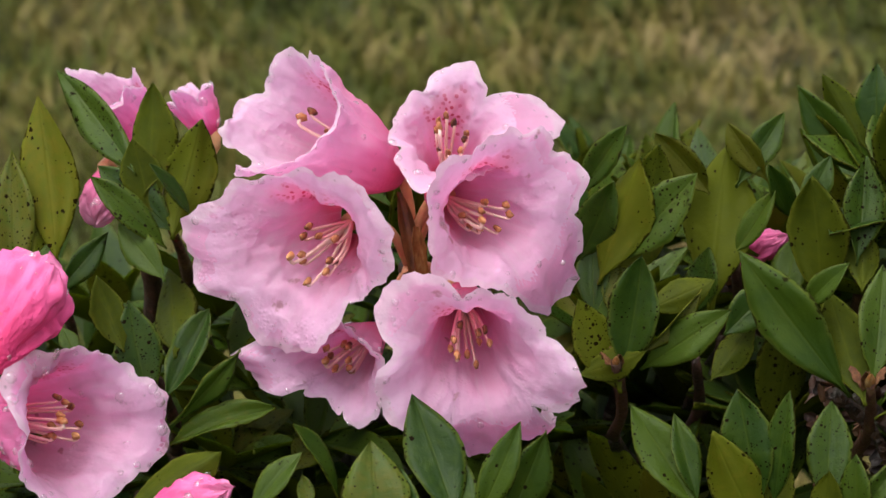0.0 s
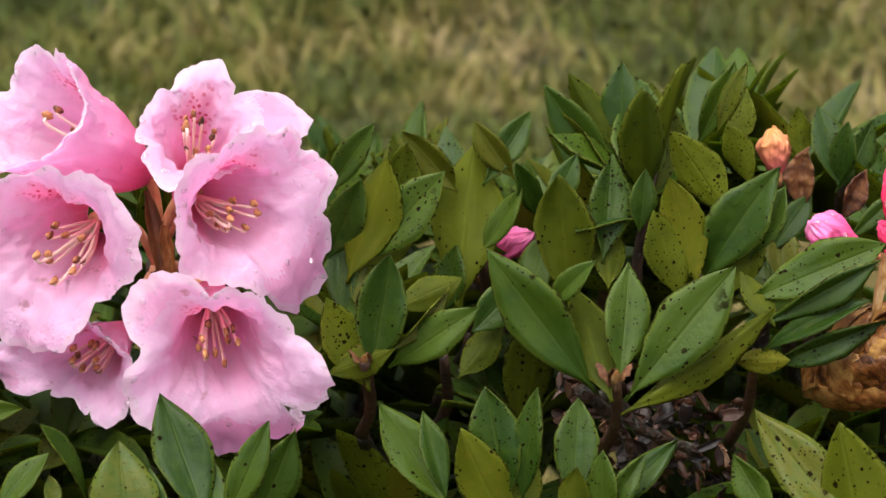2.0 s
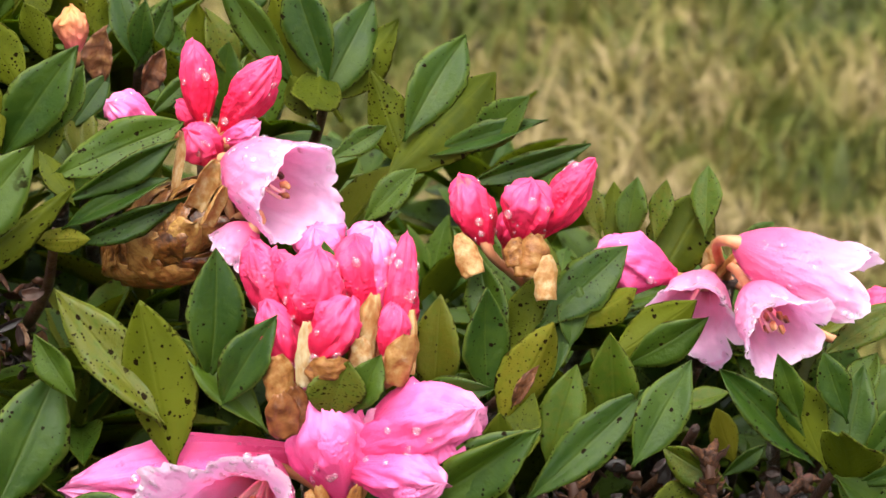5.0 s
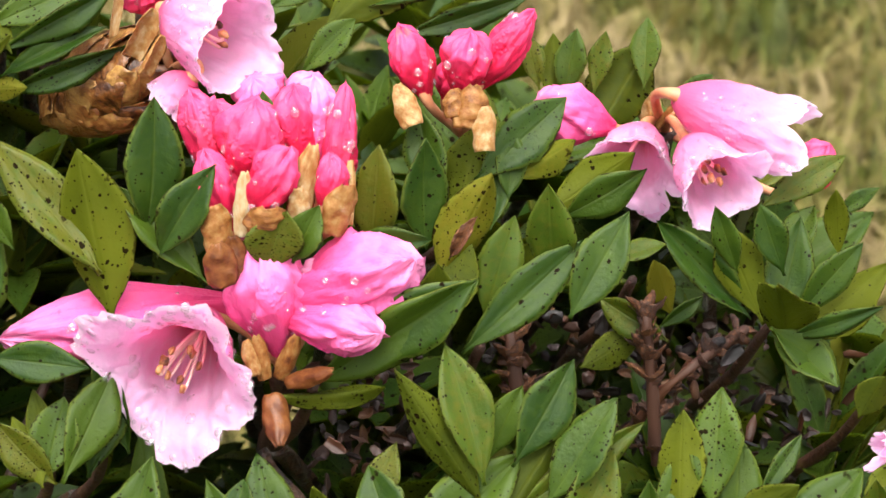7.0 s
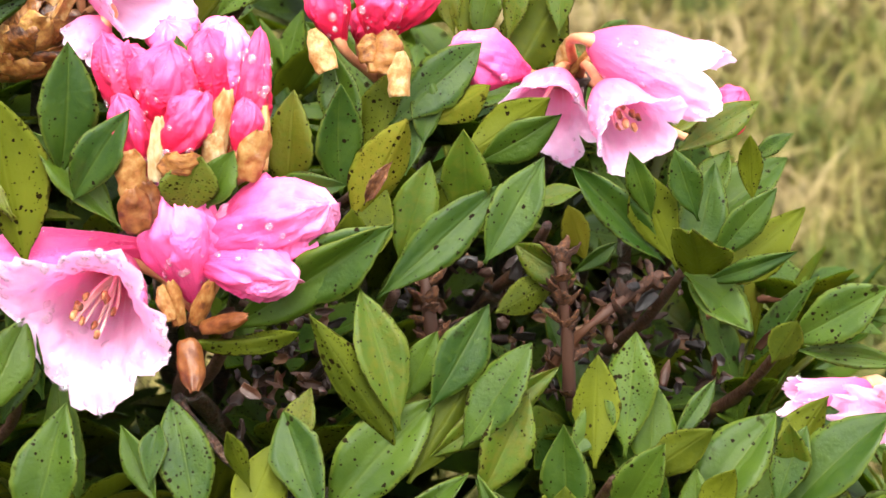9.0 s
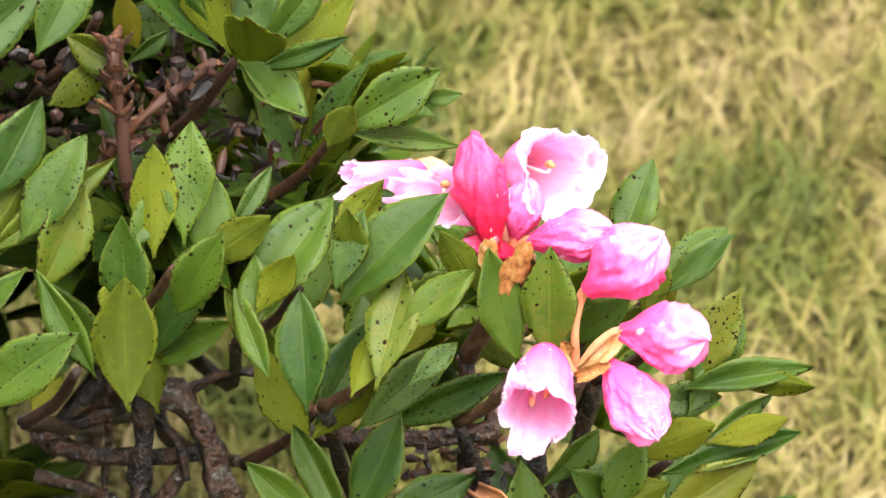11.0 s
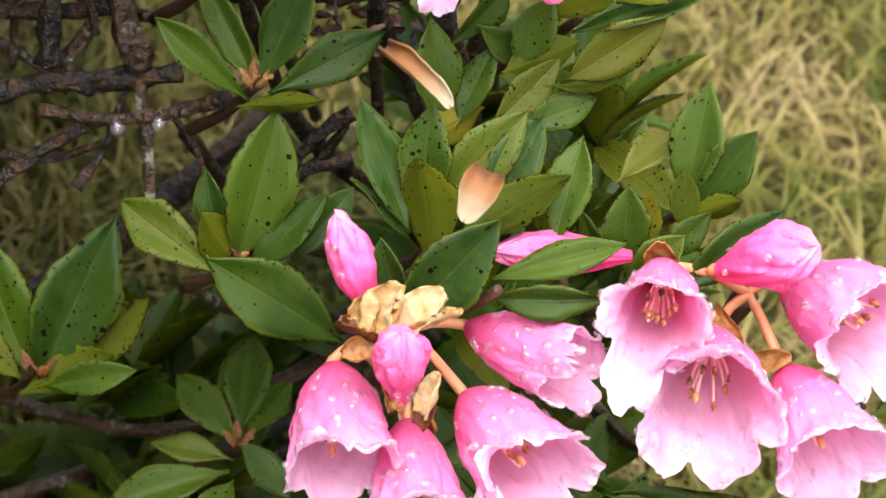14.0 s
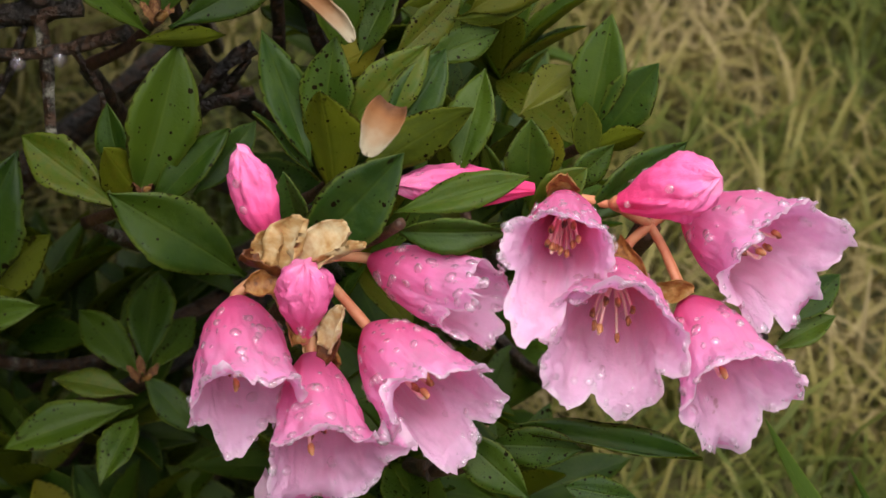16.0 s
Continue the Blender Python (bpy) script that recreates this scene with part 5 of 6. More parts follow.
shoot((0.0962, 0.6972, 0.4072), [(178, 55, 43.5, 13.6, -83, -4.0, 2.6, -3.0), (125, 64, 27.5, 11.8, 136, -1.3, -1.8, -3.2), (67, 64, 27.3, 11.1, 33, 1.0, -0.7, 1.7), (6, 47, 40.7, 14.7, 72, 2.2, 0.8, -4.7), (10, 30, 43.7, 8.2, -139, 0.9, -1.9, -7.3), (-28, 48, 17.7, 6.0, 91, -15.0, 4.2, 17.8)], bud=6)
shoot((0.1012, 0.7477, 0.4240), [(-113, 84, 28.9, 14.7, 12, -10.2, -10.7, -3.5), (63, 65, 20.9, 11.3, 35, -0.6, -9.4, 7.6), (76, 63, 14.3, 8.2, -178, -0.3, -11.3, 0.2), (-10, 83, 15.5, 6.8, 103, 7.5, -11.4, 9.5), (29, 65, 14.3, 6.9, 51, -12.9, -8.7, 15.9)])
shoot((0.1181, 0.7765, 0.4393), [(65, 60, 24.7, 17.9, -161, -1.9, -12.1, 0.6), (71, 81, 20.3, 11.1, -10, -7.7, -6.7, 8.8), (153, 58, 27.4, 7.9, 115, -8.6, -11.0, 3.7), (174, 52, 30.0, 10.4, -103, -10.9, -12.5, 1.4), (-15, 67, 23.1, 8.7, 109, 10.7, -9.8, 8.3), (-20, 67, 20.7, 5.6, 82, 14.8, -11.6, 10.1), (55, 42, 15.6, 7.1, -165, 19.3, -12.1, 9.0)])
shoot((0.1222, 0.7353, 0.4200), [(174, 63, 25.2, 10.8, 79, 6.1, -9.1, 18.2), (-167, 68, 15.4, 7.3, 62, 13.1, -3.5, 25.5), (-15, 58, 28.8, 14.0, 80, 2.9, -7.8, 6.6), (-4, 52, 24.6, 11.4, -122, 1.1, -9.6, -0.8), (165, 72, 23.4, 10.3, 97, -5.3, -12.4, -1.2), (155, 80, 27.7, 10.8, 116, -1.7, -12.8, 2.3), (9, 61, 16.6, 8.1, 65, 12.6, -11.4, 10.5)])
shoot((0.0707, 0.6968, 0.3801), [(154, 81, 27.7, 11.9, -79, -1.6, -10.3, 3.8), (-26, 78, 28.0, 8.0, 87, 1.4, -10.5, 3.7), (72, 65, 23.8, 10.2, 15, 13.5, -10.3, 3.0), (-173, 65, 23.6, 11.9, 84, -3.5, -11.0, 0.7), (59, 65, 15.2, 7.6, -155, 1.3, -10.3, 0.5), (142, 56, 28.4, 10.9, -37, -16.2, -11.6, 4.1), (126, 65, 21.1, 6.5, -25, -15.9, -11.2, 5.7), (-5, 77, 12.2, 7.3, -92, 12.8, -12.2, -0.6)])
shoot((0.0934, 0.6988, 0.3722), [(12, 34, 25.9, 7.3, 60, -3.7, -9.6, 6.1), (10, 51, 17.7, 5.7, 60, -2.5, -11.9, 5.7), (-53, 84, 15.5, 7.8, 123, -2.2, -11.6, 6.9)])
shoot((0.0597, 0.7393, 0.4030), [(7, 20, 14.1, 8.2, -110, -8.0, -8.5, 18.0), (31, 40, 15.5, 8.2, -140, 4.9, -13.1, 2.3), (15, 39, 12.8, 9.5, 73, 9.7, -10.7, 12.9)])
shoot((0.1670, 0.7773, 0.4303), [(86, 85, 11.2, 6.4, 170, -10.7, -3.8, 12.4), (104, 65, 21.5, 9.0, -8, -2.7, -11.1, 3.8), (28, 52, 21.3, 9.0, 70, -2.9, -9.4, 2.1), (-99, 83, 16.4, 8.0, -15, 12.9, -15.5, 4.2), (151, 68, 22.3, 8.6, -55, 21.9, -19.2, -1.9), (-58, 75, 14.0, 7.2, 121, -1.8, -11.3, 7.5), (-48, 82, 15.0, 10.1, 105, 17.8, -18.9, -4.1)])
shoot((0.1529, 0.7464, 0.4224), [(23, 45, 18.8, 7.0, 56, -12.4, -8.3, 2.3), (8, 38, 19.0, 5.0, 69, 6.3, -11.6, 5.3), (77, 52, 15.1, 8.4, 12, -9.6, -11.8, -0.5)])
withered((0.1501, 0.7447, 0.4332), (0.1512, 0.7428, 0.4504), 7.5, 138)
withered((0.1592, 0.7401, 0.4315), (0.1647, 0.7383, 0.4449), 5.5, 120)
shoot((0.2058, 0.7367, 0.4299), [(165, 56, 36.9, 8.6, -84, -8.8, -8.7, 3.5), (19, 47, 13.3, 4.7, 76, -22.0, -2.9, 21.9), (150, 59, 28.4, 15.0, 125, -2.6, -10.2, 3.2), (143, 70, 29.1, 11.9, -77, -2.4, -11.6, 6.1), (29, 51, 24.1, 13.4, 55, -1.8, -10.6, 6.4), (5, 43, 25.9, 11.7, -123, -2.0, -11.6, 2.6), (-110, -11, 21.3, 12.3, 169, -4.2, -10.5, 8.7), (150, 63, 10.3, 8.3, 127, -7.3, -12.2, -0.3)], reach=60)
shoot((0.2200, 0.7133, 0.4218), [(126, 64, 22.3, 11.4, 118, -4.0, -8.5, 0.5), (30, 52, 31.0, 12.6, 47, -3.8, -9.6, 4.4), (-3, 45, 29.0, 17.6, -125, -3.1, -11.7, 1.2), (-41, 51, 16.2, 10.3, 79, 15.1, -14.7, 5.2), (-26, 19, 33.9, 6.5, 66, -0.7, -9.4, -0.1), (-12, 16, 33.4, 7.3, 91, 8.6, -15.3, -6.3), (-5, 27, 16.2, 6.2, 60, -22.4, -8.5, 0.9), (1, 41, 15.3, 8.1, 59, -13.1, -14.1, -11.9)], reach=60)
shoot((0.1321, 0.7147, 0.4058), [(-7, 21, 35.3, 12.0, 63, -2.6, -6.7, 16.2), (-10, 31, 30.8, 7.7, 101, 0.9, -10.8, 11.6), (-14, 28, 28.5, 6.7, 61, 0.2, -10.4, 4.9), (-11, 20, 31.8, 6.9, 85, 0.9, -9.6, 0.6), (-31, 5, 15.0, 5.9, -106, -6.8, -7.5, 2.0), (117, 46, 12.4, 6.7, 160, 1.8, -10.4, 13.7)], reach=50)
shoot((0.1487, 0.6715, 0.3726), [(131, 45, 40.3, 12.4, -35, -2.7, -11.3, 3.2), (142, 79, 31.8, 17.1, 100, -1.3, -9.3, 0.4), (139, 42, 30.9, 10.0, -44, 20.7, -18.5, 0.7), (22, 82, 30.6, 13.3, 70, 8.7, -8.8, 12.3), (-12, 61, 24.5, 10.7, 71, 10.3, -14.0, 7.9), (30, 57, 33.8, 17.0, 63, -39.8, -3.9, -14.6), (148, 57, 18.4, 7.7, -73, -21.0, -4.9, 8.4)])
shoot((0.2097, 0.6612, 0.3776), [(-60, 82, 24.4, 11.3, 122, -1.9, -9.5, 2.6), (-164, 83, 25.5, 11.3, -108, 9.3, -15.1, 3.3), (-12, 69, 25.9, 11.8, -84, 12.1, -19.0, -2.5), (13, 72, 24.8, 10.6, 55, 21.0, -23.0, -13.1), (-34, 80, 15.1, 8.0, -79, 30.6, -23.2, -7.6), (-133, 77, 23.2, 11.3, -163, 37.5, -24.0, -3.1), (-6, 0, 20.1, 8.0, 86, -7.9, -9.5, 3.6), (-94, 66, 17.3, 11.8, 176, -24.8, -4.9, -2.6), (70, 37, 13.7, 7.8, 1, -17.7, -8.7, -0.5)])
withered((0.2213, 0.6364, 0.3805), (0.2271, 0.6334, 0.3909), 3.3, 86)
shoot((0.2302, 0.6410, 0.3555), [(0, 38, 38.0, 11.1, 58, -7.2, -9.7, 3.8), (20, 52, 28.2, 11.6, 47, 16.8, -14.9, 11.6), (-25, 37, 33.0, 14.3, 82, -29.1, -3.0, 2.7), (-112, 78, 14.8, 7.7, -11, -12.7, -6.5, 11.5), (46, 49, 17.2, 10.3, -167, -10.5, -6.5, 13.7)])
shoot((0.2413, 0.6801, 0.3797), [(101, 60, 23.5, 10.2, -44, -11.1, -9.6, 3.4), (35, 66, 18.4, 12.4, -157, -4.9, -8.5, 2.9), (4, 35, 22.9, 12.4, 56, 3.3, -9.6, 11.3), (-22, 27, 20.0, 8.3, -116, 4.5, -10.2, 7.0), (58, 66, 16.7, 7.3, 19, 5.0, -13.6, 3.7), (-21, 32, 24.8, 9.9, 88, 15.2, -19.5, -1.2), (-16, 37, 20.6, 11.2, -121, 17.0, -18.7, 3.3), (66, 50, 12.7, 6.7, -10, 0.5, -14.6, -0.7)])
shoot((0.2819, 0.7068, 0.3943), [(119, 72, 14.3, 6.2, -49, -14.8, -3.9, 3.9), (95, 72, 13.7, 7.6, 165, -11.3, -6.0, 4.3), (31, 78, 15.2, 7.8, 37, -9.3, -7.7, 4.5), (22, 75, 16.1, 6.1, 30, -3.2, -11.0, 3.4), (17, 58, 20.7, 16.2, -131, -0.1, -13.4, -0.8), (64, 69, 15.0, 7.6, -6, 8.9, -14.7, 7.9), (-6, 35, 9.6, 4.8, 59, 17.3, -18.7, 3.4)])
shoot((0.2998, 0.6329, 0.3572), [(153, 47, 32.3, 9.2, -61, -7.0, -5.9, 4.8), (160, 66, 26.6, 11.0, 100, -4.4, -7.2, 3.7), (37, 61, 22.1, 11.1, 25, -0.4, -7.3, 7.0), (-150, 76, 17.9, 5.7, 39, 12.5, -10.3, 19.9), (-17, 56, 23.2, 8.1, 75, 3.1, -10.1, 5.8), (-119, 47, 27.2, 14.5, -12, -0.5, -10.8, 0.7), (-5, 34, 25.1, 12.6, -136, 4.3, -12.5, 3.5), (-36, 26, 25.5, 5.2, 95, -1.1, -11.5, 1.2), (-9, -37, 18.0, 9.7, 68, -1.1, -13.6, 1.8), (164, 68, 18.0, 7.8, -83, -0.5, -8.3, 16.3), (-176, 71, 18.3, 6.5, -121, -10.6, -4.9, 16.0)], reach=55)
shoot((0.3126, 0.6648, 0.3701), [(-1, 27, 25.7, 8.2, 55, -6.7, -9.2, 8.2), (-22, 35, 13.2, 4.3, 67, 10.8, -15.6, 7.2), (23, 49, 12.4, 8.2, 35, 0.2, -14.8, -0.4)])
shoot((0.2756, 0.6605, 0.3605), [(-7, 20, 14.1, 5.6, 46, -7.8, -7.4, 8.9), (-163, 64, 16.4, 7.2, 71, 5.3, -14.3, -3.1), (136, 26, 14.5, 8.9, -82, 0.1, -14.8, -6.3), (-14, 39, 13.4, 4.3, 85, 2.5, -13.5, -6.6), (12, 15, 18.2, 8.1, -120, -16.6, -14.2, -14.0)])
shoot((0.1321, 0.6548, 0.3332), [(-26, -3, 22.8, 9.4, 66, -13.0, 0.2, 27.2), (34, 54, 22.9, 11.7, 58, 2.6, -11.6, 4.5), (104, 59, 16.7, 5.8, 169, -2.4, -10.7, 5.2), (46, 60, 14.7, 10.7, 35, -2.3, -10.6, 5.3), (159, 43, 14.9, 8.9, -74, -4.6, -11.6, 3.7), (103, 47, 13.8, 7.6, 157, -5.2, -11.5, 3.5)])
shoot((0.2258, 0.6241, 0.3273), [(157, 60, 38.4, 9.4, 96, -2.5, -9.0, 1.0), (106, 63, 33.2, 11.5, -21, -3.0, -11.0, 6.7), (-4, 68, 18.2, 8.2, 70, -0.2, -5.7, 11.3), (12, 55, 24.4, 11.7, 58, 5.6, -10.5, 13.5), (3, 52, 23.8, 12.0, 44, 12.8, -16.9, 7.1), (19, 52, 21.9, 12.8, -128, 2.2, -13.9, 1.6), (-6, 34, 37.8, 9.2, 80, 1.9, -12.6, -1.2), (7, 48, 35.7, 15.9, 44, -18.3, -8.5, -13.0), (35, 53, 16.0, 7.9, 33, -26.8, -1.2, 0.3), (9, 61, 25.3, 11.7, 65, 13.6, -20.5, -7.1)])
shoot((0.2711, 0.6036, 0.3190), [(77, 69, 19.9, 10.7, 158, -7.3, -6.6, 13.8), (63, 64, 22.9, 12.0, 1, 0.0, -7.5, 15.7), (14, 39, 20.2, 8.2, 48, -14.1, -5.6, 9.8), (58, 66, 17.7, 10.8, 14, 5.7, -8.8, 9.1), (18, 46, 19.5, 4.9, 59, 9.3, -10.3, 11.6), (-31, 41, 20.0, 9.2, -98, 3.5, -10.4, 5.9), (124, 78, 21.7, 11.2, -71, -14.7, -10.1, -2.0), (-51, 68, 24.0, 10.7, 110, -2.6, -11.0, -4.4), (43, 68, 8.6, 8.2, -141, -17.8, -9.4, -3.4)])
shoot((0.2974, 0.5919, 0.3143), [(10, 44, 29.2, 15.6, 35, -11.4, -5.0, 2.3), (20, 46, 17.2, 9.5, -127, 8.6, -7.6, 15.0), (-6, 49, 29.3, 15.0, 43, 9.3, -13.4, 6.8), (-135, 72, 20.2, 8.1, -175, 9.9, -11.0, 7.7), (58, 65, 12.7, 7.7, 0, -14.2, -8.8, 1.8)])
shoot((0.1772, 0.6279, 0.3135), [(43, 68, 27.0, 14.4, 20, -34.0, 2.1, 1.7), (89, 58, 27.7, 12.4, -7, -0.9, -10.0, 2.6), (122, 50, 19.8, 6.6, -54, -8.7, -6.9, 6.0), (110, 47, 25.9, 11.7, -34, 25.6, -20.5, 4.2), (-166, 68, 17.2, 4.8, 66, 11.5, -12.2, 8.9), (45, 43, 20.4, 11.9, -154, 9.0, -16.7, 3.8), (68, 52, 12.9, 6.3, 8, -10.1, -5.3, 11.5)])
shoot((0.1459, 0.6604, 0.3340), [(135, 74, 26.2, 6.9, -67, 3.6, -11.0, 1.6), (54, 59, 22.7, 10.8, 33, -5.4, -11.5, 0.4)])
shoot((0.1900, 0.6402, 0.3509), [(-23, 36, 48.1, 12.8, 92, -0.7, 2.1, -1.1), (-28, 11, 26.8, 4.9, -140, -9.0, 1.5, -2.0)], bud=0)
shoot((0.3200, 0.6185, 0.3414), [(-27, 33, 25.6, 12.1, 75, -1.4, -9.0, 5.4), (-22, -4, 27.3, 5.6, 57, -2.0, -9.6, 3.2), (-33, 18, 10.2, 4.2, 73, 13.6, -16.3, 11.9), (-68, -13, 17.9, 9.8, 38, -18.8, 5.4, 14.5), (-41, 64, 9.4, 7.9, -73, -6.1, -11.0, 3.6)], reach=50)
shoot((0.3121, 0.5739, 0.3028), [(34, 62, 19.1, 8.2, 14, -12.0, 2.5, 18.9), (42, 53, 21.6, 11.8, 4, -4.6, -8.0, 3.8), (-24, 39, 21.9, 9.2, 53, -0.3, -6.9, 11.3), (99, 52, 22.7, 6.9, -50, -28.9, 0.4, -0.3), (72, 68, 23.2, 11.8, -20, -21.0, -2.7, -3.3), (36, 48, 17.0, 8.0, -174, -11.3, -7.2, -2.1), (-1, 35, 15.0, 5.6, 48, -1.1, -14.0, 0.0), (-30, 63, 14.4, 7.6, -104, -28.6, 6.4, 16.3)])
shoot((0.3426, 0.5613, 0.2992), [(143, 68, 28.5, 11.2, -67, -5.7, -6.0, 7.0), (104, 85, 29.4, 12.5, -53, 0.7, -9.8, 6.0), (158, 62, 13.8, 7.7, 80, -14.6, 3.2, 25.5)])
shoot((0.2458, 0.5995, 0.2992), [(82, 70, 22.7, 14.7, 168, 7.1, -13.8, 4.4), (-27, 45, 23.8, 13.1, 55, -19.2, -2.9, 1.0), (129, 57, 28.3, 7.8, -68, 0.8, -11.8, 4.3), (-16, 39, 36.6, 6.8, 83, -38.5, 7.9, 5.5)])
shoot((0.1865, 0.6495, 0.3772), [(-56, 78, 11.2, 13.2, 138, -5.5, -5.8, 5.6), (-20, 64, 11.1, 8.4, 62, 1.4, -6.8, 6.7), (-34, 10, 25.7, 7.5, 58, 10.1, 2.4, 2.7)], reach=45)
shoot((0.1915, 0.6732, 0.3860), [(97, 65, 18.4, 5.7, -20, -2.1, -6.1, 9.1)], reach=35)
shoot((0.3813, 0.5689, 0.3100), [(-15, 41, 23.3, 7.1, 59, -5.9, -10.6, 4.8), (10, 52, 17.1, 12.4, 53, 2.6, -20.9, -8.6), (29, 55, 20.4, 11.1, 12, -11.4, -2.3, 16.9), (-39, 44, 17.9, 8.4, 58, -23.0, -2.2, -7.3), (23, 75, 12.1, 7.9, -164, -8.3, -10.0, 3.1)])
shoot((0.2868, 0.6560, 0.2687), [(95, 49, 27.9, 16.2, 166, -3.7, -13.0, 3.2), (-2, 65, 36.0, 11.7, 59, -1.0, -11.1, 6.7), (141, 49, 32.7, 10.3, -66, -8.9, -6.7, 2.0), (25, 48, 15.3, 9.0, 47, -24.9, 1.9, 0.5), (-32, 29, 24.7, 8.6, 66, -2.3, -8.9, 4.7), (105, 79, 17.6, 11.7, -46, -2.7, -0.6, 17.7), (37, 37, 11.0, 7.0, -153, -27.9, -2.6, -3.5)], reach=50)
shoot((0.3122, 0.6081, 0.2734), [(141, 58, 26.9, 8.5, -71, -4.7, 8.0, 6.3), (79, 58, 31.2, 10.7, -30, 0.2, 1.1, -2.2), (128, 54, 25.3, 11.8, 140, -2.9, -2.0, -6.1), (16, 48, 23.3, 12.4, 53, 3.6, -0.7, 2.3), (10, 36, 31.8, 11.6, -125, -2.8, -3.5, -6.3), (-2, 37, 33.2, 10.2, 56, 7.3, -6.9, -4.1), (-30, 28, 36.8, 8.5, 78, 12.8, -6.5, -4.4)], reach=50, bud=5)
shoot((0.3110, 0.5863, 0.2520), [(145, 37, 30.5, 8.7, -52, -0.9, 1.5, -4.9), (104, 48, 28.8, 8.7, -44, 1.1, 2.2, -1.8), (-4, 65, 31.2, 12.2, 40, 0.7, -0.3, 0.3), (-4, 23, 32.4, 11.5, 58, 2.2, -2.3, -1.6), (-48, 16, 23.6, 5.1, -110, -4.0, 2.5, -6.2)], reach=50, bud=6)
shoot((0.3372, 0.6201, 0.2805), [(43, 54, 24.6, 14.4, 8, -10.1, -9.8, 2.2), (-13, 25, 24.9, 10.2, 58, -3.2, -3.7, 10.1), (149, 39, 16.7, 8.5, 125, 24.1, -25.5, 3.4), (-11, 49, 30.1, 14.6, 59, -30.8, 8.5, 7.5), (69, 72, 17.5, 13.8, -11, -7.9, -1.4, 15.6), (7, 49, 13.0, 8.3, -152, -1.3, -12.4, 6.3)])
shoot((0.3761, 0.5506, 0.2742), [(-52, 6, 24.7, 5.5, -130, 9.6, -3.7, 24.4), (-23, 14, 32.3, 7.4, 50, 0.7, -2.2, 20.5), (-11, 60, 23.3, 11.1, 49, 5.0, -0.6, 23.0), (21, 49, 20.9, 8.2, 50, 1.9, -5.2, 14.6), (1, 24, 21.3, 5.6, 66, 3.8, -9.5, 9.6), (-33, 28, 20.5, 7.1, -131, 3.1, -12.4, 10.6), (-17, 14, 34.6, 7.4, 48, -7.2, -10.4, 3.9), (-20, 36, 28.6, 12.2, 76, -8.9, -11.8, -8.3), (-30, 13, 19.4, 5.0, -133, -12.1, -10.6, -9.5), (-20, 2, 20.4, 8.8, 56, -7.6, 1.8, 16.8), (-35, 30, 16.7, 9.2, -101, -8.3, -6.7, 8.8)], reach=60)
shoot((0.3888, 0.5727, 0.2963), [(7, 32, 24.1, 10.8, 34, -6.8, -4.3, 14.2), (-33, 41, 23.7, 7.5, 88, -24.8, -0.9, 0.3), (16, 80, 14.1, 8.0, -160, -8.5, -6.5, 9.0)])
shoot((0.3510, 0.5547, 0.2525), [(96, 76, 24.7, 11.6, -24, -9.8, -4.0, 3.2), (21, 56, 20.9, 9.0, 11, -7.1, -7.7, 2.0), (3, 34, 22.2, 9.8, 65, -0.9, -13.9, 4.5), (-19, 62, 15.0, 9.8, 69, 8.6, -9.6, 20.3), (0, 15, 15.8, 9.8, -121, 7.3, -10.8, 17.3), (-9, -42, 14.3, 7.2, 73, 1.2, -3.2, 23.6), (-20, 53, 14.4, 8.2, 105, -1.9, 0.7, 22.6), (-4, 14, 21.9, 8.5, 53, 3.8, -16.1, 3.2), (5, 21, 12.8, 9.3, -127, -12.3, -8.6, 1.9)])
shoot((0.3246, 0.5246, 0.2381), [(100, 55, 33.1, 10.2, -19, -8.7, -6.0, 9.7), (53, 77, 23.1, 11.9, 1, -4.8, -3.2, 15.7), (-1, 50, 26.6, 12.5, 50, 1.9, -4.2, 16.3), (10, 46, 27.9, 11.5, 39, 5.7, -11.0, 13.2), (164, 84, 26.4, 13.4, 69, -4.1, -9.4, 4.3), (-26, 40, 33.0, 10.2, -110, -0.8, -11.0, 7.0), (140, 44, 22.3, 6.1, -13, -6.1, -5.1, 5.0), (-21, 49, 31.8, 15.7, 66, -12.1, -13.3, -7.4), (151, 75, 15.1, 7.6, -102, -13.5, -10.7, -2.5), (39, 56, 26.4, 10.8, 12, 21.2, -20.2, 7.0)])
shoot((0.3050, 0.5788, 0.2089), [(21, 68, 38.6, 17.3, 46, -0.6, 0.4, 0.1), (113, 66, 18.3, 8.5, -55, -2.6, 5.9, 2.7), (123, 16, 32.6, 12.5, -38, -4.9, -0.8, -3.9), (170, 54, 21.1, 11.5, 98, 1.2, -0.3, -3.6), (-12, 49, 29.6, 10.2, 39, -0.5, -3.5, -3.9), (11, 38, 23.8, 8.9, 60, 10.3, -7.0, 0.8), (151, 33, 40.1, 17.0, -53, 19.0, -18.6, -18.0)], bud=5)
shoot((0.2713, 0.6231, 0.1559), [(115, 62, 42.0, 16.9, -57, -1.6, 1.5, -1.2), (12, 64, 47.7, 21.2, 51, 0.6, 0.1, -1.4), (-34, 30, 24.5, 12.2, -103, -2.1, -1.9, -2.7), (-3, 34, 28.5, 13.2, -138, 5.1, -3.0, 2.1), (-39, 19, 25.9, 8.7, 57, 0.3, -3.0, -2.1), (142, 41, 24.2, 10.2, -36, -4.9, 0.9, -1.0)], bud=7)
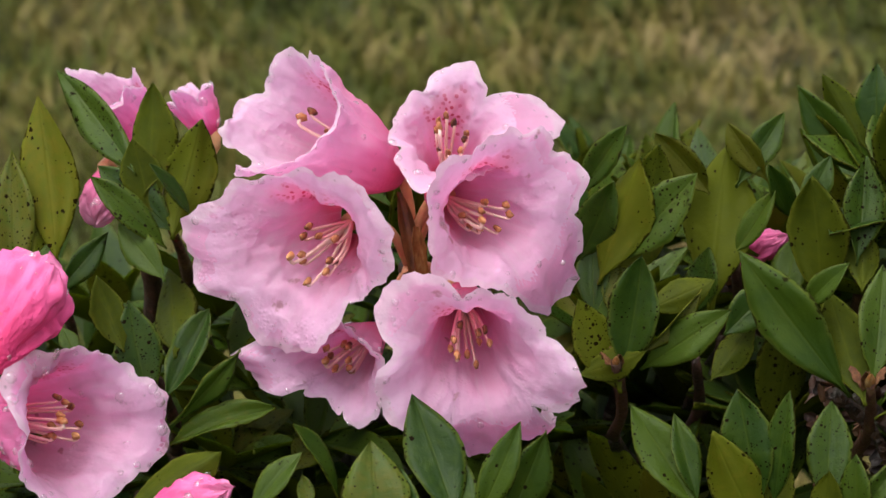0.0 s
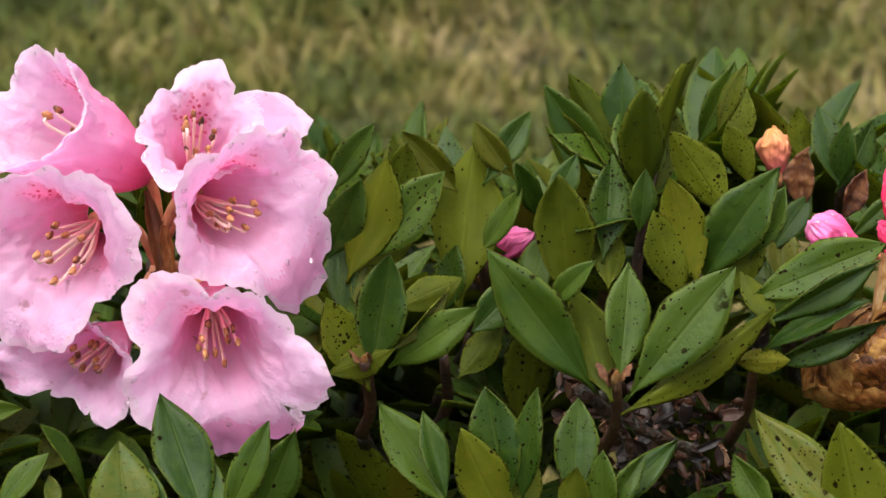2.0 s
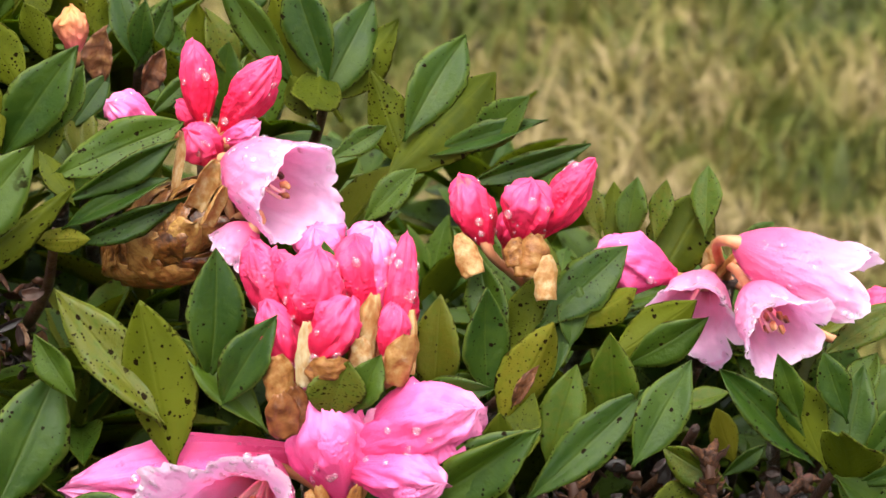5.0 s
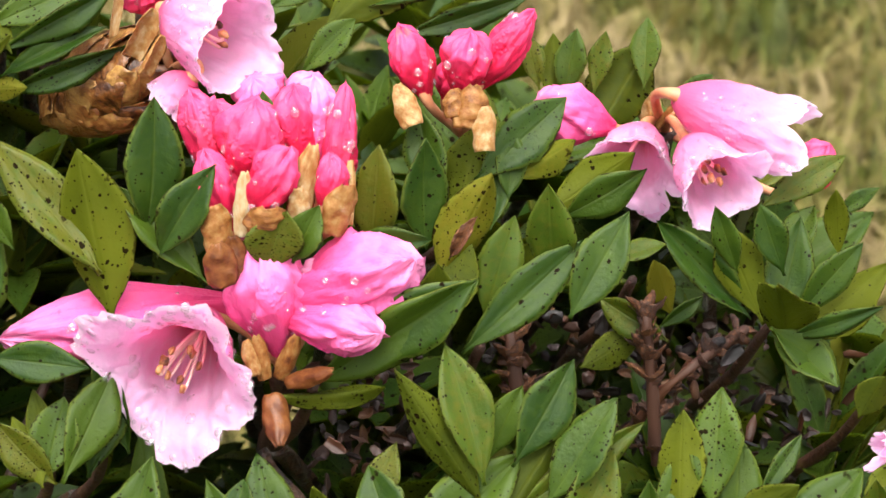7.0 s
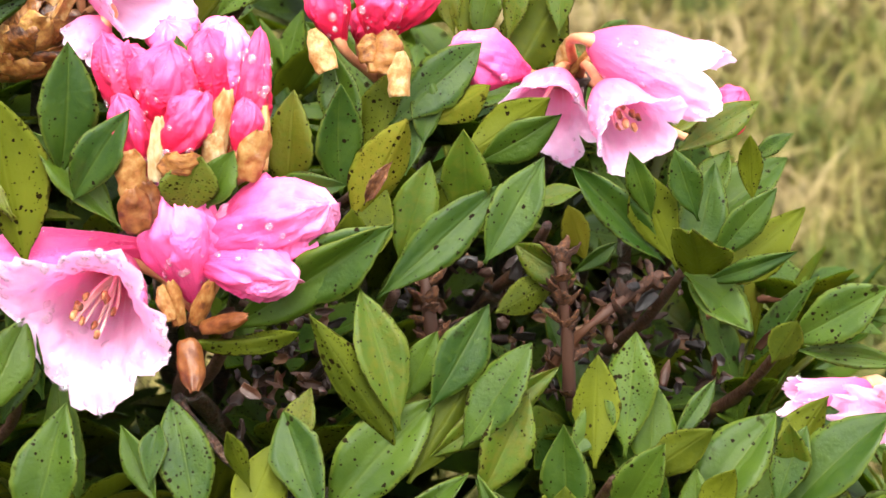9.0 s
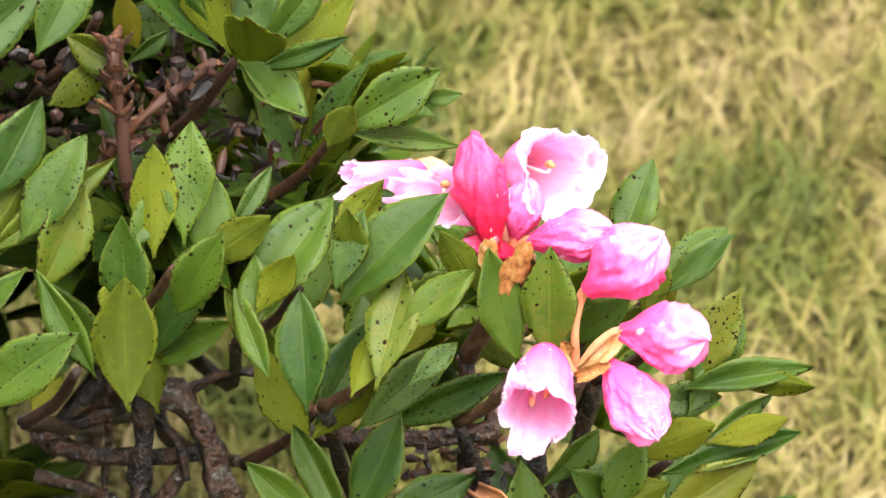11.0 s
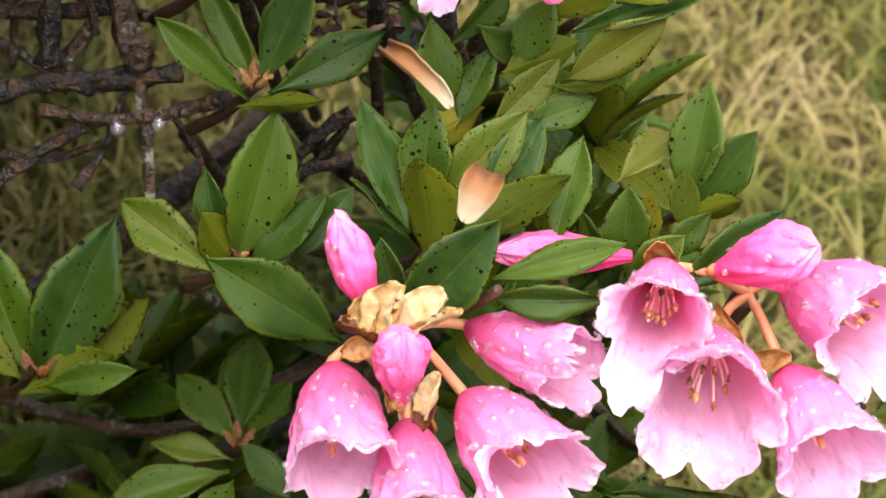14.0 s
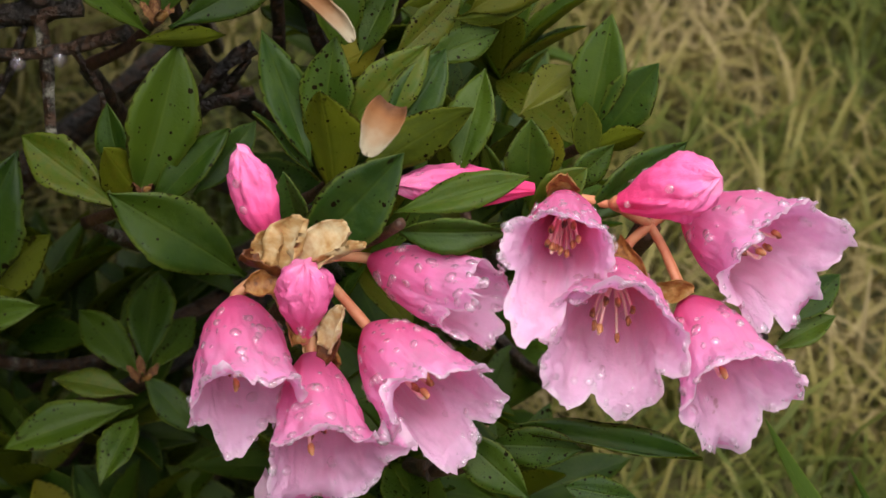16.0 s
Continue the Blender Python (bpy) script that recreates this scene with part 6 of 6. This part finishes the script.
shoot((0.3461, 0.6511, 0.0920), [(-19, 22, 24.5, 10.2, 82, -37.7, 22.9, 12.9), (71, 70, 30.8, 15.0, 51, -1.7, -8.2, 6.5), (-14, 10, 31.9, 12.8, 122, -46.0, 5.8, -10.7)])
shoot((0.3219, 0.6308, 0.0633), [(86, 43, 19.0, 11.4, 27, -4.8, -6.9, 5.4), (100, 39, 15.6, 12.6, 136, -13.8, -4.5, 6.2)])
shoot((0.3226, 0.6081, 0.1285), [(103, 16, 27.3, 10.7, -21, -0.4, 0.6, 0.5), (139, 2, 23.3, 8.6, -32, -3.6, -4.5, -1.0), (61, 19, 33.3, 12.5, 0, 1.9, 2.5, 0.9), (162, -16, 35.7, 11.8, -33, -6.2, -7.0, -2.3), (-66, -31, 17.5, 8.9, 26, 0.3, -4.5, 1.4), (-146, -25, 21.7, 9.4, -15, -7.7, -11.7, -2.3), (32, 8, 25.5, 8.9, 17, 2.5, 1.7, 0.3)], reach=50, bud=6)
shoot((0.3951, 0.5180, 0.2377), [(32, 70, 29.4, 12.7, 13, -7.8, -5.2, 4.9), (-30, 62, 24.3, 11.4, 66, -5.2, -7.5, 4.3), (19, 20, 17.9, 8.6, 24, -20.1, 3.1, 10.4), (85, 70, 12.0, 7.2, 167, -9.6, -9.6, 3.3), (-57, 39, 18.6, 5.8, -92, -9.1, -6.4, 0.4)])
shoot((0.3800, 0.5073, 0.2254), [(3, 32, 32.5, 11.1, 51, -4.3, -11.9, 5.0), (119, 80, 17.2, 11.0, -51, -12.7, -1.0, 11.5), (152, 88, 16.5, 7.3, 82, -8.7, -2.4, 11.5), (-16, 45, 15.7, 7.1, 73, -5.2, -6.1, 11.6), (162, 72, 13.6, 5.2, -108, -18.6, 2.0, 10.2), (-23, 53, 14.9, 9.2, 73, -11.5, -4.8, 7.8)])
shoot((0.3285, 0.5012, 0.2391), [(-25, 17, 31.9, 8.4, 39, 0.2, 1.7, 2.4), (-36, 6, 27.3, 8.4, 68, 0.3, 2.0, -2.7)], bud=0)
shoot((0.3543, 0.4834, 0.1797), [(-47, 3, 46.0, 8.1, 27, -3.6, -3.4, 11.0), (135, -8, 18.1, 9.7, -63, 4.8, -14.6, 9.5), (127, 32, 19.4, 10.5, -55, -6.8, -13.0, 1.4), (149, 9, 14.9, 7.8, -59, 14.8, -28.0, 1.1)])
shoot((0.4156, 0.4728, 0.2014), [(-9, 23, 16.8, 7.4, 36, -3.7, -10.7, 5.1), (3, 25, 17.5, 8.0, 41, -0.5, -9.5, 11.5)])
branch([(0.2777, 0.6723, 0.2522), (0.2867, 0.6683, 0.2630), (0.2890, 0.6609, 0.2660)], 1.4, 1.0)
branch([(0.2993, 0.6539, 0.2603), (0.3108, 0.6519, 0.2640), (0.3202, 0.6481, 0.2625)], 1.2, 1.0)
branch([(0.2689, 0.6811, 0.2282), (0.2823, 0.6714, 0.2254), (0.2952, 0.6600, 0.2152)], 1.6, 1.2)
branch([(0.2864, 0.6355, 0.2015), (0.2945, 0.6366, 0.2110), (0.3006, 0.6371, 0.2261)], 1.3, 1.0)
branch([(0.3074, 0.6243, 0.2248), (0.3132, 0.6189, 0.2132), (0.3146, 0.6170, 0.1988)], 1.0, 0.8)
branch([(0.2699, 0.6599, 0.2036), (0.2848, 0.6502, 0.2023), (0.2984, 0.6451, 0.2072)], 1.2, 1.0)
branch([(0.3322, 0.6136, 0.2018), (0.3422, 0.6089, 0.2123), (0.3483, 0.6063, 0.2224)], 1.5, 1.2)
branch([(0.2895, 0.6562, 0.2545), (0.2945, 0.6495, 0.2487), (0.2968, 0.6469, 0.2382)], 1.2, 1.0)
branch([(0.2583, 0.6580, 0.2105), (0.2708, 0.6546, 0.2214), (0.2833, 0.6477, 0.2265), (0.2986, 0.6397, 0.2284), (0.3132, 0.6305, 0.2318)], 3.3, 2.4)
branch([(0.2693, 0.6824, 0.2391), (0.2782, 0.6731, 0.2370), (0.2900, 0.6640, 0.2379), (0.3035, 0.6551, 0.2408)], 2.7, 1.8)
branch([(0.2679, 0.6787, 0.2403), (0.2808, 0.6723, 0.2468), (0.2890, 0.6658, 0.2525)], 2.1, 1.8)
branch([(0.2857, 0.6534, 0.2677), (0.2858, 0.6505, 0.2547), (0.2848, 0.6490, 0.2428), (0.2848, 0.6496, 0.2310)], 3.0, 2.7)
branch([(0.2866, 0.6501, 0.2675), (0.2948, 0.6438, 0.2610), (0.2992, 0.6409, 0.2521), (0.3018, 0.6373, 0.2404), (0.3046, 0.6360, 0.2324)], 3.3, 3.0)
branch([(0.2558, 0.6515, 0.1893), (0.2681, 0.6475, 0.1990), (0.2791, 0.6443, 0.2085), (0.2917, 0.6412, 0.2157)], 2.1, 1.5)
branch([(0.3016, 0.6321, 0.2317), (0.3008, 0.6248, 0.2193), (0.2993, 0.6168, 0.2007)], 1.6, 1.4)
branch([(0.3126, 0.6038, 0.2393), (0.3046, 0.6123, 0.2325), (0.2924, 0.6258, 0.2255), (0.2794, 0.6420, 0.2221)], 1.8, 1.6)
branch([(0.2902, 0.6820, 0.2585), (0.2863, 0.6739, 0.2417), (0.2826, 0.6681, 0.2203)], 1.2, 1.1)
branch([(0.2981, 0.6518, 0.2388), (0.2894, 0.6511, 0.2293), (0.2829, 0.6503, 0.2261)], 1.8, 1.8)
branch([(0.3496, 0.6061, 0.2255), (0.3411, 0.6077, 0.2199), (0.3333, 0.6103, 0.2101), (0.3225, 0.6135, 0.2007)], 1.8, 1.5)
branch([(0.3476, 0.6010, 0.2154), (0.3371, 0.6053, 0.2121), (0.3277, 0.6118, 0.2072)], 1.5, 1.5)
branch([(0.3232, 0.6367, 0.2513), (0.3368, 0.6284, 0.2511), (0.3544, 0.6188, 0.2526), (0.3681, 0.6141, 0.2539)], 2.4, 2.4)
hanging_drop((0.2927, 0.6246, 0.2239), 2.27)
hanging_drop((0.3000, 0.6161, 0.2279), 2.12)
hanging_drop((0.3138, 0.6206, 0.2462), 1.41)
rolled_leaf((0.3178, 0.5389, 0.2844), (0.3240, 0.5179, 0.2782), 4.6, 2.2, 20)
rolled_leaf((0.3223, 0.4972, 0.2743), (0.3122, 0.4903, 0.2670), 5.4, 1.2, -15)
twig([(0.2771, 0.6423, 0.3206), (0.2748, 0.6426, 0.3427), (0.2735, 0.6434, 0.3554), (0.2736, 0.6449, 0.3595)], 1.5, 1.3, 1)
twig([(0.2697, 0.6564, 0.3156), (0.2789, 0.6476, 0.3359), (0.2882, 0.6454, 0.3445), (0.3030, 0.6512, 0.3496)], 1.3, 1.1, 2)
twig([(0.2499, 0.6544, 0.3158), (0.2458, 0.6549, 0.3367), (0.2447, 0.6582, 0.3501), (0.2470, 0.6702, 0.3600)], 1.7, 1.4, 3)
branch([(0.1829, 0.6577, 0.3282), (0.1869, 0.6476, 0.3233), (0.1926, 0.6390, 0.3177)], 1.5, 1.1)
branch([(0.0954, 0.7065, 0.4031), (0.1039, 0.7114, 0.3913), (0.1182, 0.7168, 0.3829)], 1.8, 1.4)
branch([(0.0890, 0.7089, 0.4029), (0.0974, 0.7125, 0.3942), (0.1044, 0.7167, 0.3796)], 1.5, 1.3)
broad_blade((0.4490, 0.4588, 0.1331), (0.4283, 0.4799, 0.1698), 6.6)
broad_blade((0.4543, 0.4400, 0.1414), (0.4320, 0.4516, 0.1737), 3.6)

# ---- ground ----
SLOPE = 0.21


def land(x, y):
    rise = SLOPE * (y - 0.75) if y < 10 else SLOPE * 9.25 + 0.1 * (y - 10)
    return rise + 0.02 * noise.noise(Vector((x * 1.3, y * 1.3, 0)))


xs = [-60, -25, -10, -5] + [-2.5 + 0.125 * k for k in range(49)] + [6, 11, 26, 60]
ys = [-60, -25, -8, -3] + [-1.0 + 0.125 * k for k in range(49)] + [8, 12, 25, 70]
verts = [(x, y, land(x, y) + 0.012 * noise.noise(Vector((x * 7, y * 7, 3)))) for y in ys for x in xs]
ground = tagged(new("ground", mesh_of("ground", verts, strip_faces(len(ys), len(xs)), (SOIL,))), "sloping ground of a mountain meadow under rough grass", "ground", "", "structure")


def grass(count, seed, area, length, width, name, clear=None):
    rng = np.random.default_rng(seed)
    x0, x1, y0, y1 = area
    levels = np.array([0.0, 0.3, 0.62, 0.86, 1.0])
    px, py = rng.uniform(x0, x1, count), rng.uniform(y0, y1, count)
    def fade(v, a, b, soft):
        return np.clip((v - a) / soft, 0, 1) * np.clip((b - v) / soft, 0, 1)
    if not clear:
        keep = rng.uniform(0, 1, count) < fade(px, x0, x1, 0.5 if x0 < -0.5 else 0.3) * fade(py, y0 - 0.3, y1, 0.5)
        px, py = px[keep], py[keep]
        count = len(px)
    else:
        a0, a1, b0, b1 = clear
        keep = rng.uniform(0, 1, count) > fade(px, a0, a1, 0.5) * fade(py, b0, b1, 0.4)
        thin_out = rng.uniform(0, 1, count) < 1.3 - 0.27 * np.hypot(px - 0.6, py - 1.5)
        px, py = px[keep & thin_out], py[keep & thin_out]
        count = len(px)
    clump = np.array([noise.noise(Vector((a * 5, b * 5, seed))) for a, b in zip(px, py)])
    tall = rng.uniform(*length, count) * (1 + 0.45 * clump)
    wide = rng.uniform(*width, count)
    head = rng.uniform(0, 2 * np.pi, count)
    lean = np.abs(rng.normal(0.95, 0.5, count)) + 0.1
    sag = np.abs(rng.normal(0.22, 0.25, count))
    turn = head + rng.uniform(0.8, 2.3, count)
    verts = np.zeros((count, 9, 3))
    z0 = np.array([land(a, b) for a, b in zip(px, py)]) - 0.005
    for i, s in enumerate(levels):
        bend = lean * s + sag * s * s
        cx = px + np.cos(head) * tall * s * np.sin(bend * 0.75)
        cy = py + np.sin(head) * tall * s * np.sin(bend * 0.75) + 0.0
        cz = z0 + tall * s * np.cos(bend * 0.75)
        w = wide * (0.6 + 1.1 * s - 1.7 * s * s) / 2
        if i < 4:
            for k, sign in ((2 * i, -1), (2 * i + 1, 1)):
                verts[:, k] = np.stack([cx + sign * np.cos(turn) * w, cy + sign * np.sin(turn) * w, cz], -1)
        else:
            verts[:, 8] = np.stack([cx, cy, cz], -1)
    first = np.arange(count)[:, None] * 9
    quads = np.concatenate([first + np.array(q) for q in ((0, 1, 3, 2), (2, 3, 5, 4), (4, 5, 7, 6))])
    tris = first + np.array((6, 7, 8))
    me = bpy.data.meshes.new(name)
    me.from_pydata(verts.reshape(-1, 3).tolist(), [], quads.tolist() + tris.tolist())
    me.materials.append(GRASS)
    me.polygons.foreach_set("use_smooth", [True] * len(me.polygons))
    me.update()
    return me


tagged(new("meadow_grass", grass(95000, 4, (-1.0, 2.0, 1.2, 2.75), (0.022, 0.060), (0.0024, 0.0056), "meadow_grass")), "rough straw and green mountain grass", "grass", "", "stuff")
tagged(new("near_grass", grass(95000, 14, (0.0, 1.5, 0.1, 1.7), (0.022, 0.062), (0.0014, 0.0040), "near_grass")), "fine grass at the shrub's foot, green and straw", "grass", "", "stuff")
tagged(new("outer_grass", grass(34000, 9, (-4.0, 5.2, -2.6, 6.2), (0.04, 0.10), (0.006, 0.016), "outer_grass", (-0.8, 1.7, 0.3, 2.6))), "coarse tufted grass of the wider slope", "grass", "", "stuff")

# ---- the rear of the shrub: more whorls behind the ones in front, so that no daylight shows through; others out of view below, added for shade ----
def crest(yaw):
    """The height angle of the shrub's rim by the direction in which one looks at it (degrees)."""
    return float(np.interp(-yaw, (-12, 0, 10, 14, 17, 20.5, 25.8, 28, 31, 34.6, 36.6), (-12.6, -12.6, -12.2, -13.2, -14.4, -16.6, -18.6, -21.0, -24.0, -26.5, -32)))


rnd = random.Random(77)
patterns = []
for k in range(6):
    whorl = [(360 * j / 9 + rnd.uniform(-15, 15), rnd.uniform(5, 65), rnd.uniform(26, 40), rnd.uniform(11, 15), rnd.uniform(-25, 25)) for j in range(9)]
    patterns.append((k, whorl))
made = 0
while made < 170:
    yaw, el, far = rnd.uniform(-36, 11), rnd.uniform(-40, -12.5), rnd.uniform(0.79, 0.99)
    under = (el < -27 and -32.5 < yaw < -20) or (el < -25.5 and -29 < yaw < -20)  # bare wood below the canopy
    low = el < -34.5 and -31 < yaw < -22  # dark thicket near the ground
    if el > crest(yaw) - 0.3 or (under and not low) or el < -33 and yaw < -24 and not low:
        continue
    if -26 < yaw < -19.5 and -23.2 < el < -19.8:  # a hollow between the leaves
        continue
    # out of view below: whorls set nearer, added to shade the thicket
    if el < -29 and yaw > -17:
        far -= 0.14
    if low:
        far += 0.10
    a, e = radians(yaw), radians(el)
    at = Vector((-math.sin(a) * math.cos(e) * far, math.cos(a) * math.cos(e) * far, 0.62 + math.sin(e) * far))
    if at.z < land(at.x, at.y) + 0.03:
        continue
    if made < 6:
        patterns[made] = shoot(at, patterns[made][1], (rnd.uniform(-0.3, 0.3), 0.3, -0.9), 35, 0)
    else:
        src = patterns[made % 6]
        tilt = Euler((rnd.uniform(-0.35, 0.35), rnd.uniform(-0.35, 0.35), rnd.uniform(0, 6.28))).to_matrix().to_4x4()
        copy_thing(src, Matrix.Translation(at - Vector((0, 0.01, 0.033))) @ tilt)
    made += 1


# ---- inner foliage: leaves past counting deep in the shrub and, unseen, low in front to cast shade, joined ----
def leaf_shape(rnd):
    """Generated vertices and faces of one plain folded leaf, one unit long: six stations along, three across, two sides."""
    fold, bend, tops = rnd.uniform(0.15, 0.6), rnd.uniform(-0.1, 0.25), []
    for s in (0.0, 0.2, 0.45, 0.7, 0.88, 1.0):
        w = 0.19 * (math.sin(math.pi * min(s + 0.04, 0.5)) ** 0.8 if s < 0.46 else 1 - ((s - 0.46) / 0.54) ** 2)
        tops += [(u * w, s, fold * abs(u) * w - bend * (s * s - s)) for u in (-1, 0, 1)]
    return np.array(tops + [(x, y, z - 0.012) for x, y, z in tops])


one = strip_faces(6, 3) + strip_faces(6, 3, 18, flip=True)
one_slots = [0] * 10 + [1] * 10
one_uv = [(u, s) for s in (0.0, 0.2, 0.45, 0.7, 0.88, 1.0) for u in (0.0, 0.5, 1.0)] * 2
rnd = random.Random(5)
shapes = [leaf_shape(rnd) for _ in range(8)]
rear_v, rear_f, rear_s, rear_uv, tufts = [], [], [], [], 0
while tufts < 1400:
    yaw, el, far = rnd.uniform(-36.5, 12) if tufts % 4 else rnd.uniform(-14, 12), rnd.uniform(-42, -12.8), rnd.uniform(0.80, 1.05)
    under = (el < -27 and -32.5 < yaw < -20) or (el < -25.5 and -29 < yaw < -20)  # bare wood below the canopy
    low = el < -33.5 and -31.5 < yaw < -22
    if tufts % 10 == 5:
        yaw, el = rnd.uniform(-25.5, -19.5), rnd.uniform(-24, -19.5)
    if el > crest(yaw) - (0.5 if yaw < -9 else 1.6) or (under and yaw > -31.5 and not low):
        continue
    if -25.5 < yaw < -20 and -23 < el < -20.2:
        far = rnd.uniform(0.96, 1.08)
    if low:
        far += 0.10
    # unseen tufts brought forward to block light from the front
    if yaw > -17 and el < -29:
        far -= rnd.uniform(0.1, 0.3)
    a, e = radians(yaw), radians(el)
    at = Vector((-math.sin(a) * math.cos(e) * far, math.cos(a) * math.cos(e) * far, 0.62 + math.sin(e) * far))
    if at.z < land(at.x, at.y) + 0.01:
        continue
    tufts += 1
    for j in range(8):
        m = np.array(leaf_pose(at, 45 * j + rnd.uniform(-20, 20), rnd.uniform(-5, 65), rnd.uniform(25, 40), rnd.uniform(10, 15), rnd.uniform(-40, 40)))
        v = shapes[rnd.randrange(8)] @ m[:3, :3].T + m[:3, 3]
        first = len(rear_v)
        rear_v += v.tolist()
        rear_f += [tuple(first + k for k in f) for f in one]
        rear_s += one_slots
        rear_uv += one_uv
tagged(new("inner_foliage", mesh_of("inner_foliage", rear_v, rear_f, (REAR_TOP, REAR_BACK), rear_s, rear_uv)), "dense dark green leaves deep inside the shrub and, unseen, low in front for shade", "foliage", "", "stuff")

# ---- hollow bits: small dark reddish brown scale shapes scattered in the hollows among the twigs, past counting ----
# yaw, height angle and distance ranges that the dark bits fill, and their number
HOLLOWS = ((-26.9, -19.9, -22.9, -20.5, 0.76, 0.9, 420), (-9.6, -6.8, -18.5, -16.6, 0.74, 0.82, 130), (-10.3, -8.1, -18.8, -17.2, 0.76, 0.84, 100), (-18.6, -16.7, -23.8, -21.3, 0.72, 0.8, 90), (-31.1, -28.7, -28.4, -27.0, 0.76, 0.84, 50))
rnd = random.Random(31)
bits_v, bits_f = [], []
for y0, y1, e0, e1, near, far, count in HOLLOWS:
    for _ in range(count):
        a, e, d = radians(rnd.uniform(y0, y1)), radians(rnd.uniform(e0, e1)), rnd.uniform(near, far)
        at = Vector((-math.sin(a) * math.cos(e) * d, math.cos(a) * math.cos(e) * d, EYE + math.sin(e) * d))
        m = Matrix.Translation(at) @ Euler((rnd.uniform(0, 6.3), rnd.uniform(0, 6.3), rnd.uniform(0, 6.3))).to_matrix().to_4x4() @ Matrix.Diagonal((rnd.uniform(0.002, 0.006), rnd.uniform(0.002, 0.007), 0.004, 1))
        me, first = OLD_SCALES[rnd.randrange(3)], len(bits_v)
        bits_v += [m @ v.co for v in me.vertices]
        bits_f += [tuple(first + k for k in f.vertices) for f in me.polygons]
tagged(part("leaf_litter", mesh_of("leaf_litter", bits_v, bits_f, (HOLLOW_BITS,)), shrub, "dark reddish brown scale-shaped bits among the twigs"), kind="stuff")

# ---- fork of branches that carries the shoots ----
BASE = Vector((0.24, 0.88, 0.0))
FORKS = [Vector(p) for p in ((-0.06, 0.90, 0.30), (0.05, 0.92, 0.30), (0.16, 0.90, 0.27), (0.27, 0.87, 0.24), (0.36, 0.82, 0.20), (0.42, 0.76, 0.14), (0.45, 0.69, 0.11))]
for k, fork in enumerate(FORKS):
    mid = BASE.lerp(fork, 0.5) + Vector((0.02 * math.sin(k * 2.1), 0.015 * math.cos(k * 3.0), -0.05))
    branch([BASE - Vector((0, 0, 0.03)), BASE.lerp(mid, 0.5) + Vector((0.01 * math.cos(k), 0.01, 0.01)), mid, fork], 7, 3.5, k)
for k, end in enumerate(SHOOTS + STUBS):
    fork = min(FORKS, key=lambda f: (f - end).length + 0.4 * max(0, f.z - end.z))
    mid = fork.lerp(end, 0.55) + Vector((0.012 * math.sin(k * 1.7), 0.01 * math.cos(k * 2.3), -0.02 - 0.01 * math.sin(k)))
    branch([fork, mid, end], 2.4, 1.8, k + 20)
